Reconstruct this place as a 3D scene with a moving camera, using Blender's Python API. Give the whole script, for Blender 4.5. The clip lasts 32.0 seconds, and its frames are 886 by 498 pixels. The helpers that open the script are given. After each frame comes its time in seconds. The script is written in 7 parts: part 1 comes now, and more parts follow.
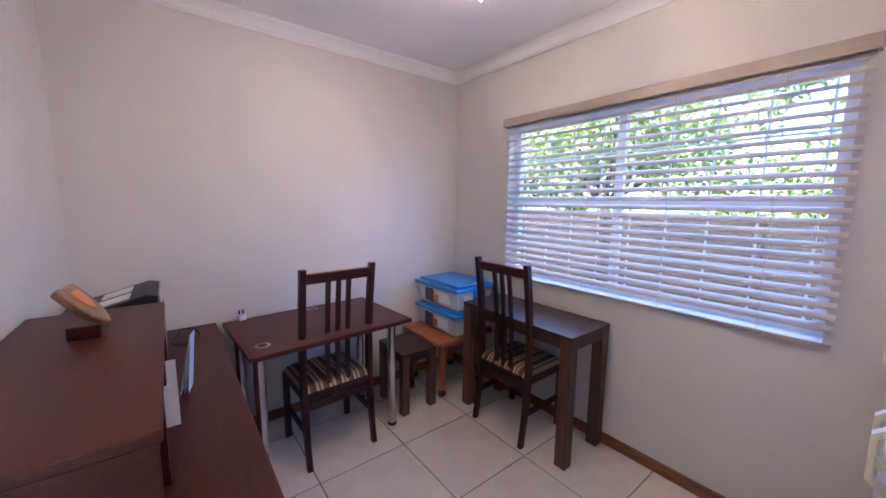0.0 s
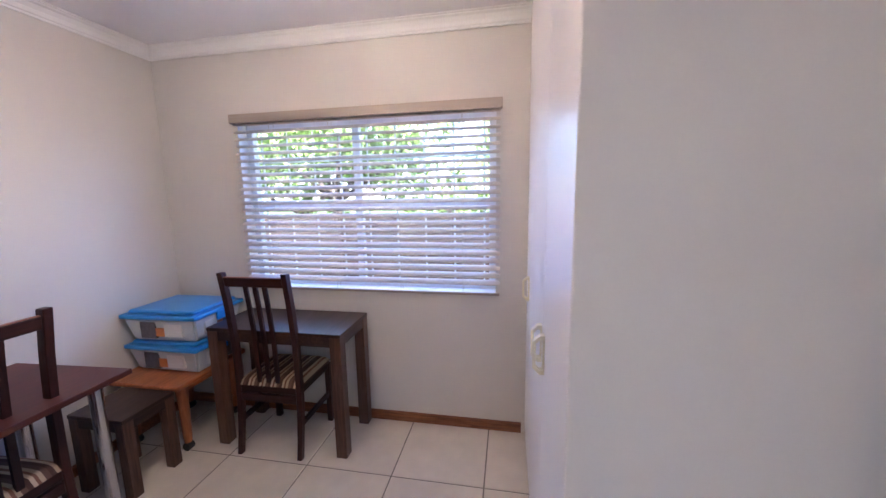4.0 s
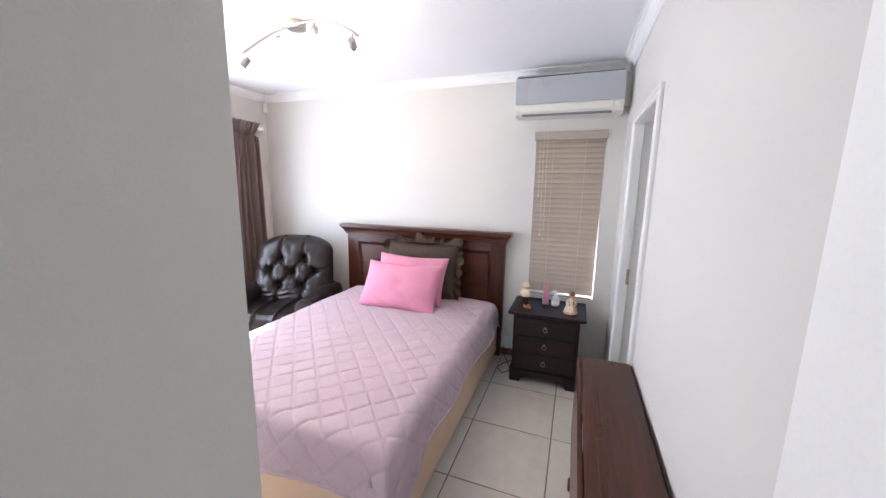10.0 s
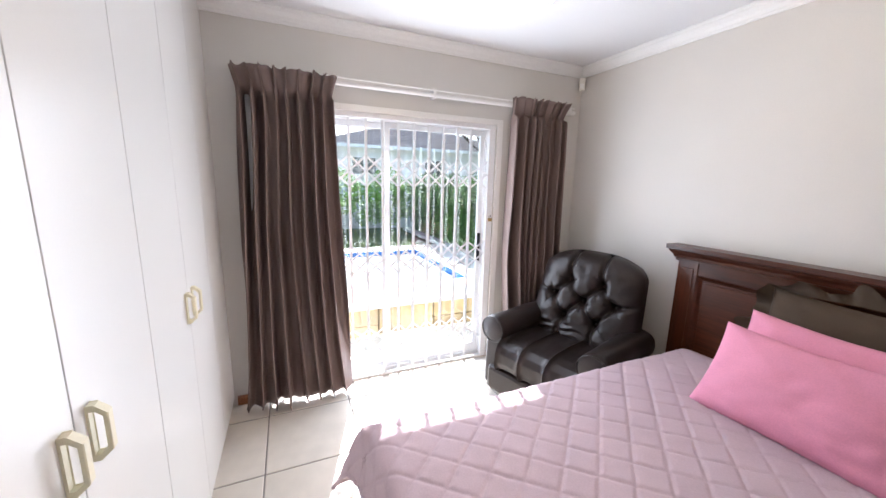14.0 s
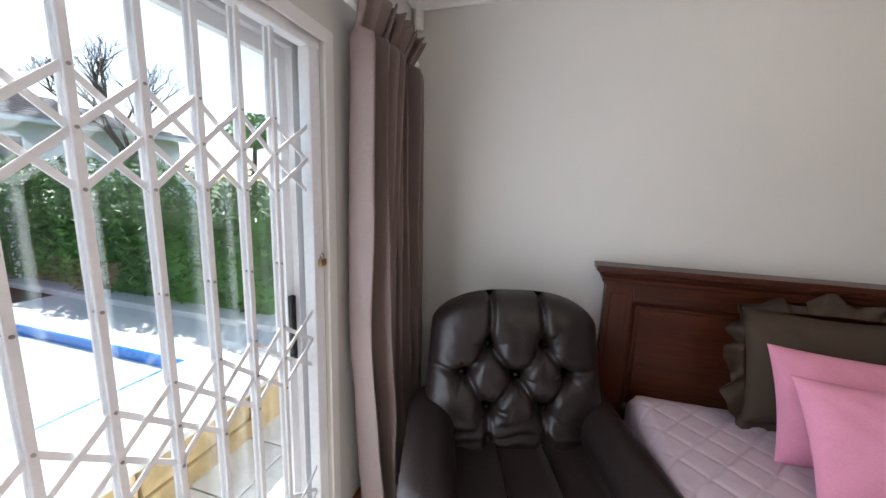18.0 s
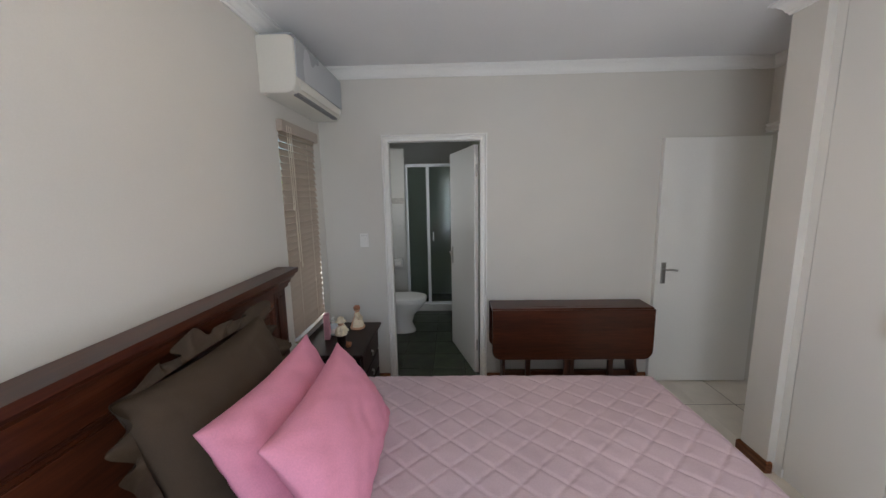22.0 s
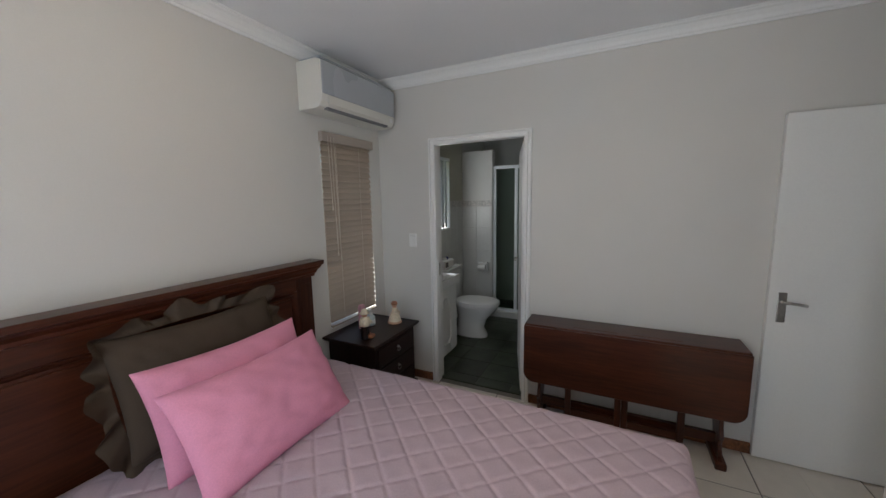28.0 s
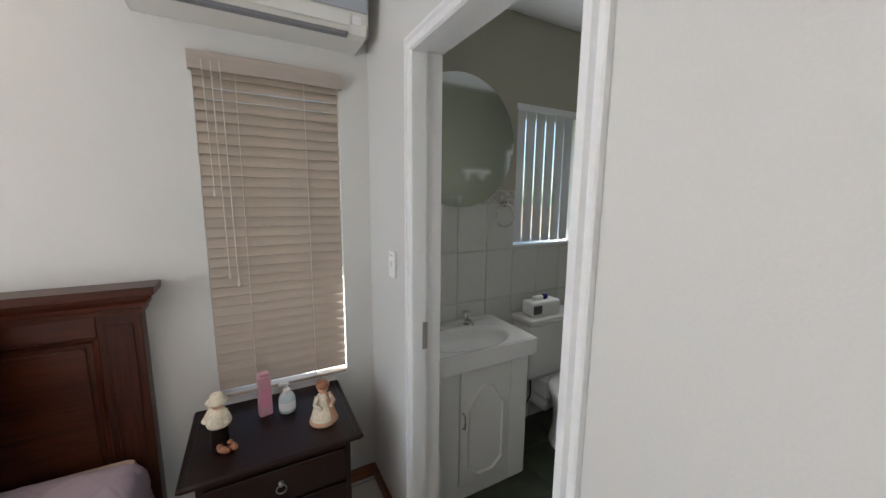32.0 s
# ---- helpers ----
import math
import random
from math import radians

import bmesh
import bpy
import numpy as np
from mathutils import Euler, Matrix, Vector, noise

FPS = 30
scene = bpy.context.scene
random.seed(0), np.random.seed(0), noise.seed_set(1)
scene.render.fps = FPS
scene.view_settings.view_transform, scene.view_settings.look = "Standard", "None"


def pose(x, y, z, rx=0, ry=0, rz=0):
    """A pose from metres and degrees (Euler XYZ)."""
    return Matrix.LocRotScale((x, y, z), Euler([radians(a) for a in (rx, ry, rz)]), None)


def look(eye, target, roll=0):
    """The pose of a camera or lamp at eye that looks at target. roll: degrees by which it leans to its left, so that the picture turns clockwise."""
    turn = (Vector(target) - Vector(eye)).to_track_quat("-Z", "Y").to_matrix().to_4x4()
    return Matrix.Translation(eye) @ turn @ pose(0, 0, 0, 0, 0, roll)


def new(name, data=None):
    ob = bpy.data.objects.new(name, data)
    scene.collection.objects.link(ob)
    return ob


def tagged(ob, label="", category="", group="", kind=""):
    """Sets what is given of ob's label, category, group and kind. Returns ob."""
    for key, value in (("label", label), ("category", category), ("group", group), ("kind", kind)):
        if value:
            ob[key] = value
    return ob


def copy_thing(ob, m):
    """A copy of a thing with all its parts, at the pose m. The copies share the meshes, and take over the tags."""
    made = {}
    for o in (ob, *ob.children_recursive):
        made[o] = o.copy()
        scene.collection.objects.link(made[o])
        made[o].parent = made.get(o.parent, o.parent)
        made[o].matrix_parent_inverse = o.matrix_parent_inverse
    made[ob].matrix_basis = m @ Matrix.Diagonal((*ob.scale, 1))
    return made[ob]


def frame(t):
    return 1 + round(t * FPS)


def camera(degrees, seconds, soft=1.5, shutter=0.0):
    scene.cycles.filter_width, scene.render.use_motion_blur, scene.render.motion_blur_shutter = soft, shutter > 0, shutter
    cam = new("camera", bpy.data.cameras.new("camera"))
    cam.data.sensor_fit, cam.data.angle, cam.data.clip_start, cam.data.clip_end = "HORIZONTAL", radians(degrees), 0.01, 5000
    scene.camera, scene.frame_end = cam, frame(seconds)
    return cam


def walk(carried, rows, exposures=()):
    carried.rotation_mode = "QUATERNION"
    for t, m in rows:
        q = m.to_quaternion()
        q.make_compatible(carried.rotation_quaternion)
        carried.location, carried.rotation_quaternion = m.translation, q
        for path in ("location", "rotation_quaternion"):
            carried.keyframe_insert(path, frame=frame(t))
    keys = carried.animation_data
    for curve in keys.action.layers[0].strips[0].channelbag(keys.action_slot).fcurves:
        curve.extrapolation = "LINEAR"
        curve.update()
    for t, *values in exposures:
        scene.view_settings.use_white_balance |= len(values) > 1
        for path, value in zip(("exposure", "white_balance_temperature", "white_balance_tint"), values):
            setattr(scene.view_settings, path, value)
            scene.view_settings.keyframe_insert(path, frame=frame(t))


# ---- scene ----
cam = camera(102.7, 32.0)
PATH = [
    (0, (0.242, 0.174, 1.506), (1.456, 1.742, 1.241), 0.6),
    (0.5, (0.331, 0.223, 1.494), (1.256, 1.978, 1.244), 0.7),
    (1, (0.344, 0.291, 1.507), (1.006, 2.159, 1.232), 1.3),
    (1.5, (0.301, 0.362, 1.513), (1.152, 2.151, 1.241), 0.3),
    (2, (0.199, 0.42, 1.525), (1.471, 1.94, 1.255), -0.3),
    (2.5, (0.144, 0.412, 1.563), (1.739, 1.579, 1.261), -1.3),
    (3, (0.115, 0.422, 1.567), (1.959, 1.138, 1.273), -0.7),
    (3.5, (0.122, 0.351, 1.555), (2.075, 0.668, 1.267), -1.0),
    (5.5, (-0.089, -0.084, 1.583), (1.684, 0.786, 1.267), -0.7),
    (6, (-0.308, -0.209, 1.558), (1.306, 0.933, 1.257), -0.5),
    (6.5, (-0.41, -0.329, 1.548), (0.882, 1.169, 1.251), -0.2),
    (7, (-0.479, -0.435, 1.572), (0.447, 1.308, 1.248), 0.1),
    (7.5, (-0.594, -0.448, 1.547), (-0.019, 1.441, 1.262), 0.3),
    (8, (-0.695, -0.272, 1.538), (-0.434, 1.685, 1.22), 0.4),
    (8.5, (-0.736, -0.026, 1.55), (-0.744, 1.948, 1.231), 0.3),
    (9, (-0.671, 0.271, 1.56), (-0.921, 2.229, 1.236), -0.2),
    (9.5, (-0.63, 0.582, 1.573), (-1.099, 2.5, 1.256), 0.6),
    (10, (-0.734, 0.829, 1.598), (-1.42, 2.677, 1.259), 1.0),
    (10.5, (-0.797, 1.019, 1.585), (-1.743, 2.748, 1.241), 1.0),
    (11, (-0.869, 1.208, 1.561), (-2.071, 2.768, 1.213), 1.2),
    (11.5, (-0.938, 1.345, 1.535), (-2.353, 2.718, 1.196), 1.5),
    (12, (-0.983, 1.407, 1.515), (-2.58, 2.561, 1.172), 1.3),
    (12.5, (-1.022, 1.407, 1.536), (-2.735, 2.378, 1.18), 1.4),
    (13, (-1.105, 1.474, 1.533), (-2.889, 2.305, 1.177), 1.2),
    (13.5, (-1.307, 1.549, 1.578), (-3.111, 2.327, 1.204), 1.3),
    (15.5, (-2.157, 1.878, 1.546), (-3.85, 2.884, 1.197), 1.8),
    (16, (-2.426, 1.911, 1.535), (-4.017, 3.071, 1.183), 1.7),
    (16.5, (-2.734, 1.938, 1.543), (-4.16, 3.296, 1.193), 1.9),
    (17, (-2.99, 1.953, 1.549), (-4.206, 3.502, 1.199), 1.9),
    (17.5, (-3.236, 1.983, 1.555), (-4.129, 3.741, 1.219), 1.8),
    (18, (-3.361, 2.093, 1.561), (-3.901, 3.988, 1.22), 2.0),
    (18.5, (-3.457, 2.224, 1.562), (-3.55, 4.196, 1.246), 1.6),
    (19, (-3.517, 2.302, 1.571), (-3.148, 4.243, 1.264), 1.1),
    (19.5, (-3.505, 2.376, 1.56), (-2.662, 4.165, 1.259), 0.8),
    (20, (-3.406, 2.537, 1.577), (-2.138, 4.054, 1.275), 0.9),
    (20.5, (-3.345, 2.713, 1.562), (-1.757, 3.897, 1.287), 0.8),
    (21, (-3.35, 2.899, 1.562), (-1.547, 3.722, 1.293), 0.4),
    (21.5, (-3.344, 2.987, 1.587), (-1.417, 3.445, 1.312), -0.4),
    (22, (-3.314, 3.055, 1.619), (-1.338, 3.108, 1.313), -1.0),
    (22.5, (-3.361, 3.161, 1.619), (-1.415, 2.821, 1.307), -1.2),
    (23, (-3.454, 3.173, 1.605), (-1.61, 2.465, 1.291), -1.5),
    (23.5, (-3.589, 3.094, 1.586), (-1.872, 2.118, 1.272), -1.7),
    (24, (-3.701, 3.059, 1.562), (-2.082, 1.928, 1.246), -2.0),
    (24.5, (-3.75, 3.046, 1.544), (-2.158, 1.878, 1.223), -1.9),
    (25, (-3.719, 3.016, 1.577), (-2.06, 1.943, 1.267), -1.9),
    (25.5, (-3.602, 3.027, 1.627), (-1.819, 2.173, 1.322), -1.7),
    (26, (-3.465, 3.042, 1.645), (-1.557, 2.528, 1.337), -1.5),
    (26.5, (-3.354, 2.858, 1.612), (-1.38, 2.734, 1.322), -1.3),
    (28.5, (-2.874, 2.052, 1.579), (-1.224, 3.149, 1.305), -0.8),
    (29, (-2.644, 1.954, 1.566), (-1.118, 3.217, 1.29), -0.4),
    (29.5, (-2.313, 1.909, 1.571), (-0.924, 3.323, 1.305), -0.2),
    (30, (-1.961, 1.842, 1.571), (-0.715, 3.385, 1.317), -0.0),
    (30.5, (-1.64, 1.835, 1.562), (-0.531, 3.48, 1.303), 0.1),
    (31, (-1.389, 1.961, 1.532), (-0.391, 3.678, 1.29), 0.3),
    (31.5, (-1.151, 2.106, 1.524), (-0.241, 3.868, 1.262), -0.8),
    (32, (-0.93, 2.361, 1.544), (0.013, 4.1, 1.249), 0.6),
]
EXPOSURES = [
    (0.0, 3.5, 5350, 28), (3.5, 3.68, 5450, 25), (6.0, 3.33, 5650, 27), (7.0, 3.1, 5600, 21), (8.0, 3.25, 5700, 20), (9.0, 2.75, 5650, 14), (10.0, 2.52, 5700, 13), (11.0, 2.15, 5950, 13), (13.0, 1.9, 6000, 14),
    (16.0, 1.6, 5850, 11), (17.0, 1.4, 5850, 9), (19.0, 0.65, 6200, 13), (20.0, 0.12, 6250, 12), (21.0, 0.5, 6250, 11), (22.0, 1.16, 6050, 9), (23.0, 1.2, 6000, 10), (24.0, 0.72, 6000, 10),
    (25.0, 0.52, 6100, 9), (26.0, 0.42, 6150, 11), (29.0, 1.32, 5900, 7), (31.0, 1.65, 5950, 8), (32.0, 1.92, 5950, 8),
]
walk(cam, [(t, look(eye, target, roll)) for t, eye, target, roll in PATH], EXPOSURES)

# Sun from the garden side, west-north-west, in the afternoon.
SUN_UP, SUN_ROT, SUN, SKY = 40.0, 286.3, 5.0, 0.115
BED_LAMP, STUDY_LAMP = 3.0, 1.7
DOOR_SKY, STUDY_SKY, BATH_SKY, HALL_FILL = 17.5, 0.25, 1.75, 2.8
SUN_FROM = (-0.96, 0.28, 0.84)

import itertools

# ---- world, sun and exposure ----
world = bpy.data.worlds.new("world")
scene.world = world
world.use_nodes = True
wn, wl = world.node_tree.nodes, world.node_tree.links
wn.clear()
sky = wn.new("ShaderNodeTexSky")
sky.sky_type = "NISHITA"
sky.sun_disc = False
sky.sun_elevation = radians(SUN_UP)
sky.sun_rotation = radians(SUN_ROT)
sky_out, sky_bg = wn.new("ShaderNodeOutputWorld"), wn.new("ShaderNodeBackground")
sky_bg.inputs["Strength"].default_value = SKY
wl.new(sky.outputs[0], sky_bg.inputs[0])
wl.new(sky_bg.outputs[0], sky_out.inputs[0])
sun = new("sun", bpy.data.lights.new("sun", "SUN"))
sun.data.energy, sun.data.angle, sun.data.color = SUN, radians(0.6), (1.0, 0.95, 0.87)
sun.matrix_world = look(SUN_FROM, (0, 0, 0))


# lamps standing in for the open sky's light, in the outer walls' openings
def opening_fill(eye, target, w, h, watts, colour):
    la = new("opening_fill", bpy.data.lights.new("opening_fill", "AREA"))
    la.data.shape, la.data.size, la.data.size_y, la.data.energy, la.data.color = "RECTANGLE", w, h, watts, colour
    la.matrix_world = look(eye, target)


opening_fill((-4.125, 2.35, 1.04), (-3.0, 2.35, 1.04), 1.74, 2.0, DOOR_SKY, (0.90, 0.95, 1.0))
opening_fill((2.385, 1.19, 1.50), (1.0, 1.19, 1.50), 1.66, 1.06, 4.0 * STUDY_SKY, (0.30, 0.50, 1.0))
# Second, bluer study lamp added on the room side of the blind.
opening_fill((2.262, 1.19, 1.50), (1.0, 1.19, 1.50), 1.66, 1.06, 0.8 * STUDY_SKY, (0.16, 0.36, 1.0))
# Added fill for the corridor, from a made-up opening at its unseen end.
opening_fill((-0.84, -2.19, 1.05), (-0.84, 0.0, 1.05), 0.90, 1.95, HALL_FILL, (1.0, 0.95, 0.90))
opening_fill((0.785, 4.085, 1.66), (0.785, 3.0, 1.66), 0.48, 0.80, BATH_SKY, (1.0, 0.98, 0.92))


# ---- helpers of this scene ----
def thing(name, x, y, z, label, category, group="", rz=0.0, kind=""):
    ob = new(name)
    ob.empty_display_size = 0.1
    ob.matrix_world = pose(x, y, z, 0, 0, rz)
    return tagged(ob, label, category, group, kind)


def mesh_of(name, bm, material, smooth=False):
    me = bpy.data.meshes.new(name)
    bm.normal_update()
    bm.to_mesh(me)
    bm.free()
    me.materials.append(material)
    if smooth:
        me.polygons.foreach_set("use_smooth", [True] * len(me.polygons))
    return me


def part(name, bm, material, parent, label="", smooth=False):
    ob = new(name, mesh_of(name, bm, material, smooth))
    ob.parent = parent
    return tagged(ob, label)


def solid(name, bm, material, label="", category="", group="", kind="", smooth=False):
    """A thing that is one mesh in world coordinates."""
    return tagged(new(name, mesh_of(name, bm, material, smooth)), label, category, group, kind)


def share(name, me, parent, m):
    ob = new(name, me)
    ob.parent = parent
    ob.matrix_basis = m
    return ob


def box(bm, x0, x1, y0, y1, z0, z1, bevel=0.0, seg=2):
    made = bmesh.ops.create_cube(bm, size=1.0)["verts"]
    for v in made:
        v.co = Vector((x0 + (v.co.x + 0.5) * (x1 - x0), y0 + (v.co.y + 0.5) * (y1 - y0), z0 + (v.co.z + 0.5) * (z1 - z0)))
    if bevel > 0:
        edges = list({e for v in made for e in v.link_edges})
        bmesh.ops.bevel(bm, geom=edges, offset=bevel, segments=seg, affect="EDGES", profile=0.5)
    return bm


def boxes(*rows, bevel=0.0):
    bm = bmesh.new()
    for r in rows:
        box(bm, *r, bevel=bevel)
    return bm


def rod(bm, p, q, r0, r1=None, seg=12, caps=True):
    p, q = Vector(p), Vector(q)
    r1 = r0 if r1 is None else r1
    m = Matrix.Translation((p + q) / 2) @ (q - p).to_track_quat("Z", "Y").to_matrix().to_4x4()
    bmesh.ops.create_cone(bm, cap_ends=caps, segments=seg, radius1=r0, radius2=r1, depth=(q - p).length, matrix=m)
    return bm


def ball(bm, c, r, sx=1.0, sy=1.0, sz=1.0, seg=16, m=Matrix()):
    bmesh.ops.create_uvsphere(bm, u_segments=seg, v_segments=max(6, seg // 2), radius=r, matrix=m @ Matrix.Translation(c) @ Matrix.Diagonal((sx, sy, sz, 1)))
    return bm


def turned(bm, c, profile, seg=20):
    """A lathe-turned body round a vertical axis; profile: (radius, height) from the bottom up."""
    rings = []
    for r, z in profile:
        rings.append([bm.verts.new((c[0] + r * math.cos(2 * math.pi * k / seg), c[1] + r * math.sin(2 * math.pi * k / seg), c[2] + z)) for k in range(seg)])
    for a, b in zip(rings, rings[1:]):
        for k in range(seg):
            bm.faces.new((a[k], a[(k + 1) % seg], b[(k + 1) % seg], b[k]))
    bm.faces.new(list(reversed(rings[0])))
    bm.faces.new(rings[-1])
    return bm


def slab(bm, outline, depth, m=Matrix(), bevel=0.0):
    """An outline of (u, v) points, made a board of that depth along w; m lays u, v, w into place."""
    lo = [bm.verts.new(m @ Vector((u, v, 0))) for u, v in outline]
    hi = [bm.verts.new(m @ Vector((u, v, depth))) for u, v in outline]
    n = len(lo)
    faces = [bm.faces.new(list(reversed(lo))), bm.faces.new(hi)]
    faces += [bm.faces.new((lo[k], lo[(k + 1) % n], hi[(k + 1) % n], hi[k])) for k in range(n)]
    bmesh.ops.recalc_face_normals(bm, faces=faces)
    if bevel > 0:
        edges = list({e for f in faces[:2] for e in f.edges})
        bmesh.ops.bevel(bm, geom=edges, offset=bevel, segments=1, affect="EDGES")
    return bm


def sweep(bm, profile, path, closed=False):
    """A profile of (across, up) run along a level path of (x, y) with mitred corners; across is to the left of the way."""
    n = len(path)
    rings = []
    for k in range(n):
        p = Vector(path[k])
        before = Vector(path[(k - 1) % n]) if closed or k else None
        after = Vector(path[(k + 1) % n]) if closed or k < n - 1 else None
        d0 = (p - before).normalized() if before is not None else (after - p).normalized()
        d1 = (after - p).normalized() if after is not None else d0
        n0, n1 = Vector((-d0.y, d0.x)), Vector((-d1.y, d1.x))
        mid = (n0 + n1).normalized()
        stretch = 1 / max(0.2, mid.dot(n0))
        rings.append([bm.verts.new((p.x + mid.x * a * stretch, p.y + mid.y * a * stretch, z)) for a, z in profile])
    faces = []
    for k in range(n if closed else n - 1):
        a, b = rings[k], rings[(k + 1) % n]
        faces += [bm.faces.new((a[j], a[(j + 1) % len(profile)], b[(j + 1) % len(profile)], b[j])) for j in range(len(profile))]
    if not closed:
        faces += [bm.faces.new(rings[0]), bm.faces.new(list(reversed(rings[-1])))]
    bmesh.ops.recalc_face_normals(bm, faces=faces)
    return bm


def sheet(nu, nv, f, closed_u=False):
    """A grid surface; f(u, v) gives a place for u, v in 0..1."""
    bm = bmesh.new()
    rows = [[bm.verts.new(f(i / nu, j / nv)) for i in range(nu + (not closed_u))] for j in range(nv + 1)]
    for j in range(nv):
        for i in range(nu):
            k = (i + 1) % len(rows[j])
            bm.faces.new((rows[j][i], rows[j][k], rows[j + 1][k], rows[j + 1][i]))
    return bm


def tube(bm, points, r, seg=8):
    """One skin round a bent line, with closed ends."""
    pts = [Vector(p) for p in points]
    rings = []
    up = Vector((0.13, 0.21, 0.97))
    for k, p in enumerate(pts):
        d = (pts[min(k + 1, len(pts) - 1)] - pts[max(k - 1, 0)]).normalized()
        side = d.cross(up if abs(d.dot(up)) < 0.95 else Vector((1, 0, 0))).normalized()
        other = d.cross(side)
        rings.append([bm.verts.new(p + r * (math.cos(6.28319 * j / seg) * side + math.sin(6.28319 * j / seg) * other)) for j in range(seg)])
    faces = [bm.faces.new((a[j], a[(j + 1) % seg], b[(j + 1) % seg], b[j])) for a, b in zip(rings, rings[1:]) for j in range(seg)]
    faces += [bm.faces.new(rings[0]), bm.faces.new(list(reversed(rings[-1])))]
    bmesh.ops.recalc_face_normals(bm, faces=faces)
    return bm


# ---- materials ----
def material(name, colour, rough=0.5, metal=0.0, spec=0.5, bump=0.0, scale=20.0, vary=0.08, stain=0.0, stain_scale=1.5, island=0.0, coat=0.0, stretch=(1, 1, 1), detail=4.0, sheen=0.0, worn=0.08):
    """A surface with grain at one scale and soft stains at another; colour is its base colour."""
    mat = bpy.data.materials.new(name)
    mat.use_nodes = True
    n, l = mat.node_tree.nodes, mat.node_tree.links
    b = n["Principled BSDF"]
    b.inputs["Metallic"].default_value = metal
    b.inputs["Specular IOR Level"].default_value = spec
    b.inputs["Coat Weight"].default_value = coat
    b.inputs["Coat Roughness"].default_value = 0.12
    b.inputs["Sheen Weight"].default_value = sheen
    tc, mp = n.new("ShaderNodeTexCoord"), n.new("ShaderNodeMapping")
    mp.inputs["Scale"].default_value = stretch
    l.new(tc.outputs["Object"], mp.inputs[0])
    fine, wide = n.new("ShaderNodeTexNoise"), n.new("ShaderNodeTexNoise")
    for node, s, d in ((fine, scale, detail), (wide, stain_scale, 3.0)):
        node.inputs["Scale"].default_value, node.inputs["Detail"].default_value = s, d
        l.new(mp.outputs[0], node.inputs["Vector"])
    mul = n.new("ShaderNodeMapRange")
    mul.inputs["From Min"].default_value, mul.inputs["From Max"].default_value = 0.3, 0.7
    mul.inputs["To Min"].default_value, mul.inputs["To Max"].default_value = 1 - vary, 1 + vary
    l.new(fine.outputs["Fac"], mul.inputs[0])
    mul2 = n.new("ShaderNodeMapRange")
    mul2.inputs["From Min"].default_value, mul2.inputs["From Max"].default_value = 0.3, 0.7
    mul2.inputs["To Min"].default_value, mul2.inputs["To Max"].default_value = 1 - stain, 1 + stain
    l.new(wide.outputs["Fac"], mul2.inputs[0])
    both = n.new("ShaderNodeMath")
    both.operation = "MULTIPLY"
    l.new(mul.outputs[0], both.inputs[0])
    l.new(mul2.outputs[0], both.inputs[1])
    last = both
    if island > 0:
        info, r = n.new("ShaderNodeObjectInfo"), n.new("ShaderNodeMapRange")
        r.inputs["To Min"].default_value, r.inputs["To Max"].default_value = 1 - island, 1 + island
        l.new(info.outputs["Random"], r.inputs[0])
        last = n.new("ShaderNodeMath")
        last.operation = "MULTIPLY"
        l.new(both.outputs[0], last.inputs[0])
        l.new(r.outputs[0], last.inputs[1])
    tint = n.new("ShaderNodeVectorMath")
    tint.operation = "SCALE"
    tint.inputs[0].default_value = colour
    l.new(last.outputs[0], tint.inputs["Scale"])
    l.new(tint.outputs[0], b.inputs["Base Color"])
    rr = n.new("ShaderNodeMapRange")
    rr.inputs["To Min"].default_value, rr.inputs["To Max"].default_value = max(0.02, rough - worn), min(1.0, rough + worn)
    l.new(wide.outputs["Fac"], rr.inputs[0])
    l.new(rr.outputs[0], b.inputs["Roughness"])
    if bump > 0:
        bp = n.new("ShaderNodeBump")
        bp.inputs["Strength"].default_value, bp.inputs["Distance"].default_value = 0.6, bump
        l.new(fine.outputs["Fac"], bp.inputs["Height"])
        l.new(bp.outputs[0], b.inputs["Normal"])
    return mat


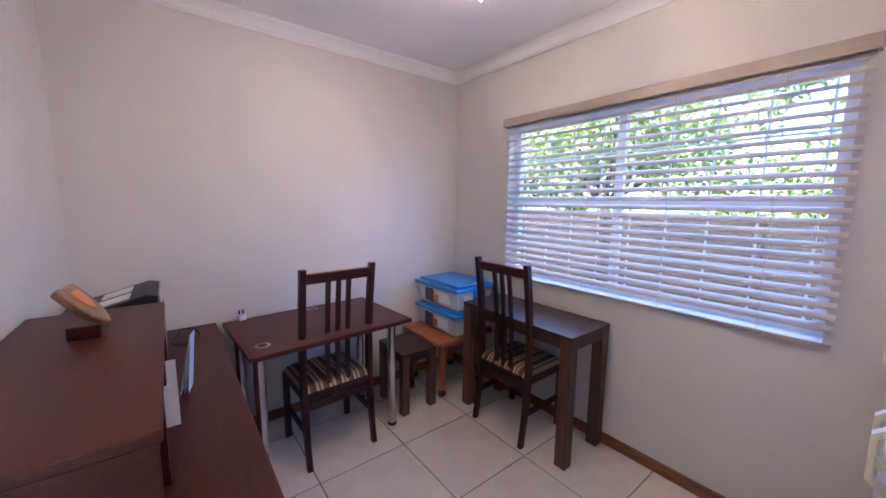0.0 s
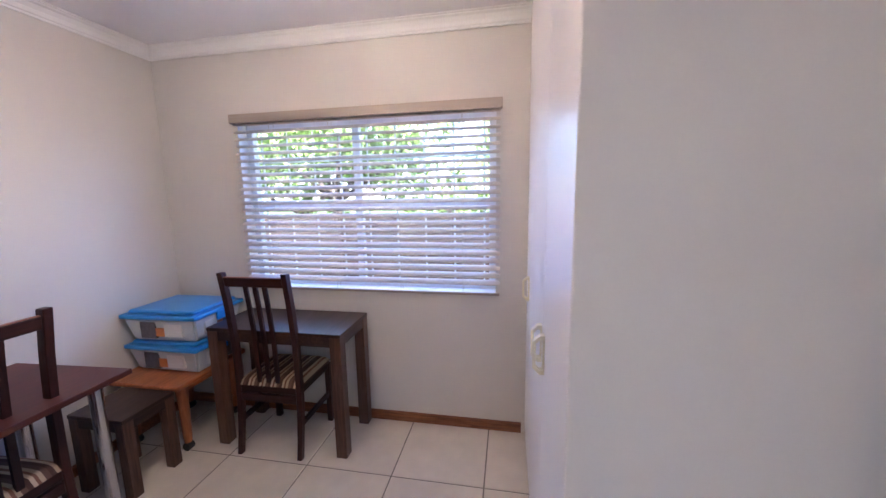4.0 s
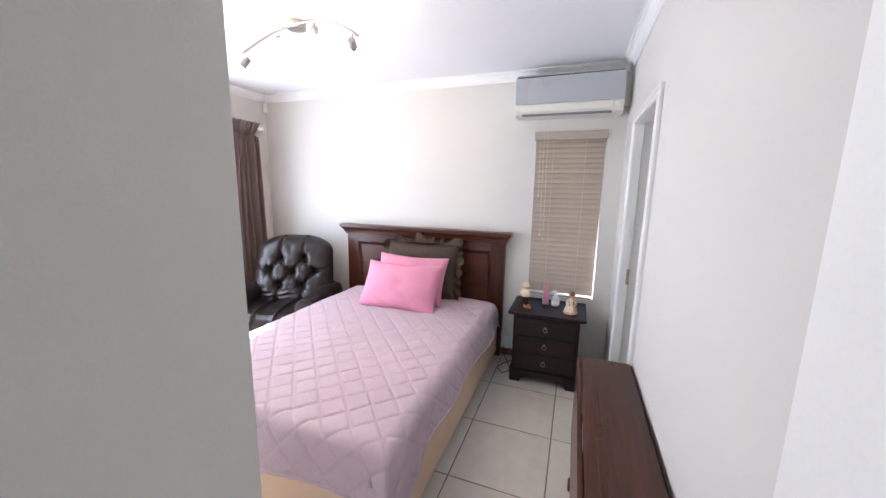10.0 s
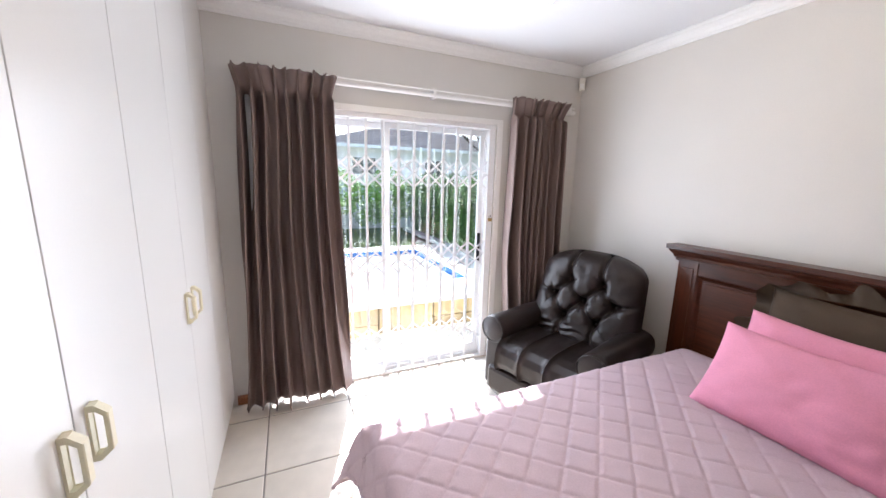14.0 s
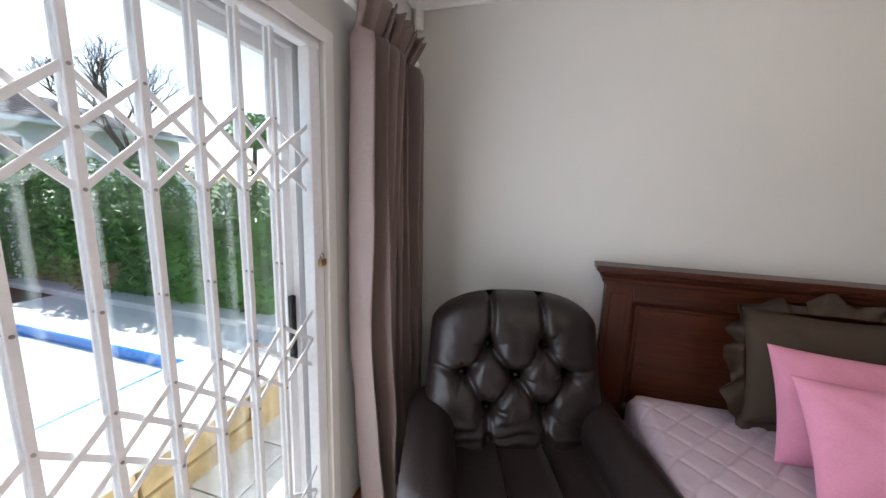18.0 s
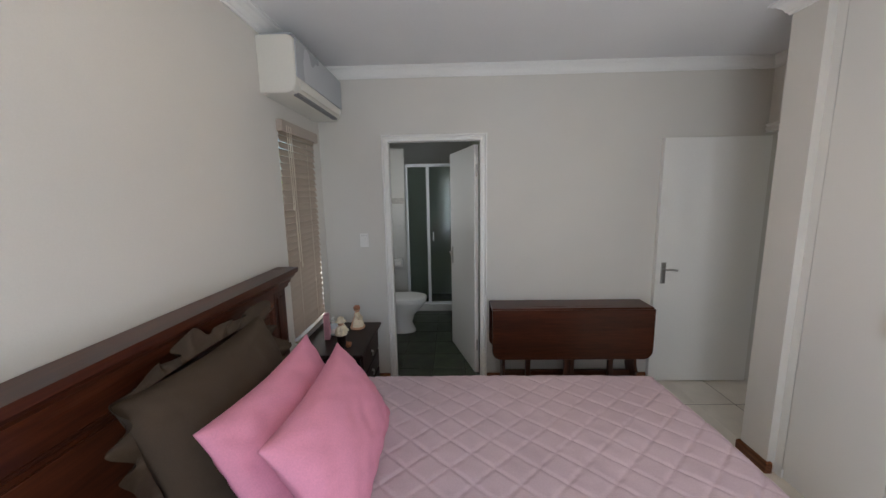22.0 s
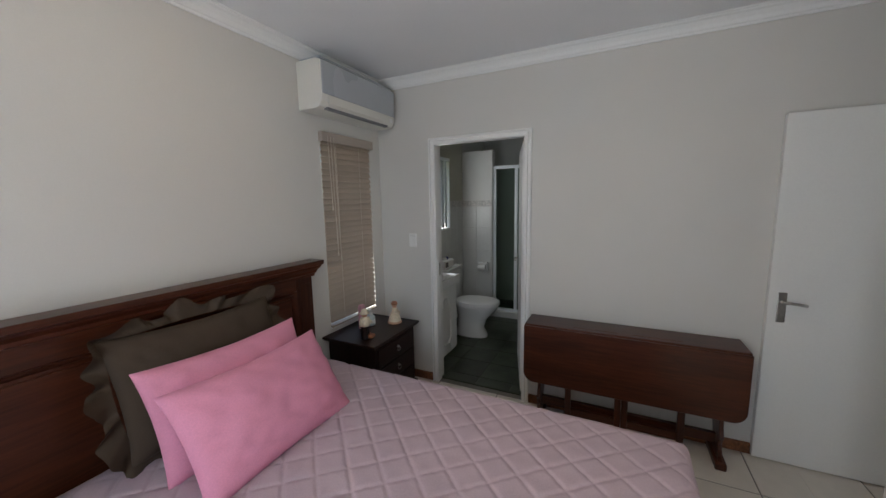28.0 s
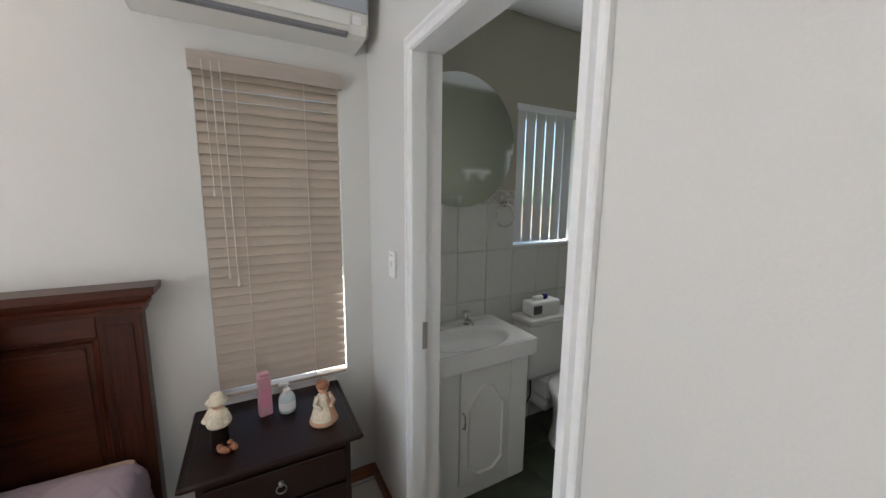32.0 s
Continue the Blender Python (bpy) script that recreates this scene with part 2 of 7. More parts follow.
def wood(name, dark, light, rough=0.3, coat=0.3, axis=0, scale=6.0, bump=0.0004):
    """Stained wood with long grain along one axis."""
    mat = bpy.data.materials.new(name)
    mat.use_nodes = True
    n, l = mat.node_tree.nodes, mat.node_tree.links
    b = n["Principled BSDF"]
    b.inputs["Coat Weight"].default_value, b.inputs["Coat Roughness"].default_value = coat, 0.18
    b.inputs["Roughness"].default_value = rough
    b.inputs["Specular IOR Level"].default_value = 0.3
    tc, mp = n.new("ShaderNodeTexCoord"), n.new("ShaderNodeMapping")
    s = [14.0, 14.0, 14.0]
    s[axis] = 0.9
    mp.inputs["Scale"].default_value = s
    l.new(tc.outputs["Object"], mp.inputs[0])
    grain, figure = n.new("ShaderNodeTexNoise"), n.new("ShaderNodeTexNoise")
    grain.inputs["Scale"].default_value, grain.inputs["Detail"].default_value, grain.inputs["Distortion"].default_value = scale, 6.0, 0.6
    figure.inputs["Scale"].default_value, figure.inputs["Detail"].default_value = 0.45, 2.0
    l.new(mp.outputs[0], grain.inputs["Vector"])
    l.new(mp.outputs[0], figure.inputs["Vector"])
    add = n.new("ShaderNodeMath")
    add.operation = "ADD"
    l.new(grain.outputs["Fac"], add.inputs[0])
    l.new(figure.outputs["Fac"], add.inputs[1])
    ramp = n.new("ShaderNodeValToRGB")
    ramp.color_ramp.elements[0].position, ramp.color_ramp.elements[0].color = 0.62, (*dark, 1)
    ramp.color_ramp.elements[1].position, ramp.color_ramp.elements[1].color = 1.3, (*light, 1)
    half = n.new("ShaderNodeMath")
    half.operation = "MULTIPLY"
    half.inputs[1].default_value = 0.8
    l.new(add.outputs[0], half.inputs[0])
    ramp.color_ramp.elements[1].position = 1.0
    l.new(half.outputs[0], ramp.inputs[0])
    l.new(ramp.outputs[0], b.inputs["Base Color"])
    bp = n.new("ShaderNodeBump")
    bp.inputs["Strength"].default_value, bp.inputs["Distance"].default_value = 0.4, bump
    l.new(grain.outputs["Fac"], bp.inputs["Height"])
    l.new(bp.outputs[0], b.inputs["Normal"])
    return mat


def striped(name, colours, pitch, axis=0, rough=0.85):
    """Woven cloth with stripes of the given (share, colour) in turn across one axis."""
    mat = bpy.data.materials.new(name)
    mat.use_nodes = True
    n, l = mat.node_tree.nodes, mat.node_tree.links
    b = n["Principled BSDF"]
    b.inputs["Roughness"].default_value = rough
    tc, sep = n.new("ShaderNodeTexCoord"), n.new("ShaderNodeSeparateXYZ")
    l.new(tc.outputs["Object"], sep.inputs[0])
    div, fr = n.new("ShaderNodeMath"), n.new("ShaderNodeMath")
    div.operation, fr.operation = "DIVIDE", "FRACT"
    div.inputs[1].default_value = pitch
    l.new(sep.outputs[axis], div.inputs[0])
    l.new(div.outputs[0], fr.inputs[0])
    ramp = n.new("ShaderNodeValToRGB")
    ramp.color_ramp.interpolation = "CONSTANT"
    at = 0.0
    for k, (share_, colour) in enumerate(colours):
        e = ramp.color_ramp.elements[k] if k < 2 else ramp.color_ramp.elements.new(at)
        e.position, e.color = at, (*colour, 1)
        at += share_
    l.new(fr.outputs[0], ramp.inputs[0])
    l.new(ramp.outputs[0], b.inputs["Base Color"])
    return mat


def lit(name, colour, strength):
    mat = bpy.data.materials.new(name)
    mat.use_nodes = True
    b = mat.node_tree.nodes["Principled BSDF"]
    b.inputs["Base Color"].default_value = (*colour, 1)
    b.inputs["Emission Color"].default_value = (*colour, 1)
    b.inputs["Emission Strength"].default_value = strength
    return mat


def glass(name, rough=0.0, tint=(1, 1, 1)):
    """Thin pane: clear straight through, glossy by the angle of view."""
    mat = bpy.data.materials.new(name)
    mat.use_nodes = True
    n, l = mat.node_tree.nodes, mat.node_tree.links
    n.remove(n["Principled BSDF"])
    clear, gloss, mix = n.new("ShaderNodeBsdfTransparent"), n.new("ShaderNodeBsdfGlossy"), n.new("ShaderNodeMixShader")
    clear.inputs["Color"].default_value = (*tint, 1)
    gloss.inputs["Roughness"].default_value = rough
    facing, power, scale_ = n.new("ShaderNodeLayerWeight"), n.new("ShaderNodeMath"), n.new("ShaderNodeMath")
    power.operation, scale_.operation = "POWER", "MULTIPLY_ADD"
    power.inputs[1].default_value = 5.0
    scale_.inputs[1].default_value, scale_.inputs[2].default_value = 0.5, 0.07
    l.new(facing.outputs["Facing"], power.inputs[0])
    l.new(power.outputs[0], scale_.inputs[0])
    l.new(scale_.outputs[0], mix.inputs[0])
    l.new(clear.outputs[0], mix.inputs[1])
    l.new(gloss.outputs[0], mix.inputs[2])
    l.new(mix.outputs[0], n["Material Output"].inputs["Surface"])
    return mat


WALL = material("grey_beige_wall_paint", (0.64, 0.62, 0.585), 0.7, bump=0.0006, scale=180, vary=0.015, stain=0.025, stain_scale=1.2)
CEIL = material("white_ceiling_paint", (0.80, 0.80, 0.81), 0.8, bump=0.0006, scale=140, vary=0.015, stain=0.02)
PLASTER = material("white_plaster_moulding", (0.82, 0.82, 0.81), 0.6, bump=0.0003, scale=90, vary=0.02, stain=0.02)
GLOSS = material("white_enamel_paint", (0.80, 0.79, 0.77), 0.32, bump=0.0003, scale=70, vary=0.02, stain=0.03)
DOORW = material("white_door_paint", (0.80, 0.79, 0.765), 0.42, bump=0.0003, scale=120, vary=0.015, stain=0.02)
MELAMINE = material("white_melamine_board", (0.73, 0.72, 0.70), 0.30, bump=0.00012, scale=160, vary=0.008, stain=0.01, worn=0.012)
TILE = material("cream_floor_tile", (0.64, 0.59, 0.52), 0.30, bump=0.0004, scale=9, vary=0.05, stain=0.05, stain_scale=3.0, island=0.03, detail=8)
GROUT = material("grey_grout", (0.21, 0.19, 0.17), 0.9, bump=0.001, scale=120, vary=0.15)
GROUT_D = material("dark_green_grout", (0.040, 0.046, 0.032), 0.9, bump=0.001, scale=120, vary=0.15)
SLATE = material("green_grey_slate_tile", (0.043, 0.052, 0.030), 0.32, bump=0.002, scale=7, vary=0.5, stain=0.4, stain_scale=2.5, island=0.2, detail=8)
WTILE = material("white_glazed_wall_tile", (0.68, 0.67, 0.645), 0.22, bump=0.0002, scale=30, vary=0.02, stain=0.03, island=0.02)
# Darker olive than KHAKI, chosen for the tone that the mirror reflects.
OLIVE_WALL = material("dull_olive_wall", (0.20, 0.20, 0.145), 0.6, bump=0.0005, scale=150, vary=0.03, stain=0.05)
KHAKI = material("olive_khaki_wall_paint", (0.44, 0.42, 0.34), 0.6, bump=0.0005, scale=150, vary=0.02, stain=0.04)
LISTELLO = material("mottled_border_tile", (0.50, 0.47, 0.44), 0.4, bump=0.001, scale=60, vary=0.35, island=0.06)
SKIRT = wood("brown_timber_skirting", (0.10, 0.035, 0.015), (0.30, 0.12, 0.05), 0.4, 0.15)
SKIRT_Y = wood("brown_timber_skirting_along", (0.10, 0.035, 0.015), (0.30, 0.12, 0.05), 0.4, 0.15, axis=1)
MAHOG = wood("mahogany_stained_wood", (0.034, 0.0098, 0.0048), (0.080, 0.0225, 0.0095), 0.30, 0.13)
MAHOG_Y = wood("mahogany_stained_wood_along", (0.034, 0.0098, 0.0048), (0.080, 0.0225, 0.0095), 0.30, 0.13, axis=1)
MAHOG_Z = wood("mahogany_stained_wood_upright", (0.034, 0.0098, 0.0048), (0.080, 0.0225, 0.0095), 0.30, 0.13, axis=2)
ESPRESSO = wood("espresso_stained_wood", (0.0075, 0.0024, 0.0016), (0.0210, 0.0068, 0.0042), 0.45, 0.04)
ESPRESSO_Z = wood("espresso_stained_wood_upright", (0.0075, 0.0024, 0.0016), (0.0210, 0.0068, 0.0042), 0.45, 0.04, axis=2)
CHAIR_W = wood("dark_red_brown_wood", (0.014, 0.0034, 0.0025), (0.042, 0.0100, 0.0065), 0.40, 0.10)
CHAIR_Z = wood("dark_red_brown_wood_upright", (0.014, 0.0034, 0.0025), (0.042, 0.0100, 0.0065), 0.40, 0.10, axis=2)
CHERRY = wood("cherry_laminate", (0.048, 0.0095, 0.0055), (0.085, 0.0175, 0.0098), 0.38, 0.03, axis=1)
CHERRY_X = wood("cherry_laminate_across", (0.048, 0.0095, 0.0055), (0.085, 0.0175, 0.0098), 0.38, 0.03)
WENGE = wood("dark_brown_veneer", (0.022, 0.011, 0.008), (0.065, 0.034, 0.024), 0.36, 0.15)
WENGE_Z = wood("dark_brown_veneer_upright", (0.045, 0.022, 0.014), (0.12, 0.060, 0.040), 0.4, 0.15, axis=2)
PINE = wood("orange_stained_pine", (0.25, 0.075, 0.025), (0.52, 0.19, 0.075), 0.35, 0.3)
PINE_Z = wood("orange_stained_pine_upright", (0.22, 0.065, 0.022), (0.42, 0.15, 0.06), 0.4, 0.2, axis=2)
CHROME = material("brushed_chrome", (0.62, 0.61, 0.60), 0.22, metal=1.0, bump=0.0001, scale=120, vary=0.06)
STEEL = material("satin_nickel", (0.42, 0.40, 0.38), 0.32, metal=1.0, bump=0.0001, scale=120, vary=0.08)
BRASS = material("old_brass", (0.45, 0.33, 0.15), 0.35, metal=1.0, bump=0.0002, scale=90, vary=0.15)
ALU = material("white_powder_coat", (0.84, 0.85, 0.87), 0.35, bump=0.0002, scale=150, vary=0.015, stain=0.02)
GRILLE = material("white_painted_steel", (0.85, 0.86, 0.88), 0.36, bump=0.0004, scale=60, vary=0.03, stain=0.04)
BLACK = material("black_plastic", (0.012, 0.012, 0.013), 0.45, bump=0.0002, scale=90, vary=0.1)
GREY_P = material("grey_plastic", (0.20, 0.20, 0.21), 0.5, bump=0.0002, scale=90, vary=0.06)
WHITE_P = material("white_plastic", (0.80, 0.79, 0.77), 0.35, bump=0.0001, scale=90, vary=0.015)
CREAM_P = material("yellowed_cream_plastic", (0.76, 0.71, 0.52), 0.35, bump=0.0001, scale=90, vary=0.03)
AC_BODY = material("cream_air_conditioner_shell", (0.72, 0.70, 0.64), 0.4, bump=0.0001, scale=90, vary=0.015, stain=0.02)
AC_FRONT = material("silver_grey_front_panel", (0.42, 0.44, 0.47), 0.28, bump=0.0001, scale=90, vary=0.02)
SLAT_B = material("beige_wooden_blind_slat", (0.60, 0.53, 0.46), 0.42, bump=0.0003, scale=60, vary=0.04, island=0.04, stretch=(0.2, 0.05, 1))
SLAT_W = material("white_blind_slat", (0.74, 0.74, 0.75), 0.5, bump=0.0003, scale=60, vary=0.03, island=0.03, stretch=(0.2, 0.05, 1))
SLAT_T = material("taupe_wooden_blind_slat", (0.44, 0.36, 0.29), 0.5, bump=0.0004, scale=50, vary=0.05, island=0.04, stretch=(0.1, 1, 1))
VALANCE = material("taupe_blind_valance", (0.40, 0.34, 0.29), 0.45, bump=0.0003, scale=50, vary=0.05, stretch=(0.1, 0.1, 1))
CORD = material("cream_cord", (0.62, 0.56, 0.47), 0.8, bump=0.0003, scale=300, vary=0.1)
CURTAIN = material("dark_taupe_curtain_cloth", (0.175, 0.125, 0.110), 0.62, bump=0.0010, scale=220, vary=0.12, stain=0.08, stain_scale=4)
LEATHER = material("dark_brown_leather", (0.017, 0.0112, 0.0100), 0.36, spec=0.36, bump=0.0022, scale=75, vary=0.12, stain=0.10, stain_scale=6, detail=6)
QUILT = material("pale_pink_quilted_cotton", (0.53, 0.415, 0.46), 0.88, bump=0.0015, scale=160, vary=0.04, stain=0.04, stain_scale=5)
PINK = material("bright_pink_cotton", (0.72, 0.29, 0.41), 0.88, bump=0.0012, scale=180, vary=0.05, stain=0.04, stain_scale=6)
OLIVE = material("olive_brown_cotton", (0.058, 0.038, 0.023), 0.9, bump=0.0008, scale=350, vary=0.12, stain=0.08, stain_scale=8)
DIVAN = material("beige_divan_cloth", (0.68, 0.50, 0.35), 0.9, bump=0.0008, scale=350, vary=0.06, stain=0.04, stain_scale=5)
SEAT = striped("striped_seat_cloth", ((0.22, (0.075, 0.035, 0.020)), (0.18, (0.50, 0.38, 0.24)), (0.15, (0.18, 0.08, 0.04)), (0.20, (0.42, 0.32, 0.20)), (0.25, (0.12, 0.065, 0.04))), 0.075)
BLUE_LID = material("blue_translucent_plastic", (0.03, 0.24, 0.66), 0.3, bump=0.0002, scale=60, vary=0.04)
BIN = material("milky_clear_plastic", (0.62, 0.64, 0.66), 0.35, bump=0.0002, scale=60, vary=0.04)
PAPER = material("white_paper", (0.80, 0.79, 0.77), 0.85, bump=0.0003, scale=60, vary=0.03)
PAPER_B = material("pale_blue_paper", (0.45, 0.54, 0.72), 0.8, bump=0.0003, scale=60, vary=0.04)
PAPER_Y = material("pale_yellow_paper", (0.78, 0.72, 0.42), 0.8, bump=0.0003, scale=60, vary=0.04)
PAPER_D = material("dark_printed_card", (0.10, 0.09, 0.10), 0.7, bump=0.0003, scale=60, vary=0.2)
NAVY = material("navy_print", (0.015, 0.022, 0.16), 0.6, vary=0.05)
INK = material("blue_grey_print", (0.22, 0.25, 0.38), 0.7, vary=0.05)
YELLOW = material("yellow_print", (0.80, 0.68, 0.05), 0.6, vary=0.05)
CERAMIC = material("white_glazed_ceramic", (0.80, 0.79, 0.77), 0.12, bump=0.0002, scale=12, vary=0.015, coat=0.4)
VANITY = material("white_foil_wrapped_board", (0.76, 0.75, 0.72), 0.35, bump=0.0001, scale=80, vary=0.012)
FIG_CREAM = material("cream_painted_clay", (0.74, 0.64, 0.48), 0.55, bump=0.0008, scale=80, vary=0.12, stain=0.12, stain_scale=30)
FIG_BROWN = material("brown_painted_clay", (0.32, 0.13, 0.06), 0.5, bump=0.0008, scale=80, vary=0.2)
FIG_SKIN = material("terracotta_painted_clay", (0.60, 0.34, 0.21), 0.55, bump=0.0006, scale=80, vary=0.1)
LOTION_PINK = material("pink_bottle_plastic", (0.62, 0.32, 0.37), 0.3, vary=0.04, scale=60)
LOTION_CLEAR = material("pale_blue_soap_bottle", (0.60, 0.68, 0.70), 0.2, vary=0.04, scale=60)
SHIELD_W = wood("carved_light_wood", (0.17, 0.08, 0.035), (0.34, 0.18, 0.09), 0.35, 0.3, axis=2)
COPPER = material("copper_orange_print", (0.62, 0.20, 0.06), 0.35, metal=0.3, vary=0.1)
MIRROR = material("mirror_silvering", (0.86, 0.88, 0.87), 0.06, metal=1.0, vary=0.0)
GLASS = glass("clear_window_glass", 0.0, (0.95, 0.97, 0.96))
FROST = glass("tinted_shower_glass", 0.12, (0.72, 0.78, 0.74))
BULB = lit("glowing_halogen", (1.0, 0.75, 0.46), 34.0)
LEAD = material("black_cable", (0.015, 0.015, 0.015), 0.5, vary=0.05)
LEAD_W = material("white_cable", (0.70, 0.69, 0.66), 0.5, vary=0.03)
# outside
PAVE = material("pale_paving", (0.70, 0.68, 0.64), 0.85, bump=0.003, scale=18, vary=0.12, stain=0.12, stain_scale=0.8, island=0.06)
# Base colour kept dark to cut the light bounced into the study.
PATH_GREY = material("dark_grey_concrete", (0.26, 0.25, 0.235), 0.9, bump=0.003, scale=18, vary=0.15, stain=0.2, stain_scale=0.7)
STONE = material("yellow_sandstone_block", (0.50, 0.37, 0.19), 0.85, bump=0.006, scale=14, vary=0.25, stain=0.15, stain_scale=2, island=0.18)
POOL_TILE = material("blue_pool_mosaic", (0.02, 0.20, 0.62), 0.2, bump=0.0006, scale=25, vary=0.3)
POOL_COVER = material("white_pool_surround", (0.72, 0.72, 0.70), 0.6, bump=0.002, scale=12, vary=0.06, stain=0.06)
LAWN = material("lawn_soil", (0.07, 0.11, 0.025), 0.95, bump=0.02, scale=30, vary=0.3, stain=0.25, stain_scale=0.8)
GRASS = material("grass_blades", (0.26, 0.36, 0.08), 0.8, vary=0.3, scale=3)
LEAF = material("glossy_green_leaves", (0.20, 0.36, 0.06), 0.5, vary=0.45, scale=4, stain=0.35, stain_scale=1.3)
LEAF_D = material("dark_green_leaves", (0.08, 0.175, 0.034), 0.55, vary=0.45, scale=4, stain=0.3, stain_scale=1.3)
# Leaf green paled and yellowed: strong sunlight put into the colour.
LEAF_SUNLIT = material("sunlit_pale_green_leaves", (0.24, 0.33, 0.09), 0.5, vary=0.45, scale=4, stain=0.3, stain_scale=1.3)
BARK = material("grey_brown_bark", (0.10, 0.075, 0.055), 0.9, bump=0.01, scale=15, vary=0.3)
# Render lightened so that the colour carries the haze over the houses.
WALL_EXT = material("haze_paled_blue_grey_render", (0.74, 0.75, 0.77), 0.85, bump=0.003, scale=20, vary=0.06, stain=0.08)
WALL_GARDEN = material("brown_vibracrete_wall", (0.30, 0.21, 0.15), 0.9, bump=0.004, scale=20, vary=0.15, stain=0.15, island=0.05)
# Roof tile colour raised likewise, with bright haze painted in.
ROOF = material("haze_paled_grey_brown_roof_tile", (0.50, 0.43, 0.41), 0.85, bump=0.004, scale=12, vary=0.2, stain=0.12, island=0.1)
FENCE = material("galvanised_fence_wire", (0.50, 0.52, 0.52), 0.6, vary=0.1)
WINDOW_DARK = material("dark_window_pane", (0.04, 0.05, 0.06), 0.08, vary=0.05)


# ---- structure ----
C = 2.59  # ceiling height
STRUCT = "structure"


def joined(rows):
    """One closed shell round abutting blocks, with no faces inside."""
    cuts = [sorted({r[2 * k] for r in rows} | {r[2 * k + 1] for r in rows}) for k in range(3)]
    full = {}
    for i, j, k in itertools.product(*(range(len(c) - 1) for c in cuts)):
        mid = [(c[n] + c[n + 1]) / 2 for c, n in zip(cuts, (i, j, k))]
        full[i, j, k] = any(all(r[2 * n] < mid[n] < r[2 * n + 1] for n in range(3)) for r in rows)
    bm, made = bmesh.new(), {}

    def corner(*ijk):
        if ijk not in made:
            made[ijk] = bm.verts.new([c[n] for c, n in zip(cuts, ijk)])
        return made[ijk]
    for cell, solid_ in full.items():
        if not solid_:
            continue
        for n, step in itertools.product(range(3), (0, 1)):
            near = list(cell)
            near[n] += 2 * step - 1
            if full.get(tuple(near), False):
                continue
            u, v = [q for q in range(3) if q != n]
            ring = []
            for du, dv in ((0, 0), (1, 0), (1, 1), (0, 1)):
                at = list(cell)
                at[n] += step
                at[u] += du
                at[v] += dv
                ring.append(corner(*at))
            bm.faces.new(ring)
    bmesh.ops.recalc_face_normals(bm, faces=bm.faces[:])
    return bm


def wall(name, rows, mat=None, label="grey-beige painted plaster wall"):
    return solid(name, joined(rows), mat or WALL, label, "wall", kind=STRUCT)


wall_bed_north = wall("wall_bed_north", [(-4.37, -1.10, 4.11, 4.27, -0.1, C), (-0.54, -0.302, 4.11, 4.27, -0.1, C), (-1.10, -0.54, 4.11, 4.27, 2.06, C), (-1.10, -0.54, 4.11, 4.27, -0.1, 0.64)])
wall_bed_west = wall("wall_bed_west", [(-4.37, -4.15, 0.60, 1.45, -0.1, C), (-4.37, -4.15, 3.25, 4.11, -0.1, C), (-4.37, -4.15, 1.45, 3.25, 2.065, C)])
wall_bed_east = wall("wall_bed_east", [(-0.40, -0.302, 0.60, 2.80, -0.1, C), (-0.40, -0.302, 3.58, 4.11, -0.1, C), (-0.40, -0.302, 2.80, 3.58, 2.055, C)])
wall_bed_entry = wall("wall_bed_entry", [(-1.255, -1.22, 0.48, 0.60, -0.1, C), (-0.40, -0.302, 0.48, 0.60, -0.1, C), (-1.22, -0.40, 0.48, 0.60, 2.055, C)])
wall_stub = wall("wall_stub", [(-1.44, -1.255, 0.48, 1.262, -0.1, C)])
wall_bed_south = wall("wall_bed_south", [(-4.37, -1.44, 0.48, 0.60, -0.1, C)])
wall_study_west = wall("wall_study_west", [(-0.302, -0.17, 0.445, 2.69, -0.1, C), (-0.302, -0.17, -2.2, -0.52, -0.1, C), (-0.302, -0.17, -0.52, 0.445, 2.055, C)])
wall_study_north = wall("wall_study_north", [(-0.302, 2.33, 2.69, 2.76, -0.1, C)])
wall_study_south = wall("wall_study_south", [(-0.17, 2.33, -0.62, -0.50, -0.1, C)])
wall_study_east = wall("wall_study_east", [(2.33, 2.50, -0.62, 0.32, -0.1, C), (2.33, 2.50, 2.06, 2.76, -0.1, C), (2.33, 2.50, 0.32, 2.06, -0.1, 0.94), (2.33, 2.50, 0.32, 2.06, 2.07, C)])
wall_corridor_west = wall("wall_corridor_west", [(-1.52, -1.38, -2.2, -0.405, -0.1, C), (-1.52, -1.38, -0.405, 0.445, 2.055, C), (-1.52, -1.38, 0.445, 0.48, -0.1, C)])
# Unseen end wall; its opening is made up to hold the hall fill lamp.
wall_corridor_south = wall("wall_corridor_south", [(-1.52, -1.32, -2.32, -2.2, -0.1, C), (-0.36, -0.17, -2.32, -2.2, -0.1, C), (-1.32, -0.36, -2.32, -2.2, 2.06, C), (-1.32, -0.36, -2.32, -2.2, -0.1, 0.0)])
wall_bath_north = wall("wall_bath_north", [(-0.302, 0.52, 4.11, 4.27, -0.1, C), (1.05, 2.50, 4.11, 4.27, -0.1, C), (0.52, 1.05, 4.11, 4.27, -0.1, 1.23), (0.52, 1.05, 4.11, 4.27, 2.09, C)])
wall_bath_east = wall("wall_bath_east", [(2.33, 2.50, 2.76, 4.11, -0.1, C)])
ceiling = solid("ceiling", boxes((-4.37, 2.50, -2.32, 4.27, C, C + 0.12)), CEIL, "flat white painted ceiling", "ceiling", kind=STRUCT)
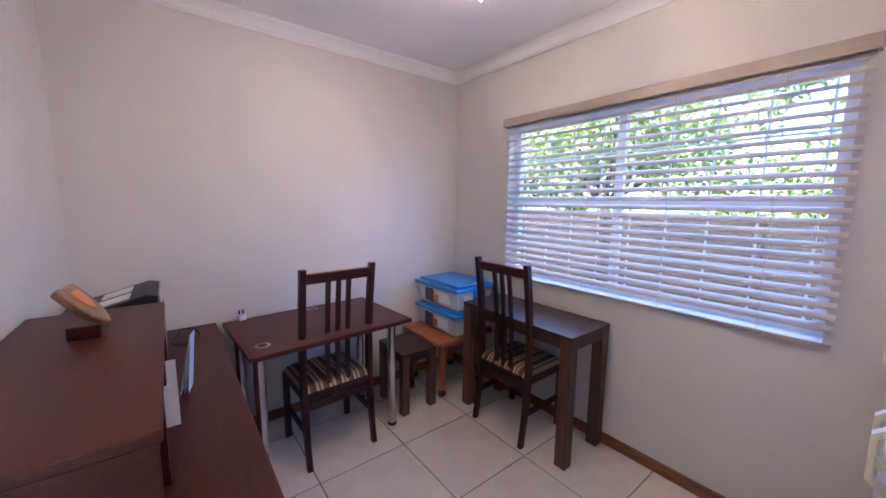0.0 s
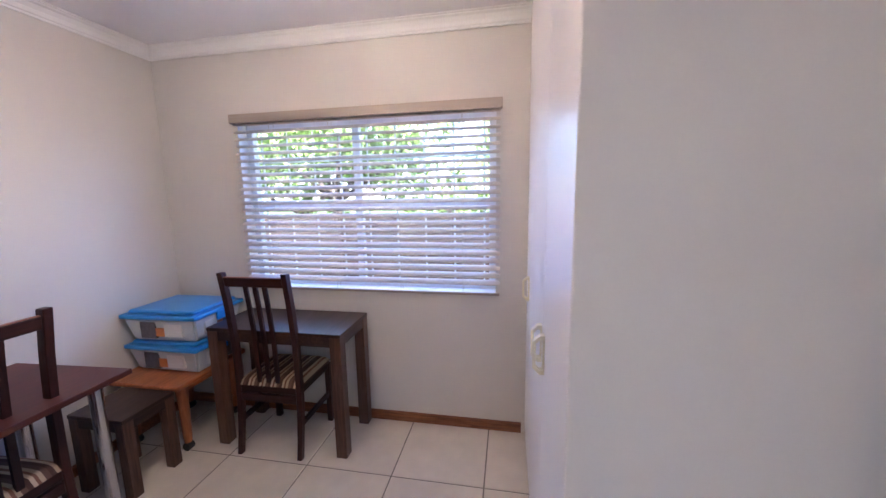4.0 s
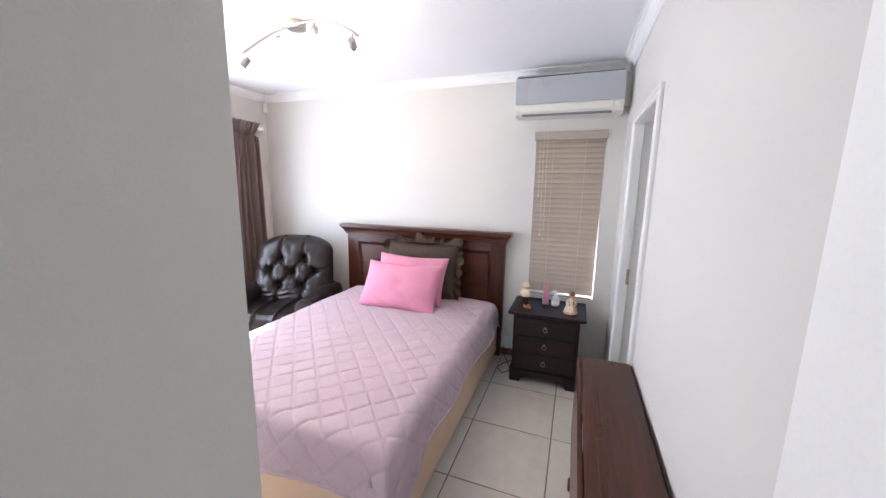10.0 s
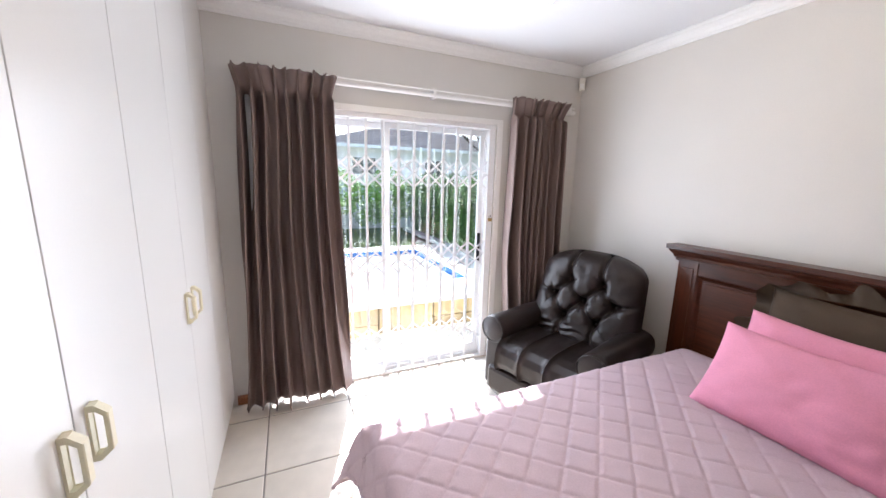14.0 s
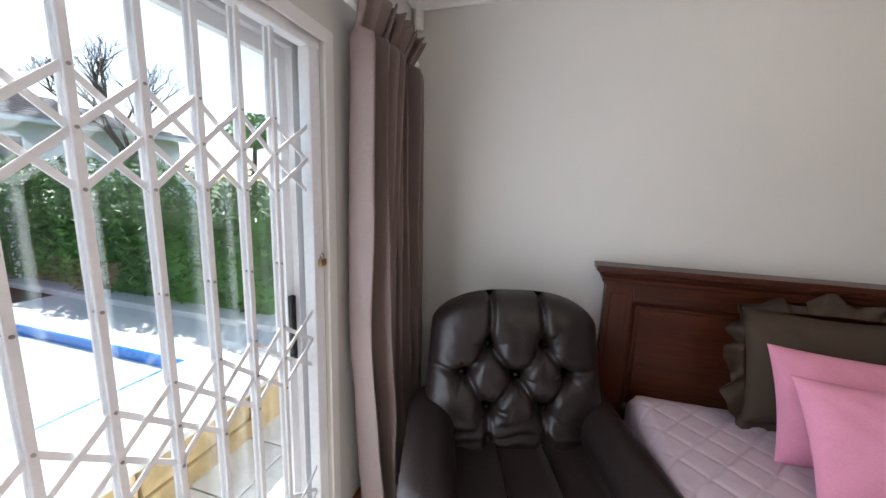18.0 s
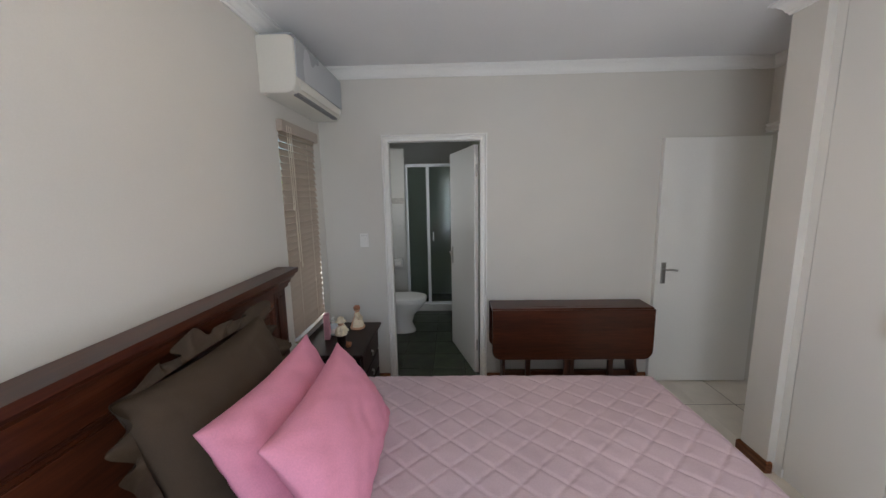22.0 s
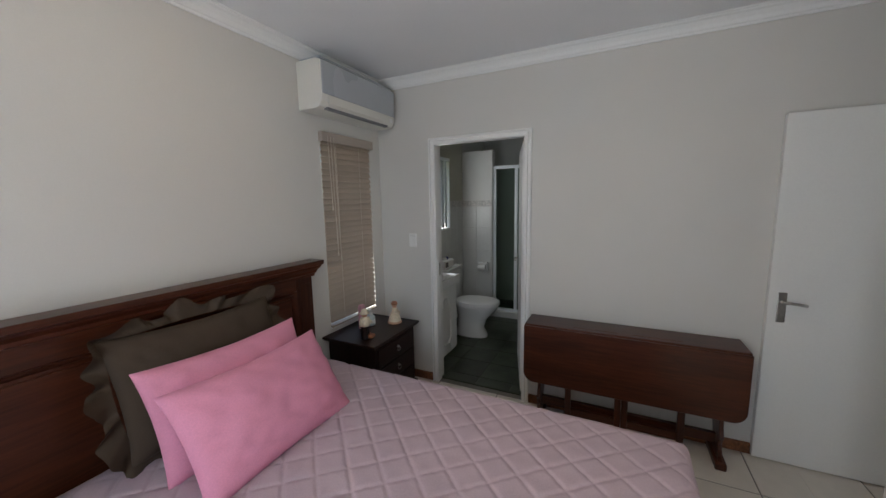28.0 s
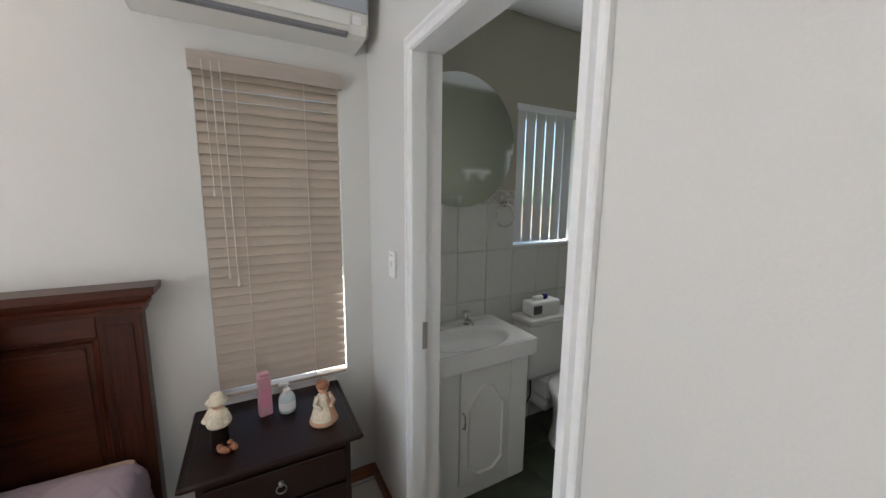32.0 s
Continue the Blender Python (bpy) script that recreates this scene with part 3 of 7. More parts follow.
# Unseen; the east eave is drawn out to keep skylight from the study.
roof_slab = solid("roof", boxes((-4.75, 3.15, -2.7, 4.65, C + 0.124, C + 0.30)), ROOF, "unseen grey roof slab over the rooms with an added east eave", "roof", kind=STRUCT)

# cornice: a coved plaster moulding round each room
COVE = [(0.0, C - 0.075), (-0.010, C - 0.075), (-0.014, C - 0.064), (-0.020, C - 0.060), (-0.030, C - 0.040), (-0.048, C - 0.022), (-0.062, C - 0.016), (-0.066, C - 0.010), (-0.075, C - 0.010), (-0.075, C - 0.001), (0.0, C - 0.001)]


def cornice(path, closed=False):
    solid("cornice", sweep(bmesh.new(), COVE, path, closed), PLASTER, "white coved plaster cornice along the ceiling", "cornice", kind=STRUCT)


cornice([(-4.15, 1.22), (-4.15, 4.11), (-0.40, 4.11), (-0.40, 0.60), (-1.255, 0.60), (-1.255, 1.262), (-1.44, 1.262)])
cornice([(0.79, 0.13), (0.79, -0.50), (-0.17, -0.50), (-0.17, 2.69), (2.33, 2.69), (2.33, 0.13)])
cornice([(-0.302, -2.2), (-0.302, 0.48), (-1.38, 0.48), (-1.38, -2.2)])

# skirting: brown timber with a rounded top
SK = [(0.0, 0.0), (-0.016, 0.0), (-0.016, 0.052), (-0.012, 0.062), (-0.006, 0.066), (0.0, 0.066)]


def skirting(*paths, mat=SKIRT):
    for p in paths:
        solid("skirting", sweep(bmesh.new(), SK, p), mat, "brown varnished timber skirting board", "skirting", kind=STRUCT)


skirting([(-4.15, 3.31), (-4.15, 4.11), (-0.40, 4.11), (-0.40, 3.61)], [(-4.15, 1.24), (-4.15, 1.43)], [(-0.40, 2.77), (-0.40, 0.62)], [(-1.255, 0.66), (-1.255, 1.262), (-1.44, 1.262), (-1.44, 1.24)])
skirting([(-0.17, 0.49), (-0.17, 2.69), (2.33, 2.69), (2.33, 0.15)], mat=SKIRT_Y)


# pressed-steel door frames
def door_frame(a, b, h, t, m, name, label, w=0.056):
    """Round an opening a..b, h high, in a wall t thick, its ribbed faces w wide; m lays along, up, through into the world."""
    def face(o, sgn):
        """The ribbed face from its outer edge to the opening."""
        rib = [(w, 0.001), (w, 0.016), (w - 0.004, 0.020), (w - 0.012, 0.020), (w - 0.018, 0.009), (w - 0.026, 0.009), (w - 0.031, 0.020)]
        if w > 0.07:
            rib += [(w - 0.045, 0.020), (w - 0.051, 0.009), (w - 0.058, 0.009), (w - 0.063, 0.020)]
        return [(q, o + sgn * d) for q, d in rib]
    prof = face(0.0, -1) + [(0.006, -0.020), (0.0, -0.012), (0.0, 0.046), (0.012, 0.050), (0.012, t + 0.016)]
    prof += list(reversed(face(t, 1))) + [(0.0195, t + 0.001), (0.0195, -0.001)]
    bm = sweep(bmesh.new(), prof, [(a, 0.0), (a, h), (b, h), (b, 0.0)])
    bm.transform(m @ Matrix(((1, 0, 0, 0), (0, 1, 0, 0), (0, 0, 1, 0), (0, 0, 0, 1))))
    bmesh.ops.recalc_face_normals(bm, faces=bm.faces[:])
    return solid(name, bm, GLOSS, label, "door frame", kind=STRUCT)


def lay(o, along, through_):
    """Along, up, through as columns."""
    a, t = Vector(along), Vector(through_)
    return Matrix(((a.x, 0, t.x, o[0]), (a.y, 0, t.y, o[1]), (a.z, 1, t.z, o[2]), (0, 0, 0, 1)))


def strike(parent_m, name="strike_plate"):
    bm = boxes((-0.002, 0.002, -0.010, 0.010, 0.0, 0.11), bevel=0.001)
    box(bm, -0.003, 0.003, -0.004, 0.010, 0.085, 0.10)
    bm.transform(parent_m)
    return bm


frame_bed = door_frame(-1.20, -0.398, 2.035, 0.12, lay((0, 0.48, 0), (1, 0, 0), (0, 1, 0)), "door_frame_1", "white enamelled steel door frame of the bedroom", 0.078)
frame_study = door_frame(-0.423, 0.50, 2.035, 0.132, lay((-0.302, 0, 0), (0, -1, 0), (1, 0, 0)), "door_frame_2", "white enamelled steel door frame of the study", 0.052)
frame_bath = door_frame(-3.555, -2.825, 2.035, 0.098, lay((-0.40, 0, 0), (0, -1, 0), (1, 0, 0)), "door_frame_3", "white enamelled steel door frame of the bathroom")
frame_hall = door_frame(-0.385, 0.425, 2.035, 0.14, lay((-1.38, 0, 0), (0, 1, 0), (-1, 0, 0)), "door_frame_4", "white enamelled steel door frame in the corridor", 0.036)
for fr, m in ((frame_bed, pose(-1.199, 0.575, 0.95)), (frame_study, pose(-0.205, 0.434, 0.93, 0, 0, 90)), (frame_bath, pose(-0.36, 3.553, 0.95, 0, 0, 90))):
    part("strike_plate", strike(m), STEEL, fr, "small steel strike plate")


# door leaves with lever handles
def lever(parent, x, z, side, mirror=1):
    """A lever on a long plate on a leaf's face; the leaf runs along x, its face is at y = side."""
    s = 1 if side > 0 else -1
    bm = boxes((x - 0.020, x + 0.020, min(side, side + s * 0.006), max(side, side + s * 0.006), z - 0.10, z + 0.075), bevel=0.003)
    ball(bm, (x, side + s * 0.005, z - 0.062), 0.008, 1, 0.4, 1.5, 10)
    plate = part("handle_plate", bm, STEEL, parent, "satin nickel handle plate")
    bm = bmesh.new()
    rod(bm, (x, side, z + 0.02), (x, side + s * 0.034, z + 0.02), 0.009, 0.009, 12)
    tube(bm, [(x, side + s * 0.034, z + 0.02), (x + mirror * 0.03, side + s * 0.040, z + 0.022), (x + mirror * 0.068, side + s * 0.038, z + 0.018), (x + mirror * 0.098, side + s * 0.032, z + 0.012)], 0.0085, 10)
    part("lever", bm, STEEL, plate, "satin nickel lever", smooth=True)


def door_leaf(name, x, y, rz, width, label, mirror=-1, grip=1.0, height=2.02):
    """Hinged at x, y and running along its own x."""
    d = thing(name, x, y, 0.0, label, "door", rz=rz, kind=STRUCT)
    part("leaf", boxes((0.004, width, -0.02, 0.02, 0.008, height), bevel=0.002), DOORW, d, "flat white painted door leaf")
    for side in (0.02, -0.02):
        lever(d, width - 0.06, grip, side, mirror)
    bm = bmesh.new()
    for z in (0.22, 1.76):
        rod(bm, (0.0, 0.0, z), (0.0, 0.0, z + 0.10), 0.006, 0.006, 8)
        box(bm, 0.0, 0.012, -0.003, 0.003, z, z + 0.10)
    part("hinge", bm, STEEL, d, "painted butt hinge")
    return d


door_1 = door_leaf("door_1", -0.4235, 0.586, 90, 0.815, "white painted door standing open against the bedroom wall", -1, 0.965)
door_2 = door_leaf("door_2", -0.132, -0.458, 1.2, 0.815, "white painted study door standing open against the wall", -1, 0.95)
bm = bmesh.new()
rod(bm, (0.755, 0.026, 0.89), (0.755, 0.045, 0.89), 0.004, 0.004, 8)
tube(bm, [(0.755, 0.045, 0.89), (0.748, 0.047, 0.865), (0.754, 0.046, 0.835), (0.751, 0.045, 0.81)], 0.003, 8)
part("key", bm, STEEL, door_2, "small key hanging in the lock")
door_3 = door_leaf("door_3", -0.285, 2.845, 16, 0.74, "white painted bathroom door standing open into the bathroom", -1)
door_4 = door_leaf("door_4", -1.404, -0.376, 90, 0.79, "closed white painted door in the corridor", -1)


# floors: one bed of grout under each room's tiles
P = 0.526
floor = solid("floor", boxes((-4.37, 2.33, -2.2, 4.11, -0.10, -0.004)), GROUT, "cream ceramic floor tiles with dark grout", "floor", kind=STRUCT)
floor_bath = solid("floor_bath", boxes((-0.340, 2.33, 2.76, 4.11, -0.0035, 0.001)), GROUT_D, "dark green slate floor tiles of the bathroom", "floor", kind=STRUCT)


# ---- bedroom ----
# bed: divan base, mattress and a tall panelled headboard
bed = thing("bed", -2.11, 3.0, 0.0, "queen-size bed with beige divan base and mahogany headboard", "bed")
BX, BY = -2.11, 3.0


def at_bed(bm):
    bm.transform(Matrix.Translation((-BX, -BY, 0)))
    return bm


part("divan_base", at_bed(boxes((-2.865, -1.355, 1.912, 4.03, 0.05, 0.33), bevel=0.018)), DIVAN, bed, "beige cloth-covered divan base")
for x in (-2.70, -1.52):
    for y in (2.03, 3.88):
        part("castor", at_bed(rod(bmesh.new(), (x, y, 0), (x, y, 0.055), 0.025, 0.025, 12)), BLACK, bed, "black castor")
part("mattress", at_bed(boxes((-2.85, -1.37, 1.925, 4.03, 0.335, 0.535), bevel=0.035)), DIVAN, bed, "mattress under the quilt")
head = part("headboard", at_bed(boxes((-3.03, -1.32, 4.062, 4.105, 0.25, 1.12))), MAHOG, bed, "mahogany headboard")
for x0, x1 in ((-3.03, -2.90), (-1.45, -1.32)):
    b = boxes((x0, x1, 4.040, 4.062, 0.0, 1.12), bevel=0.004)
    box(b, x0 + 0.025, x1 - 0.025, 4.034, 4.040, 0.12, 1.06, bevel=0.003)
    part("stile", at_bed(b), MAHOG_Z, head)
part("rail", at_bed(boxes((-2.90, -1.45, 4.042, 4.062, 1.02, 1.12), bevel=0.004)), MAHOG, head)
part("rail", at_bed(boxes((-2.90, -1.45, 4.042, 4.062, 0.25, 0.42), bevel=0.004)), MAHOG, head)
b = sweep(bmesh.new(), [(0.0, 0.0), (0.0, 0.020), (0.012, 0.014), (0.022, 0.004), (0.026, 0.0)], [(-2.90, 0.42), (-1.45, 0.42), (-1.45, 1.02), (-2.90, 1.02)], True)
b.transform(Matrix(((1, 0, 0, 0), (0, 0, -1, 4.062), (0, 1, 0, 0), (0, 0, 0, 1))))
part("panel_moulding", at_bed(b), MAHOG, head)
part("centre_panel", at_bed(boxes((-2.86, -1.49, 4.052, 4.062, 0.46, 0.98), bevel=0.004)), MAHOG, head)
crown = [(0.0, 1.10), (-0.012, 1.10), (-0.014, 1.118), (-0.022, 1.122), (-0.026, 1.140), (-0.044, 1.160), (-0.048, 1.172), (-0.058, 1.176), (-0.060, 1.205), (0.0, 1.205)]
part("crown_moulding", at_bed(sweep(bmesh.new(), crown, [(-3.03, 4.105), (-3.03, 4.038), (-1.32, 4.038), (-1.32, 4.105)])), MAHOG, head)
part("crown_core", at_bed(boxes((-3.029, -1.321, 4.039, 4.105, 1.121, 1.204))), MAHOG, head)


# quilt: one cloth over the mattress with diamond stitching
def quilt_place(s, t):
    """s across the bed, t from the foot to the head, both in metres of cloth."""
    hx, r = 0.76, 0.06
    foot = 0.0

    def fold(d):
        """Way out and down for cloth past the edge."""
        if d <= 0:
            return 0.0, 0.0
        a = min(d / r, 1.45)
        out, down = r * math.sin(a), r * (1 - math.cos(a))
        rest = max(0.0, d - 1.45 * r)
        return out + rest * 0.16, down + rest * 0.98

    sx = math.copysign(1, s)
    ox, dx = fold(abs(s) - (hx - r))
    oy, dy = fold(foot + r - t)
    x = sx * (min(abs(s), hx - r) + ox)
    y = max(t, foot + r) - oy
    down = math.hypot(dx, dy)
    corner = min(max(0.0, abs(s) - (hx - r)), max(0.0, foot + r - t))
    x += sx * (0.40 if s < 0 else 0.12) * corner
    y -= (0.40 if s < 0 else 0.12) * corner
    z = 0.585 - down - 0.020 * (abs(s) / hx) ** 4 - (0.03 * max(0.0, (t - 1.97) / 0.1) ** 2 if t > 1.97 else 0)
    z += 0.010 * noise.noise((s * 2.2, t * 2.2, 0.3)) * (1 if down < 0.05 else 0.3)
    wave = min(1.0, down / 0.25) * 0.020
    x += sx * wave * math.sin(t * 9.0 + 1.3 * math.sin(t * 2.3)) if abs(s) > hx - r else 0.0
    y -= wave * math.sin(s * 8.0 + 0.7) if t < foot + r else 0.0
    # stitched diamonds
    u, v = (s + t * 0.92) / 0.155, (s - t * 0.92) / 0.155
    d = min(abs(u - round(u)), abs(v - round(v)))
    puff = 0.0068 * (1 - (1 - min(1.0, d * 6.5)) ** 2.2) + 0.003 * noise.noise((s * 14, t * 14, 2.0)) + 0.0022 * noise.noise((s * 46, t * 30, 5.0)) * max(0.0, 1 - d * 4.5)
    nx = sx * min(1.0, dx / r) if dx > 0 else 0.0
    ny = -min(1.0, dy / r) if dy > 0 else 0.0
    nz = max(0.15, 1 - max(abs(nx), abs(ny)))
    n = Vector((nx, ny, nz)).normalized()
    return Vector((BX + x, 1.895 + y, max(z, 0.035))) + n * puff


S0, T0, T1 = -0.99, -0.205, 2.12


def side_edge(t):
    """How far the cloth reaches over the bedside, longest at the foot's corner."""
    return 0.915 + 0.070 * math.exp(-((t + 0.1) / 0.30) ** 2) + 0.010 * math.sin(5.0 * t)


def quilt_at(u, v):
    s = S0 + u * (side_edge(T0 + v * (T1 - T0)) - S0)
    t0 = T0 - 0.050 * math.exp(-((s - 0.92) / 0.22) ** 2) - 0.045 * math.exp(-((s + 0.95) / 0.20) ** 2)
    return quilt_place(s, t0 + v * (T1 - t0))


b = sheet(340, 390, quilt_at)
quilt = solid("quilt", b, QUILT, "pale pink diamond-quilted bedspread spread over the bed", "bedspread", smooth=True)
rim = [quilt_at(0.0, 1 - k / 110) for k in range(111)] + [quilt_at(k / 100, 0.0) for k in range(1, 101)] + [quilt_at(1.0, k / 110) for k in range(1, 111)]
part("binding", tube(bmesh.new(), rim, 0.008, 8), QUILT, quilt, "stitched bound edge of the quilt", smooth=True)
sol = quilt.modifiers.new("thick", "SOLIDIFY")
sol.thickness, sol.offset = 0.012, -1


def pillow(name, w, h, thick, m, mat, label, frill=0.0, seed=0.0, sag=0.05):
    """A stuffed pillow in its own x, z plane, thick along y."""
    def shape(side):
        def f(u, v):
            a, c = 2 * u - 1, 2 * v - 1
            edge = (max(0.0, 1 - abs(a) ** 2.6) * max(0.0, 1 - abs(c) ** 2.6)) ** 0.55
            x = a * w / 2 * (1 - 0.055 * (1 - c * c) * abs(a) ** 3)
            z = c * h / 2 * (1 - 0.075 * (1 - a * a) * abs(c) ** 3)
            y = side * (0.004 + thick / 2 * edge)
            y += edge * 0.012 * noise.noise((a * 1.7 + seed, c * 1.7, seed)) + edge * 0.009 * noise.noise((a * 5 + seed, c * 5, seed + 3)) + (1 - edge) * edge * 0.014 * math.sin(17 * a + 13 * c + 4 * noise.noise((a * 3, c * 3, seed)))
            z -= sag * h * (1 - abs(a)) * 0.3 * (c + 1) / 2
            return Vector((x, y, z + h / 2))
        return f
    bm = sheet(36, 28, shape(1))
    other = sheet(36, 28, shape(-1))
    me = bpy.data.meshes.new("tmp")
    other.to_mesh(me)
    other.free()
    bm.from_mesh(me)
    bpy.data.meshes.remove(me)
    bmesh.ops.remove_doubles(bm, verts=bm.verts[:], dist=0.0005)
    # close the seam
    edges = [e for e in bm.edges if e.is_boundary]
    if edges:
        bmesh.ops.bridge_loops(bm, edges=edges)
    bmesh.ops.recalc_face_normals(bm, faces=bm.faces[:])
    if frill > 0:
        def ruffle(u, v):
            a = u * 2 * math.pi
            ca, sa = math.cos(a), math.sin(a)
            k = 1 / max(abs(ca), abs(sa)) ** 0.86
            px, pz = ca * k * w / 2 * 0.98, sa * k * h / 2 * 0.98
            l = math.hypot(ca, sa)
            amp = 0.030 * v
            wav = math.sin(a * 22 + 3 * noise.noise((ca * 3, sa * 3, seed))) * amp
            out = v * frill * (1 + 0.75 * noise.noise((ca * 4, sa * 4, seed + 1)))
            return Vector((px + ca * out, wav - 0.06 * v * v * max(0.0, noise.noise((ca * 2.3, sa * 2.3, 7)) + 0.3), pz + sa * out - 0.020 * v * v + h / 2))
        fr = sheet(420, 4, ruffle, closed_u=True)
        me = bpy.data.meshes.new("tmp")
        fr.to_mesh(me)
        fr.free()
        bm.from_mesh(me)
        bpy.data.meshes.remove(me)
    bm.transform(m)
    return solid(name, bm, mat, label, "pillow", smooth=True)


pillow("pillow", 0.71, 0.43, 0.17, pose(-2.105, 3.36, 0.578, -33, 0, 1), PINK, "bright pink cotton pillow leaning on a second pink pillow", seed=1.0)
pillow("pillow", 0.70, 0.44, 0.14, pose(-2.11, 3.57, 0.583, -25, 0, -2), PINK, "bright pink cotton pillow leaning on an olive pillow", seed=4.0)
pillow("pillow", 0.74, 0.50, 0.18, pose(-2.10, 3.80, 0.605, -20, 0, 0), OLIVE, "olive-brown pillow with a ruffled border against the headboard", frill=0.075, seed=9.0)


# nightstand with three drawers
def nightstand(x0, x1, y0, y1, h):
    cx, cy = (x0 + x1) / 2, (y0 + y1) / 2
    ns = thing("nightstand", cx, cy, 0.0, "dark espresso wooden nightstand with three drawers beside the bed", "nightstand")
    w, d = (x1 - x0) / 2, (y1 - y0) / 2
    part("carcass", boxes((-w + 0.045, w - 0.045, -d + 0.03, d, 0.10, h - 0.03)), ESPRESSO_Z, ns)
    edge = [(0.0, h - 0.032), (-0.004, h - 0.030), (-0.014, h - 0.026), (-0.016, h - 0.020), (-0.022, h - 0.017), (-0.024, h - 0.008), (-0.018, h), (0.0, h)]
    bm = sweep(bmesh.new(), edge, [(-w + 0.022, -d + 0.022), (w - 0.022, -d + 0.022), (w - 0.022, d - 0.002), (-w + 0.022, d - 0.002)], True)
    box(bm, -w + 0.023, w - 0.023, -d + 0.023, d - 0.003, h - 0.030, h - 0.0005)
    part("top", bm, ESPRESSO, ns, "dark polished top with a moulded edge")
    step = (h - 0.165) / 3
    for k in range(3):
        z = 0.12 + k * step
        dr = part("drawer", boxes((-w + 0.065, w - 0.065, -d + 0.016, -d + 0.03, z + 0.008, z + step - 0.006), bevel=0.004), ESPRESSO, ns)
        bm = bmesh.new()
        rod(bm, (0, -d + 0.017, z + step / 2 + 0.012), (0, -d + 0.002, z + step / 2 + 0.012), 0.010, 0.008, 12)
        pts = [(0.017 * math.sin(a), -d + 0.004, z + step / 2 - 0.006 - 0.017 * math.cos(a) + 0.001) for a in np.linspace(-2.7, 2.7, 14)]
        tube(bm, pts, 0.0026, 6)
        part("ring_pull", bm, STEEL, dr, "small metal ring pull", smooth=True)
    foot = [(-w + 0.035, 0.0), (-w + 0.12, 0.0), (-w + 0.13, 0.03), (-w + 0.17, 0.055), (0.0, 0.06), (w - 0.17, 0.055), (w - 0.13, 0.03), (w - 0.12, 0.0), (w - 0.035, 0.0), (w - 0.03, 0.11), (-w + 0.03, 0.11)]
    bm = slab(bmesh.new(), foot, 0.02, Matrix(((1, 0, 0, 0), (0, 0, 1, -d + 0.012), (0, 1, 0, 0), (0, 0, 0, 1))))
    part("bracket_base", bm, ESPRESSO, ns)
    for s in (-1, 1):
        side = [(-d + 0.034, 0.0), (-d + 0.11, 0.0), (-d + 0.14, 0.05), (d - 0.12, 0.05), (d - 0.09, 0.0), (d, 0.0), (d, 0.11), (-d + 0.034, 0.11)]
        xx = -w + 0.03 if s < 0 else w - 0.05
        part("bracket_base", slab(bmesh.new(), side, 0.02, Matrix(((0, 0, 1, xx), (1, 0, 0, 0), (0, 1, 0, 0), (0, 0, 0, 1)))), ESPRESSO, ns)
    return ns


nightstand(-1.195, -0.590, 3.638, 4.092, 0.608)


# things on the nightstand
def figurine(x, y, z, rz, label, dress, grow=1.18):
    """A small clay ornament, one plain mesh."""
    bm = bmesh.new()
    if dress:
        turned(bm, (0, 0, 0), [(0.046, 0), (0.049, 0.005), (0.047, 0.013), (0.044, 0.016), (0.038, 0.040), (0.028, 0.064), (0.017, 0.084), (0.020, 0.098), (0.012, 0.108)], 24)
        ball(bm, (0, 0, 0.126), 0.019)
        turned(bm, (0, 0, 0.128), [(0.021, 0), (0.024, 0.010), (0.016, 0.022), (0.004, 0.026)], 16)
        for s in (-1, 1):
            rod(bm, (0.019 * s, 0, 0.098), (0.034 * s, -0.010, 0.072), 0.009, 0.007, 8)
            rod(bm, (0.034 * s, -0.010, 0.072), (0.016 * s, -0.032, 0.064), 0.007, 0.006, 8)
    else:
        # The lowest column stands in for the seated figure's legs.
        turned(bm, (0, 0, 0), [(0.028, 0), (0.030, 0.004), (0.026, 0.012), (0.025, 0.070), (0.029, 0.080), (0.029, 0.084)], 20)
        turned(bm, (0, 0, 0.0845), [(0.034, 0), (0.037, 0.008), (0.033, 0.026), (0.022, 0.050), (0.012, 0.060)], 20)
        ball(bm, (0, -0.002, 0.156), 0.019)
        turned(bm, (0, -0.002, 0.162), [(0.030, 0), (0.032, 0.004), (0.021, 0.007), (0.019, 0.024), (0.010, 0.031)], 20)
        for sx in (-1, 1):
            rod(bm, (0.020 * sx, 0, 0.136), (0.034 * sx, -0.012, 0.108), 0.010, 0.008, 8)
            ball(bm, (0.034 * sx, -0.016, 0.104), 0.010, seg=10)
    m = pose(x, y, z, 0, 0, rz) @ Matrix.Diagonal((grow, grow, grow, 1))
    bm.transform(m)
    return solid("figurine", bm, FIG_CREAM, label, "figurine", smooth=True)


fig = figurine(-0.712, 3.795, 0.608, 10, "cream clay figurine in a bell-shaped dress on the nightstand", True)
fig2 = figurine(-1.080, 3.805, 0.608, -25, "cream clay figurine in a straw hat, legs built as a dark column", False, 1.14)


def paint_bands(ob, rows):
    """Hand-painted zones by height above the base: (from, to, material)."""
    me = ob.data
    z0 = min(v.co.z for v in me.vertices)
    for k, (lo, hi, mat) in enumerate(rows):
        me.materials.append(mat)
        for p in me.polygons:
            if lo <= p.center.z - z0 < hi:
                p.material_index = k + 1


paint_bands(fig, [(0.0, 0.0183, FIG_SKIN), (0.127, 0.153, FIG_SKIN), (0.153, 0.2, FIG_BROWN)])
# The dark lower band is the column made up for its legs.
paint_bands(fig2, [(0.0, 0.0960, ESPRESSO), (0.166, 0.1845, FIG_SKIN), (0.1925, 0.201, FIG_BROWN)])
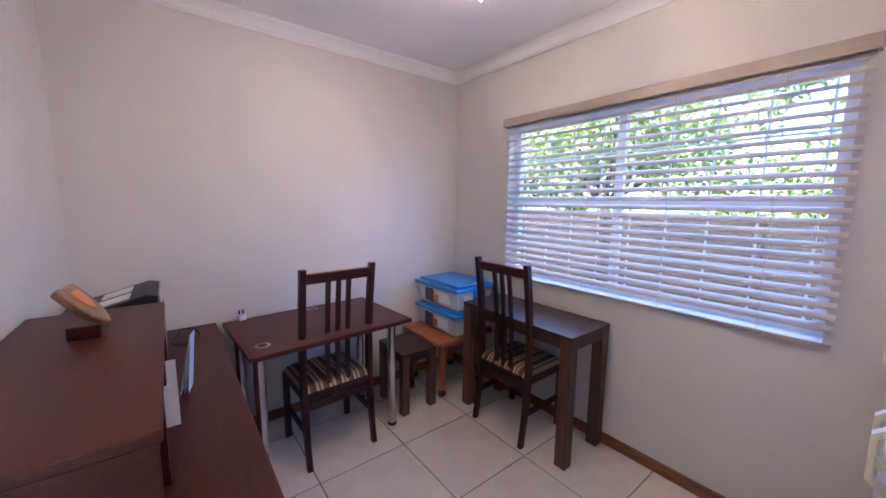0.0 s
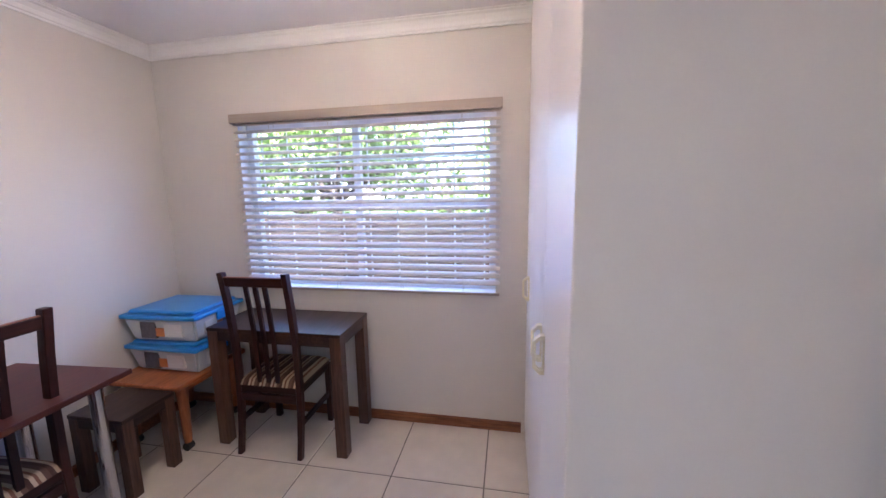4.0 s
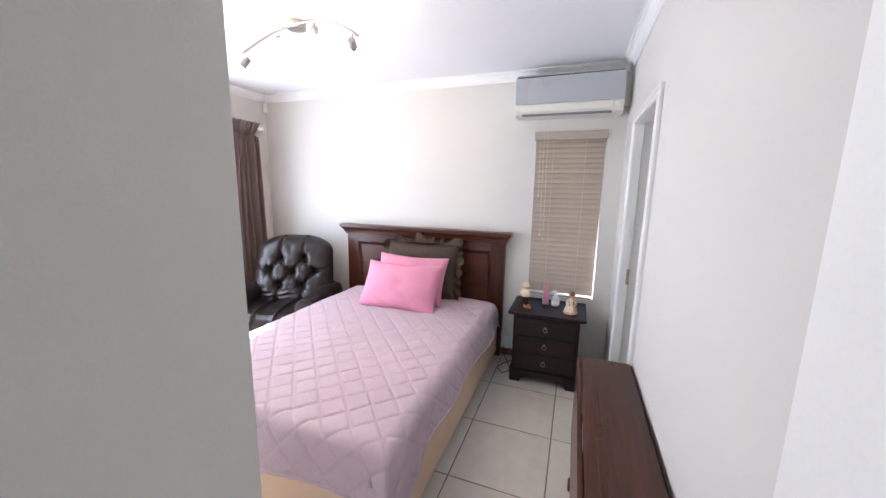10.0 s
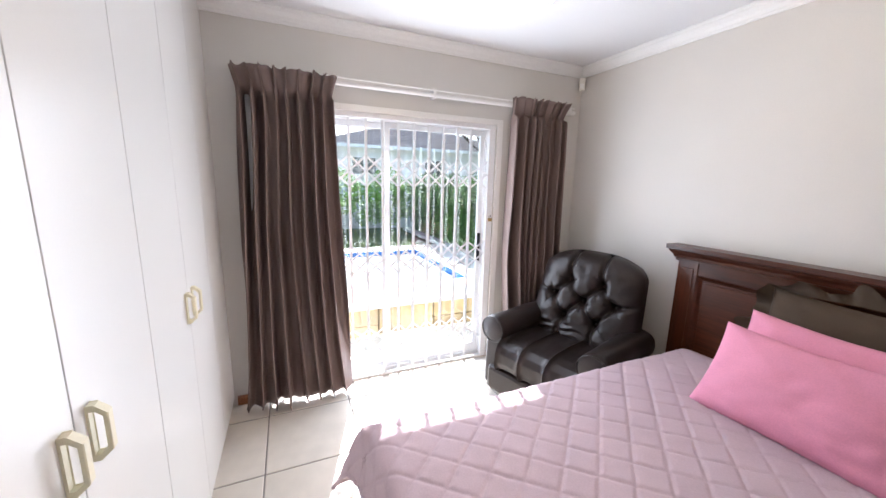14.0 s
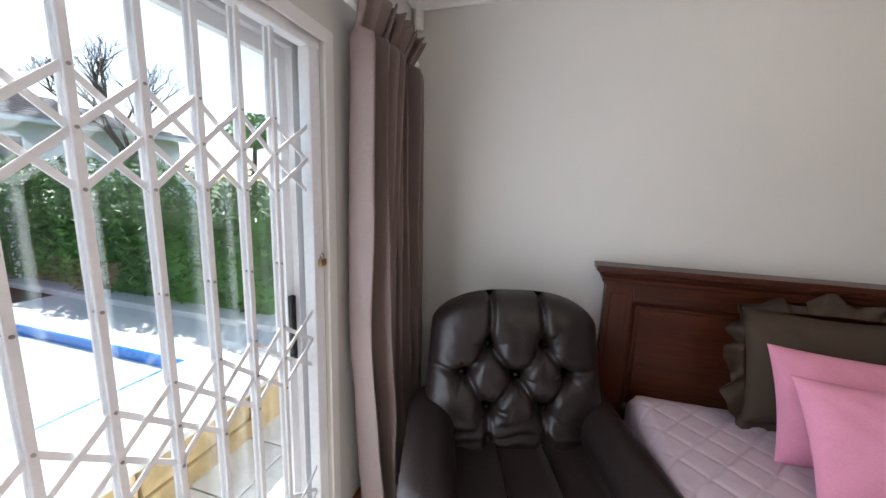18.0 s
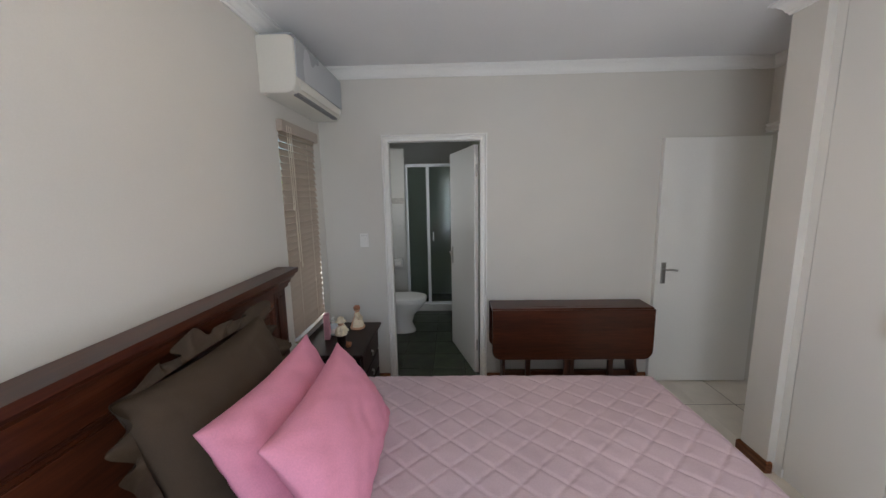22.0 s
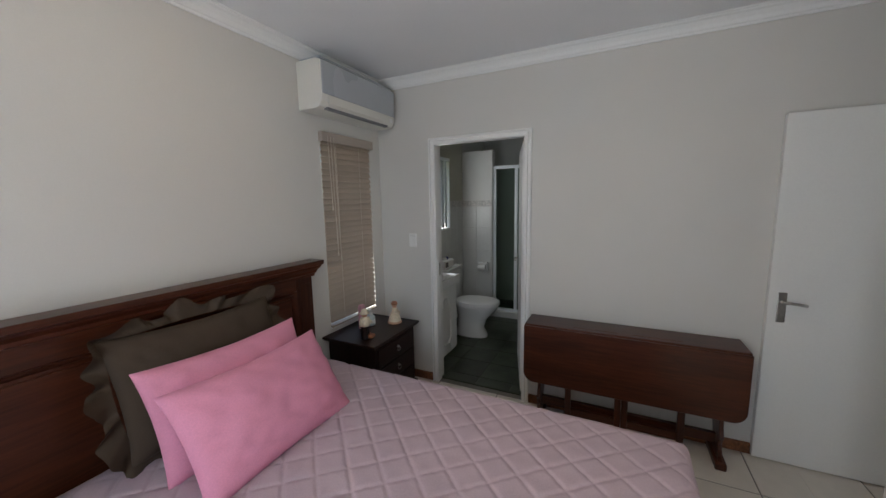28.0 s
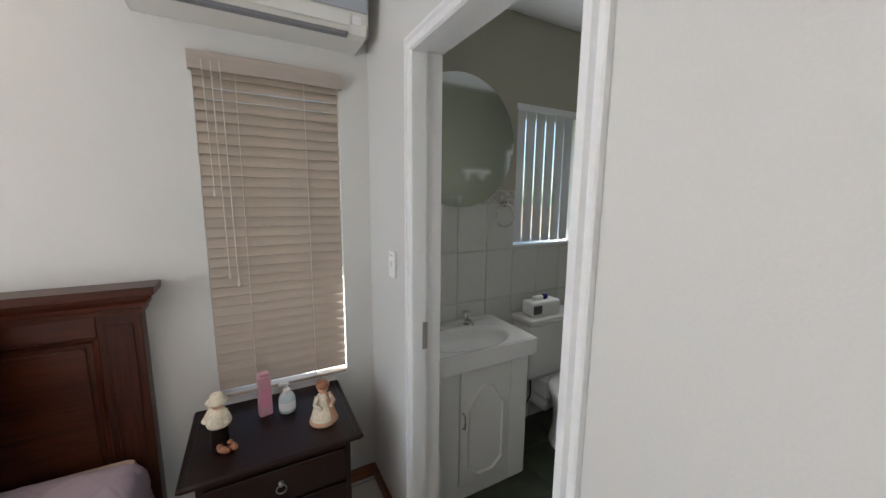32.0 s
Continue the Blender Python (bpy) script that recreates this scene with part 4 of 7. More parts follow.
# the dress shows brown behind its pale apron
for p in fig.data.polygons:
    if p.material_index == 0 and p.normal.x * 0.75 + p.normal.y * 0.66 > -0.15:
        p.material_index = 1

bottle = thing("lotion_bottle", -0.925, 3.955, 0.608, "tall pink square plastic lotion bottle on the nightstand", "bottle", rz=12)
b = boxes((-0.026, 0.026, -0.020, 0.020, 0.0, 0.178), bevel=0.006)
for v in b.verts:
    v.co.x *= 1 - 0.35 * v.co.z
part("body", b, LOTION_PINK, bottle)
part("label", boxes((-0.017, 0.017, -0.0212, -0.0195, 0.045, 0.120), bevel=0.0005), PINK, bottle, "deeper pink printed label")
part("cap", boxes((-0.021, 0.021, -0.018, 0.018, 0.1785, 0.190), bevel=0.004), LOTION_PINK, bottle)
for k, x in enumerate((-0.012, 0.016)):
    b = ball(bmesh.new(), (0, 0, 0.014), 0.014, 0.95, 1.7, 1.0, 14)
    ball(b, (0, 0.016, 0.024), 0.011, 1, 0.9, 1.0, 12)
    for v in b.verts:
        v.co.z = max(v.co.z, 0.0)
    b.transform(pose(-1.056 + x, 3.762 + 0.01 * k, 0.608, 0, 0, 60 - 25 * k))
    solid("clay_shoe", b, FIG_BROWN, "small brown glazed clay shoe on the nightstand", "ornament", "clay shoes", smooth=True)
soap = thing("soap_dispenser", -0.840, 3.937, 0.608, "clear pump soap dispenser with white cap on the nightstand", "bottle")
part("body", turned(bmesh.new(), (0, 0, 0), [(0.026, 0), (0.034, 0.006), (0.034, 0.062), (0.026, 0.082), (0.013, 0.088)], 20), LOTION_CLEAR, soap, smooth=True)
b = turned(bmesh.new(), (0, 0, 0.088), [(0.015, 0), (0.015, 0.014), (0.005, 0.016), (0.005, 0.034)], 14)
box(b, -0.030, 0.010, -0.007, 0.007, 0.122, 0.132, bevel=0.002)
part("pump", b, WHITE_P, soap, "white pump head", smooth=False)
part("label", turned(bmesh.new(), (0, 0, 0.018), [(0.0343, 0), (0.0343, 0.035)], 20), PAPER, soap, "white printed label")


# drop-leaf gateleg table, folded, against the wall
gate = thing("gateleg_table", -0.53, 2.125, 0.0, "dark mahogany drop-leaf table folded against the wall", "table")
GY0, GY1, GZ = -0.625, 0.625, 0.728
part("top", boxes((-0.118, 0.112, GY0, GY1, GZ - 0.022, GZ), bevel=0.006), MAHOG_Y, gate, "narrow polished fixed top")
for s, name in ((-1, "front"), (1, "back")):
    x = -0.132 if s < 0 else 0.116
    out = []
    r = 0.07
    lo, hi = GZ - 0.415, GZ - 0.010
    for a in np.linspace(-math.pi / 2, 0, 6):
        out.append((GY1 - r + r * math.cos(a), lo + r + r * math.sin(a)))
    out += [(GY1, hi), (GY0, hi)]
    for a in np.linspace(math.pi, 1.5 * math.pi, 6):
        out.append((GY0 + r + r * math.cos(a), lo + r + r * math.sin(a)))
    part("drop_leaf", slab(bmesh.new(), out, 0.018 if s < 0 else 0.010, Matrix(((0, 0, 1, x - (0.006 if s < 0 else 0.0)), (1, 0, 0, 0), (0, 1, 0, 0), (0, 0, 0, 1))), bevel=0.003), MAHOG_Y, gate, "hanging drop leaf")
half = [(0.105, 0.0), (0.110, 0.045), (0.085, 0.060), (0.080, 0.100), (0.060, 0.120), (0.075, 0.160), (0.095, 0.185), (0.070, 0.230), (0.058, 0.300), (0.068, 0.370), (0.090, 0.420), (0.092, 0.450), (0.072, 0.470), (0.075, 0.540), (0.096, 0.600), (0.100, 0.705)]
end = half + [(-u, v) for u, v in reversed(half)]
for y in (-0.54, 0.515):
    tr = part("trestle_end", slab(bmesh.new(), [(u - 0.005, v) for u, v in end], 0.022, Matrix(((1, 0, 0, 0), (0, 0, 1, y), (0, 1, 0, 0), (0, 0, 0, 1))), bevel=0.003), MAHOG_Z, gate, "shaped trestle end with scalloped edges")
    part("foot", boxes((-0.135, 0.112, y - 0.018, y + 0.040, 0.0, 0.045), bevel=0.008), MAHOG, tr)
    b = bmesh.new()
    yy = y - 0.002
    for a in range(4):
        ang = a * math.pi / 2 + math.pi / 4
        ball(b, (-0.005 + 0.016 * math.cos(ang), yy, 0.14 + 0.016 * math.sin(ang)), 0.013, 1, 0.25, 1, 10)
    part("carved_rosette", b, ESPRESSO, tr, "dark carved rosette")
part("stretcher", boxes((-0.02, 0.015, -0.525, 0.52, 0.10, 0.16), bevel=0.004), MAHOG_Y, gate)
part("stretcher", boxes((-0.02, 0.015, -0.525, 0.52, 0.58, 0.65), bevel=0.004), MAHOG_Y, gate)
for y in (-0.33, -0.02, 0.02, 0.33):
    b = boxes((-0.080, -0.045, y - 0.019, y + 0.019, 0.0, 0.70), bevel=0.004)
    box(b, -0.084, -0.041, y - 0.024, y + 0.024, 0.28, 0.34, bevel=0.006)
    part("gate_leg", b, MAHOG_Z, gate)
for y0, y1 in ((-0.33, -0.02), (0.02, 0.33)):
    for z in (0.09, 0.68):
        part("gate_rail", boxes((-0.076, -0.050, y0 + 0.019, y1 - 0.019, z, z + 0.05), bevel=0.003), MAHOG_Y, gate)


# built-in wardrobe with five tall doors and a narrow one
ward = thing("wardrobe", -2.8, 1.22, 0.0, "wall-to-wall white melamine built-in wardrobe with tall doors", "wardrobe")
WX, WY = -2.8, 1.22


def at_ward(bm):
    bm.transform(Matrix.Translation((-WX, -WY, 0)))
    return bm


part("carcass", at_ward(boxes((-4.15, -1.44, 0.60, 1.196, 0.0, C - 0.001))), GREY_P, ward, "wardrobe interior carcass")
part("side_strip", at_ward(boxes((-1.488, -1.441, 1.197, 1.218, 0.0, C - 0.002), bevel=0.001)), MELAMINE, ward, "white filler strip")
part("plinth", at_ward(boxes((-4.15, -1.489, 1.197, 1.207, 0.0, 0.055))), MELAMINE, ward, "white plinth")
part("top_strip", at_ward(boxes((-4.15, -1.489, 1.197, 1.207, 2.555, C - 0.002))), MELAMINE, ward, "white strip under the ceiling")


def d_handle(parent, x, y, z, m):
    """An eight-sided cream bow pull standing out from a wardrobe door."""
    bm = bmesh.new()
    outer = ((0.0, 0.064), (0.016, 0.064), (0.037, 0.044))
    inner = ((0.003, 0.053), (0.013, 0.053), (0.027, 0.039))
    outer = [(a, -c) for a, c in outer] + [(a, c) for a, c in reversed(outer)]
    inner = [(a, -c) for a, c in inner] + [(a, c) for a, c in reversed(inner)]
    rings = []
    for side, slim in ((-0.011, 0.0), (-0.009, 0.002), (0.009, 0.002), (0.011, 0.0)):
        grow = slim - 0.002
        rings.append(([bm.verts.new((x + side, y + a + (grow if a > 0.001 else 0), z + c + math.copysign(grow, c))) for a, c in outer],
                      [bm.verts.new((x + side, y + a - grow, z + c - math.copysign(grow, c))) for a, c in inner]))
    n = len(outer)
    for k in range(n):
        e = (k + 1) % n
        for q in range(3):
            for w in (0, 1):
                a, c = rings[q][w], rings[q + 1][w]
                bm.faces.new((a[k], a[e], c[e], c[k]))
        for q in (0, 3):
            a, c = rings[q]
            bm.faces.new((a[k], a[e], c[e], c[k]))
    bmesh.ops.recalc_face_normals(bm, faces=bm.faces[:])
    if m is not None:
        bm.transform(m)
    part("handle", bm, CREAM_P, parent, "yellowed cream plastic pull handle")


edges_x = [-1.490, -1.931, -2.384, -2.829, -3.284, -3.738, -4.150]
for k, hx in enumerate((-1.888, -2.334, -2.436, -3.240, -3.344, None)):
    a, c = edges_x[k + 1] + 0.002, edges_x[k] - 0.002
    dr = part("wardrobe_door", at_ward(boxes((a, c, 1.200, 1.220, 0.060, 2.55), bevel=0.0015)), MELAMINE, ward, "tall plain white melamine door")
    if hx is not None:
        d_handle(dr, hx, 1.22, 1.03, Matrix.Translation((-WX, -WY, 0)))


# split air conditioner over the blind
acu = thing("air_conditioner", -0.862, 4.11, 2.19, "wall-mounted air conditioner with cream shell and silver-grey front", "air conditioner")
prof = [(0.0, 0.0), (-0.150, 0.0), (-0.185, 0.010), (-0.205, 0.045), (-0.208, 0.10), (-0.208, 0.27), (-0.195, 0.292), (-0.170, 0.30), (0.0, 0.30)]
W2 = 0.405
shell = slab(bmesh.new(), prof, 2 * W2, Matrix(((0, 0, 1, -W2), (1, 0, 0, 0), (0, 1, 0, 0), (0, 0, 0, 1))), bevel=0.004)
part("shell", shell, AC_BODY, acu)
part("front_panel", boxes((-W2 + 0.004, W2 - 0.004, -0.216, -0.2085, 0.085, 0.285), bevel=0.003), AC_FRONT, acu, "silver-grey front panel")
part("louvre", boxes((-W2 + 0.055, W2 - 0.075, -0.213, -0.204, 0.028, 0.078), bevel=0.003), AC_BODY, acu, "cream air louvre")
part("air_slot", boxes((-W2 + 0.06, W2 - 0.08, -0.196, -0.1645, -0.0015, 0.012)), GREY_P, acu, "dark air outlet slot")
part("display", boxes((W2 - 0.065, W2 - 0.03, -0.2125, -0.206, 0.035, 0.07), bevel=0.002), WHITE_P, acu)
part("top_grille", boxes((-W2 + 0.01, W2 - 0.01, -0.195, -0.02, 0.3005, 0.312), bevel=0.002), AC_FRONT, acu, "grey intake grille on top")
trunk = solid("pipe_trunking", boxes((-0.452, -0.402, 4.065, 4.109, 2.26, C - 0.08), bevel=0.003), WHITE_P, "white plastic pipe trunking beside the air conditioner", "trunking")


# slatted blinds
def blind(name, m, width, drop, pitch, slat_w, tilt, mat, rail_mat, label, wand, tapes, bottom_gap=0.0, valance_drop=0.065, valance_out=0.03, curve=0.005):
    """Hung from its own z = 0 downwards, running along x, room side -y."""
    bl = new(name)
    bl.matrix_world = m
    tagged(bl, label, "blind")
    part("headrail", boxes((-width / 2 + 0.01, width / 2 - 0.01, -0.025, 0.025, -0.045, -0.002)), ALU, bl)
    part("valance", boxes((-width / 2 - 0.012, width / 2 + 0.012, -valance_out - 0.012, -valance_out, -valance_drop, 0.002), bevel=0.003), rail_mat, bl, "flat valance board")
    for s in (-1, 1):
        part("valance_return", boxes((s * (width / 2 + 0.006) - 0.006, s * (width / 2 + 0.006) + 0.006, -valance_out, 0.02, -valance_drop, 0.002)), rail_mat, bl)
    bm = bmesh.new()
    n = 6
    arc = [(-slat_w / 2 + slat_w * k / n, curve * (1 - (2 * k / n - 1) ** 2)) for k in range(n + 1)]
    rows = []
    for x in (-width / 2, width / 2):
        rows.append([bm.verts.new((x, y, z + 0.0015)) for y, z in arc] + [bm.verts.new((x, y, z - 0.0015)) for y, z in reversed(arc)])
    k2 = len(rows[0])
    for k in range(k2):
        bm.faces.new((rows[0][k], rows[0][(k + 1) % k2], rows[1][(k + 1) % k2], rows[1][k]))
    bm.faces.new(rows[0])
    bm.faces.new(list(reversed(rows[1])))
    bmesh.ops.recalc_face_normals(bm, faces=bm.faces[:])
    me = mesh_of("slat", bm, mat)
    count = int((drop - 0.075) / pitch)
    for k in range(count):
        jig = random.uniform(-1.5, 1.5)
        share("slat", me, bl, pose(0, 0, -0.06 - pitch * k, tilt + jig, 0, 0))
    part("bottom_rail", boxes((-width / 2, width / 2, -0.022, 0.022, -drop, -drop + 0.016), bevel=0.003), mat if bottom_gap == 0 else rail_mat, bl)
    for x in tapes:
        for y in (-slat_w * 0.45 * abs(math.cos(radians(tilt))) - 0.004, slat_w * 0.45 * abs(math.cos(radians(tilt))) + 0.004):
            part("ladder_cord", rod(bmesh.new(), (x, y, -0.05), (x, y, -drop + 0.01), 0.0013, 0.0013, 5), CORD, bl)
    for x, l in wand:
        bm = bmesh.new()
        rod(bm, (x, -valance_out - 0.016, -0.03), (x + 0.01, -valance_out - 0.02, -l), 0.002, 0.002, 6)
        turned(bm, (x + 0.01, -valance_out - 0.02, -l - 0.03), [(0.003, 0), (0.006, 0.004), (0.004, 0.03)], 8)
        part("pull_cord", bm, CORD, bl, "hanging pull cord with a small tassel")
    return bl


blind("window_blind", pose(-0.822, 4.115, 2.083, 0, 0, 0), 0.552, 1.435, 0.0425, 0.050, 64, SLAT_T, VALANCE, "closed taupe wooden venetian blind over the tall bedroom window", ((-0.24, 0.52), (-0.21, 0.86), (-0.18, 0.90)), (-0.13, 0.13), curve=0.003)


# tall window behind the blind
def window(name, x0, x1, z0, z1, m, mullions=(), transoms=(), label="white aluminium window with clear glass"):
    """In its own x, z plane; m lays it into a wall's opening."""
    wn_ = new(name)
    wn_.matrix_world = m
    tagged(wn_, label, "window", kind=STRUCT)
    f = 0.045
    rows = [(x0, x1, 0, 0.05, z0, z0 + f), (x0, x1, 0, 0.05, z1 - f, z1), (x0, x0 + f, 0, 0.05, z0 + f, z1 - f), (x1 - f, x1, 0, 0.05, z0 + f, z1 - f)]
    part("window_frame", boxes(*rows, bevel=0.002), ALU, wn_, "white powder-coated window frame")
    for x in mullions:
        part("mullion", boxes((x - 0.024, x + 0.024, 0.004, 0.046, z0 + f, z1 - f), bevel=0.002), ALU, wn_)
    for z, xa, xb in transoms:
        part("transom", boxes((xa, xb, 0.006, 0.044, z - 0.02, z + 0.02), bevel=0.002), ALU, wn_)
    g = part("pane", boxes((x0 + f, x1 - f, 0.022, 0.026, z0 + f, z1 - f)), GLASS, wn_, "clear glass pane")
    g.visible_shadow = False
    part("window_sill", boxes((x0, x1, -0.10, 0.0, z0 - 0.0, z0 + 0.012), bevel=0.003), PLASTER, wn_, "white painted sill")
    return wn_


window("window_1", -0.28, 0.28, 0.64, 2.06, pose(-0.82, 4.20, 0))


# sliding door and security gate in the west wall
slide = thing("sliding_door", -4.30, 2.35, 0.0, "white aluminium sliding glass door to the garden", "sliding door", kind=STRUCT)
D0, D1, DZ = -0.90, 0.90, 2.065
part("door_track", boxes((-0.065, 0.055, D0, D1, -0.008, 0.022), bevel=0.003), ALU, slide)
part("outer_frame", boxes((-0.065, 0.055, D0, D0 + 0.045, 0.022, DZ), (-0.065, 0.055, D1 - 0.045, D1, 0.022, DZ), (-0.065, 0.055, D0 + 0.045, D1 - 0.045, DZ - 0.05, DZ), bevel=0.002), ALU, slide, "white powder-coated door frame")
for x, a, c in ((-0.035, D0 + 0.046, 0.026), (0.015, -0.018, D1 - 0.046)):
    st = 0.040
    sash = part("sash", boxes((x - 0.016, x + 0.016, a, a + st, 0.024, DZ - 0.052), (x - 0.016, x + 0.016, c - st, c, 0.024, DZ - 0.052), (x - 0.016, x + 0.016, a + st, c - st, 0.024, 0.10), (x - 0.016, x + 0.016, a + st, c - st, DZ - 0.096, DZ - 0.052), bevel=0.002), ALU, slide, "white sliding sash")
    g = part("pane", boxes((x - 0.003, x + 0.003, a + st, c - st, 0.10, DZ - 0.096)), GLASS, sash, "clear glass pane")
    g.visible_shadow = False
b = boxes((0.034, 0.052, D1 - 0.088, D1 - 0.062, 0.88, 1.14), bevel=0.004)
part("pull_handle", b, BLACK, slide, "black recessed pull handle")

gx = 0.115  # the gate stands on the room side of the glass
gate_s = thing("security_gate", -4.30 + gx, 2.35, 0.0, "white steel concertina security gate pulled across the door", "security gate")
part("top_track", boxes((-0.022, 0.022, D0 + 0.002, D1 - 0.002, DZ - 0.052, DZ - 0.004), bevel=0.003), GRILLE, gate_s, "white steel top track")
part("bottom_track", boxes((-0.020, 0.020, D0 + 0.002, D1 - 0.002, 0.0, 0.020), bevel=0.003), GRILLE, gate_s, "white steel floor track")
part("lock_post", boxes((-0.024, 0.022, D1 - 0.060, D1 - 0.003, 0.020, DZ - 0.052), bevel=0.004), GRILLE, gate_s, "white lock post")
part("lock_post", boxes((-0.024, 0.022, D0 + 0.003, D0 + 0.050, 0.020, DZ - 0.052), bevel=0.004), GRILLE, gate_s, "white hinge post")
PITCH = 0.1225
ys = [D0 + 0.05] + [0.68 - PITCH * k for k in range(12, -1, -1)] + [D1 - 0.060]
bmu = boxes((-0.014, -0.006, -0.008, 0.008, 0.024, DZ - 0.058), (0.006, 0.014, -0.008, 0.008, 0.024, DZ - 0.058), bevel=0.0015)
upright = mesh_of("upright", bmu, GRILLE)
rivet = mesh_of("rivet", rod(bmesh.new(), (-0.017, 0, 0), (0.0165, 0, 0), 0.0042, 0.0036, 8), STEEL)
for y in ys[1:-1]:
    up = share("upright", upright, gate_s, pose(0, y, 0))
    for z in (0.19, 0.305, 0.415, 0.86, 0.97, 1.085, 1.30, 1.535, 1.645, 1.75):
        share("rivet", rivet, up, pose(0, 0, z))
LZ = 0.109
for k in range(len(ys) - 1):
    step_y = ys[k + 1] - ys[k]
    length = math.hypot(step_y, LZ) + 0.012
    me = mesh_of("lattice_bar", boxes((-0.0025, 0.0025, -length / 2, length / 2, -0.0072, 0.0072), bevel=0.001), GRILLE)
    for z in (0.195, 0.304, 0.864, 0.973, 1.535, 1.644):
        for sgn in (1, -1):
            ang = math.degrees(math.atan2(sgn * LZ, step_y))
            share("lattice_bar", me, gate_s, pose(0.0045 * sgn, (ys[k] + ys[k + 1]) / 2, z + LZ / 2, ang, 0, 0))
lock = thing("padlock", -4.30 + gx + 0.024, 3.222, 1.255, "small brass padlock on the gate's lock post", "padlock")
part("body", boxes((0.0, 0.016, -0.016, 0.016, 0.0, 0.028), bevel=0.003), BRASS, lock)
b = bmesh.new()
tube(b, [(0.008, -0.010, 0.028), (0.008, -0.010, 0.040), (0.008, 0.0, 0.050), (0.008, 0.010, 0.040), (0.008, 0.010, 0.028)], 0.0028, 8)
part("shackle", b, CHROME, lock, "chrome shackle")
solid("door_reveal", boxes((-4.152, -4.140, 1.39, 1.45, 0, 2.09), (-4.152, -4.140, 3.25, 3.30, 0, 2.09), (-4.152, -4.140, 1.45, 3.25, 2.045, 2.09), bevel=0.002), GLOSS, "white trim round the sliding door", "trim", kind=STRUCT)


# curtains on a white rail
rail = thing("curtain_rail", -4.085, 2.66, 2.20, "white double curtain rail across the wall above the door", "curtain rail")
b = bmesh.new()
rod(b, (0, -1.24, 0.0), (0, 1.31, 0.0), 0.014, 0.014, 14)
rod(b, (0.02, -1.24, 0.032), (0.02, 1.31, 0.032), 0.006, 0.006, 10)
part("rod", b, GLOSS, rail)
for y in (-1.20, 0.0, 1.28):
    part("bracket", boxes((-0.063, 0.014, y - 0.012, y + 0.012, -0.02, 0.045), bevel=0.003), GLOSS, rail, "white bracket")
for y in (-1.25, 1.32):
    part("finial", ball(bmesh.new(), (0, y, 0), 0.019, seg=14), GLOSS, rail)


def curtain(name, y0t, y1t, y0b, y1b, ztop, folds, seed, label):
    def f(u, v):
        # v: 0 at the hem, 1 at the top
        z = 0.02 + v * (ztop - 0.02)
        tight = max(0.0, min(1.0, (z - (ztop - 0.16)) / 0.06))
        y0, y1 = y0b + (y0t - y0b) * v ** 0.6, y1b + (y1t - y1b) * v ** 0.6
        ph = u * folds * 2 * math.pi
        ph += 3.4 * noise.noise((u * 2.6, 0.9 * v, seed)) + 1.2 * noise.noise((u * 6.0, 1.8 * v, seed + 9))
        amp = 0.064 * (0.66 + 0.9 * noise.noise((u * 4, v * 1.1, seed + 2))) * (1 - 0.55 * tight) + 0.004
        wave = math.sin(ph)
        x = amp * (math.copysign(abs(wave) ** 0.65, wave) + 0.34 * math.sin(2.1 * ph + seed)) + 0.010 * noise.noise((u * 34, v * 2.6, seed + 4)) + 0.005 * noise.noise((u * 80, v * 6, seed + 6))
        # gathered heading: drawn in at the tape, flaring into a ruffle above it
        up = max(0.0, (z - (ztop - 0.115)) / 0.115)
        if z > ztop - 0.14:
            x = x * 0.30 - 0.004 + 0.050 * up ** 0.8 + (0.008 + 0.014 * up) * math.sin(ph * 1.3 + 0.9 * math.sin(ph))
        flare = 0.03 * (1 - v) ** 2
        # side hems turned back towards the wall
        x -= 0.035 * (math.exp(-u * 14) + math.exp(-(1 - u) * 14))
        y = y0 + u * (y1 - y0) + 0.018 * math.cos(ph) + 0.012 * noise.noise((u * 4, v * 3, seed + 5)) + (u - 0.5) * 0.07 * up
        z += 0.012 * noise.noise((u * 9, 0, seed)) * (1 - v) + (0.004 * math.sin(ph * 2.6) + 0.009 * noise.noise((u * 12, 3, seed))) * up
        return Vector((-4.045 + x + flare, y, max(z, 0.012)))
    bm = sheet(int(folds * 40), 90, f)
    ob = solid(name, bm, CURTAIN, label, "curtain", "bedroom curtains", smooth=True)
    m = ob.modifiers.new("thick", "SOLIDIFY")
    m.thickness = 0.004
    return ob


curtain("curtain", 1.375, 1.925, 1.285, 2.03, 2.225, 8.0, 2.0, "dark taupe gathered curtain hanging to the floor, wide")
curtain("curtain", 3.335, 3.86, 3.345, 3.94, 2.25, 7.5, 11.0, "dark taupe gathered curtain hanging behind the armchair")


# reclining armchair with a buttoned back
CHAIR_M = pose(-3.385, 3.475, 0.0, 0, 0, 17)
arm = new("armchair")
arm.matrix_world = CHAIR_M
tagged(arm, "dark brown leather recliner armchair with a deep-buttoned back", "armchair")
part("base", boxes((-0.40, 0.40, -0.36, 0.36, 0.03, 0.22), bevel=0.02), LEATHER, arm)
for x in (-0.34, 0.34):
    for y in (-0.30, 0.30):
        part("foot", rod(bmesh.new(), (x, y, 0), (x, y, 0.04), 0.025, 0.025, 12), BLACK, arm)


def seg_d(px, pz, a, c):
    ax, az, bx, bz = *a, *c
    dx, dz = bx - ax, bz - az
    t = max(0.0, min(1.0, ((px - ax) * dx + (pz - az) * dz) / (dx * dx + dz * dz)))
    return math.hypot(px - ax - t * dx, pz - az - t * dz)


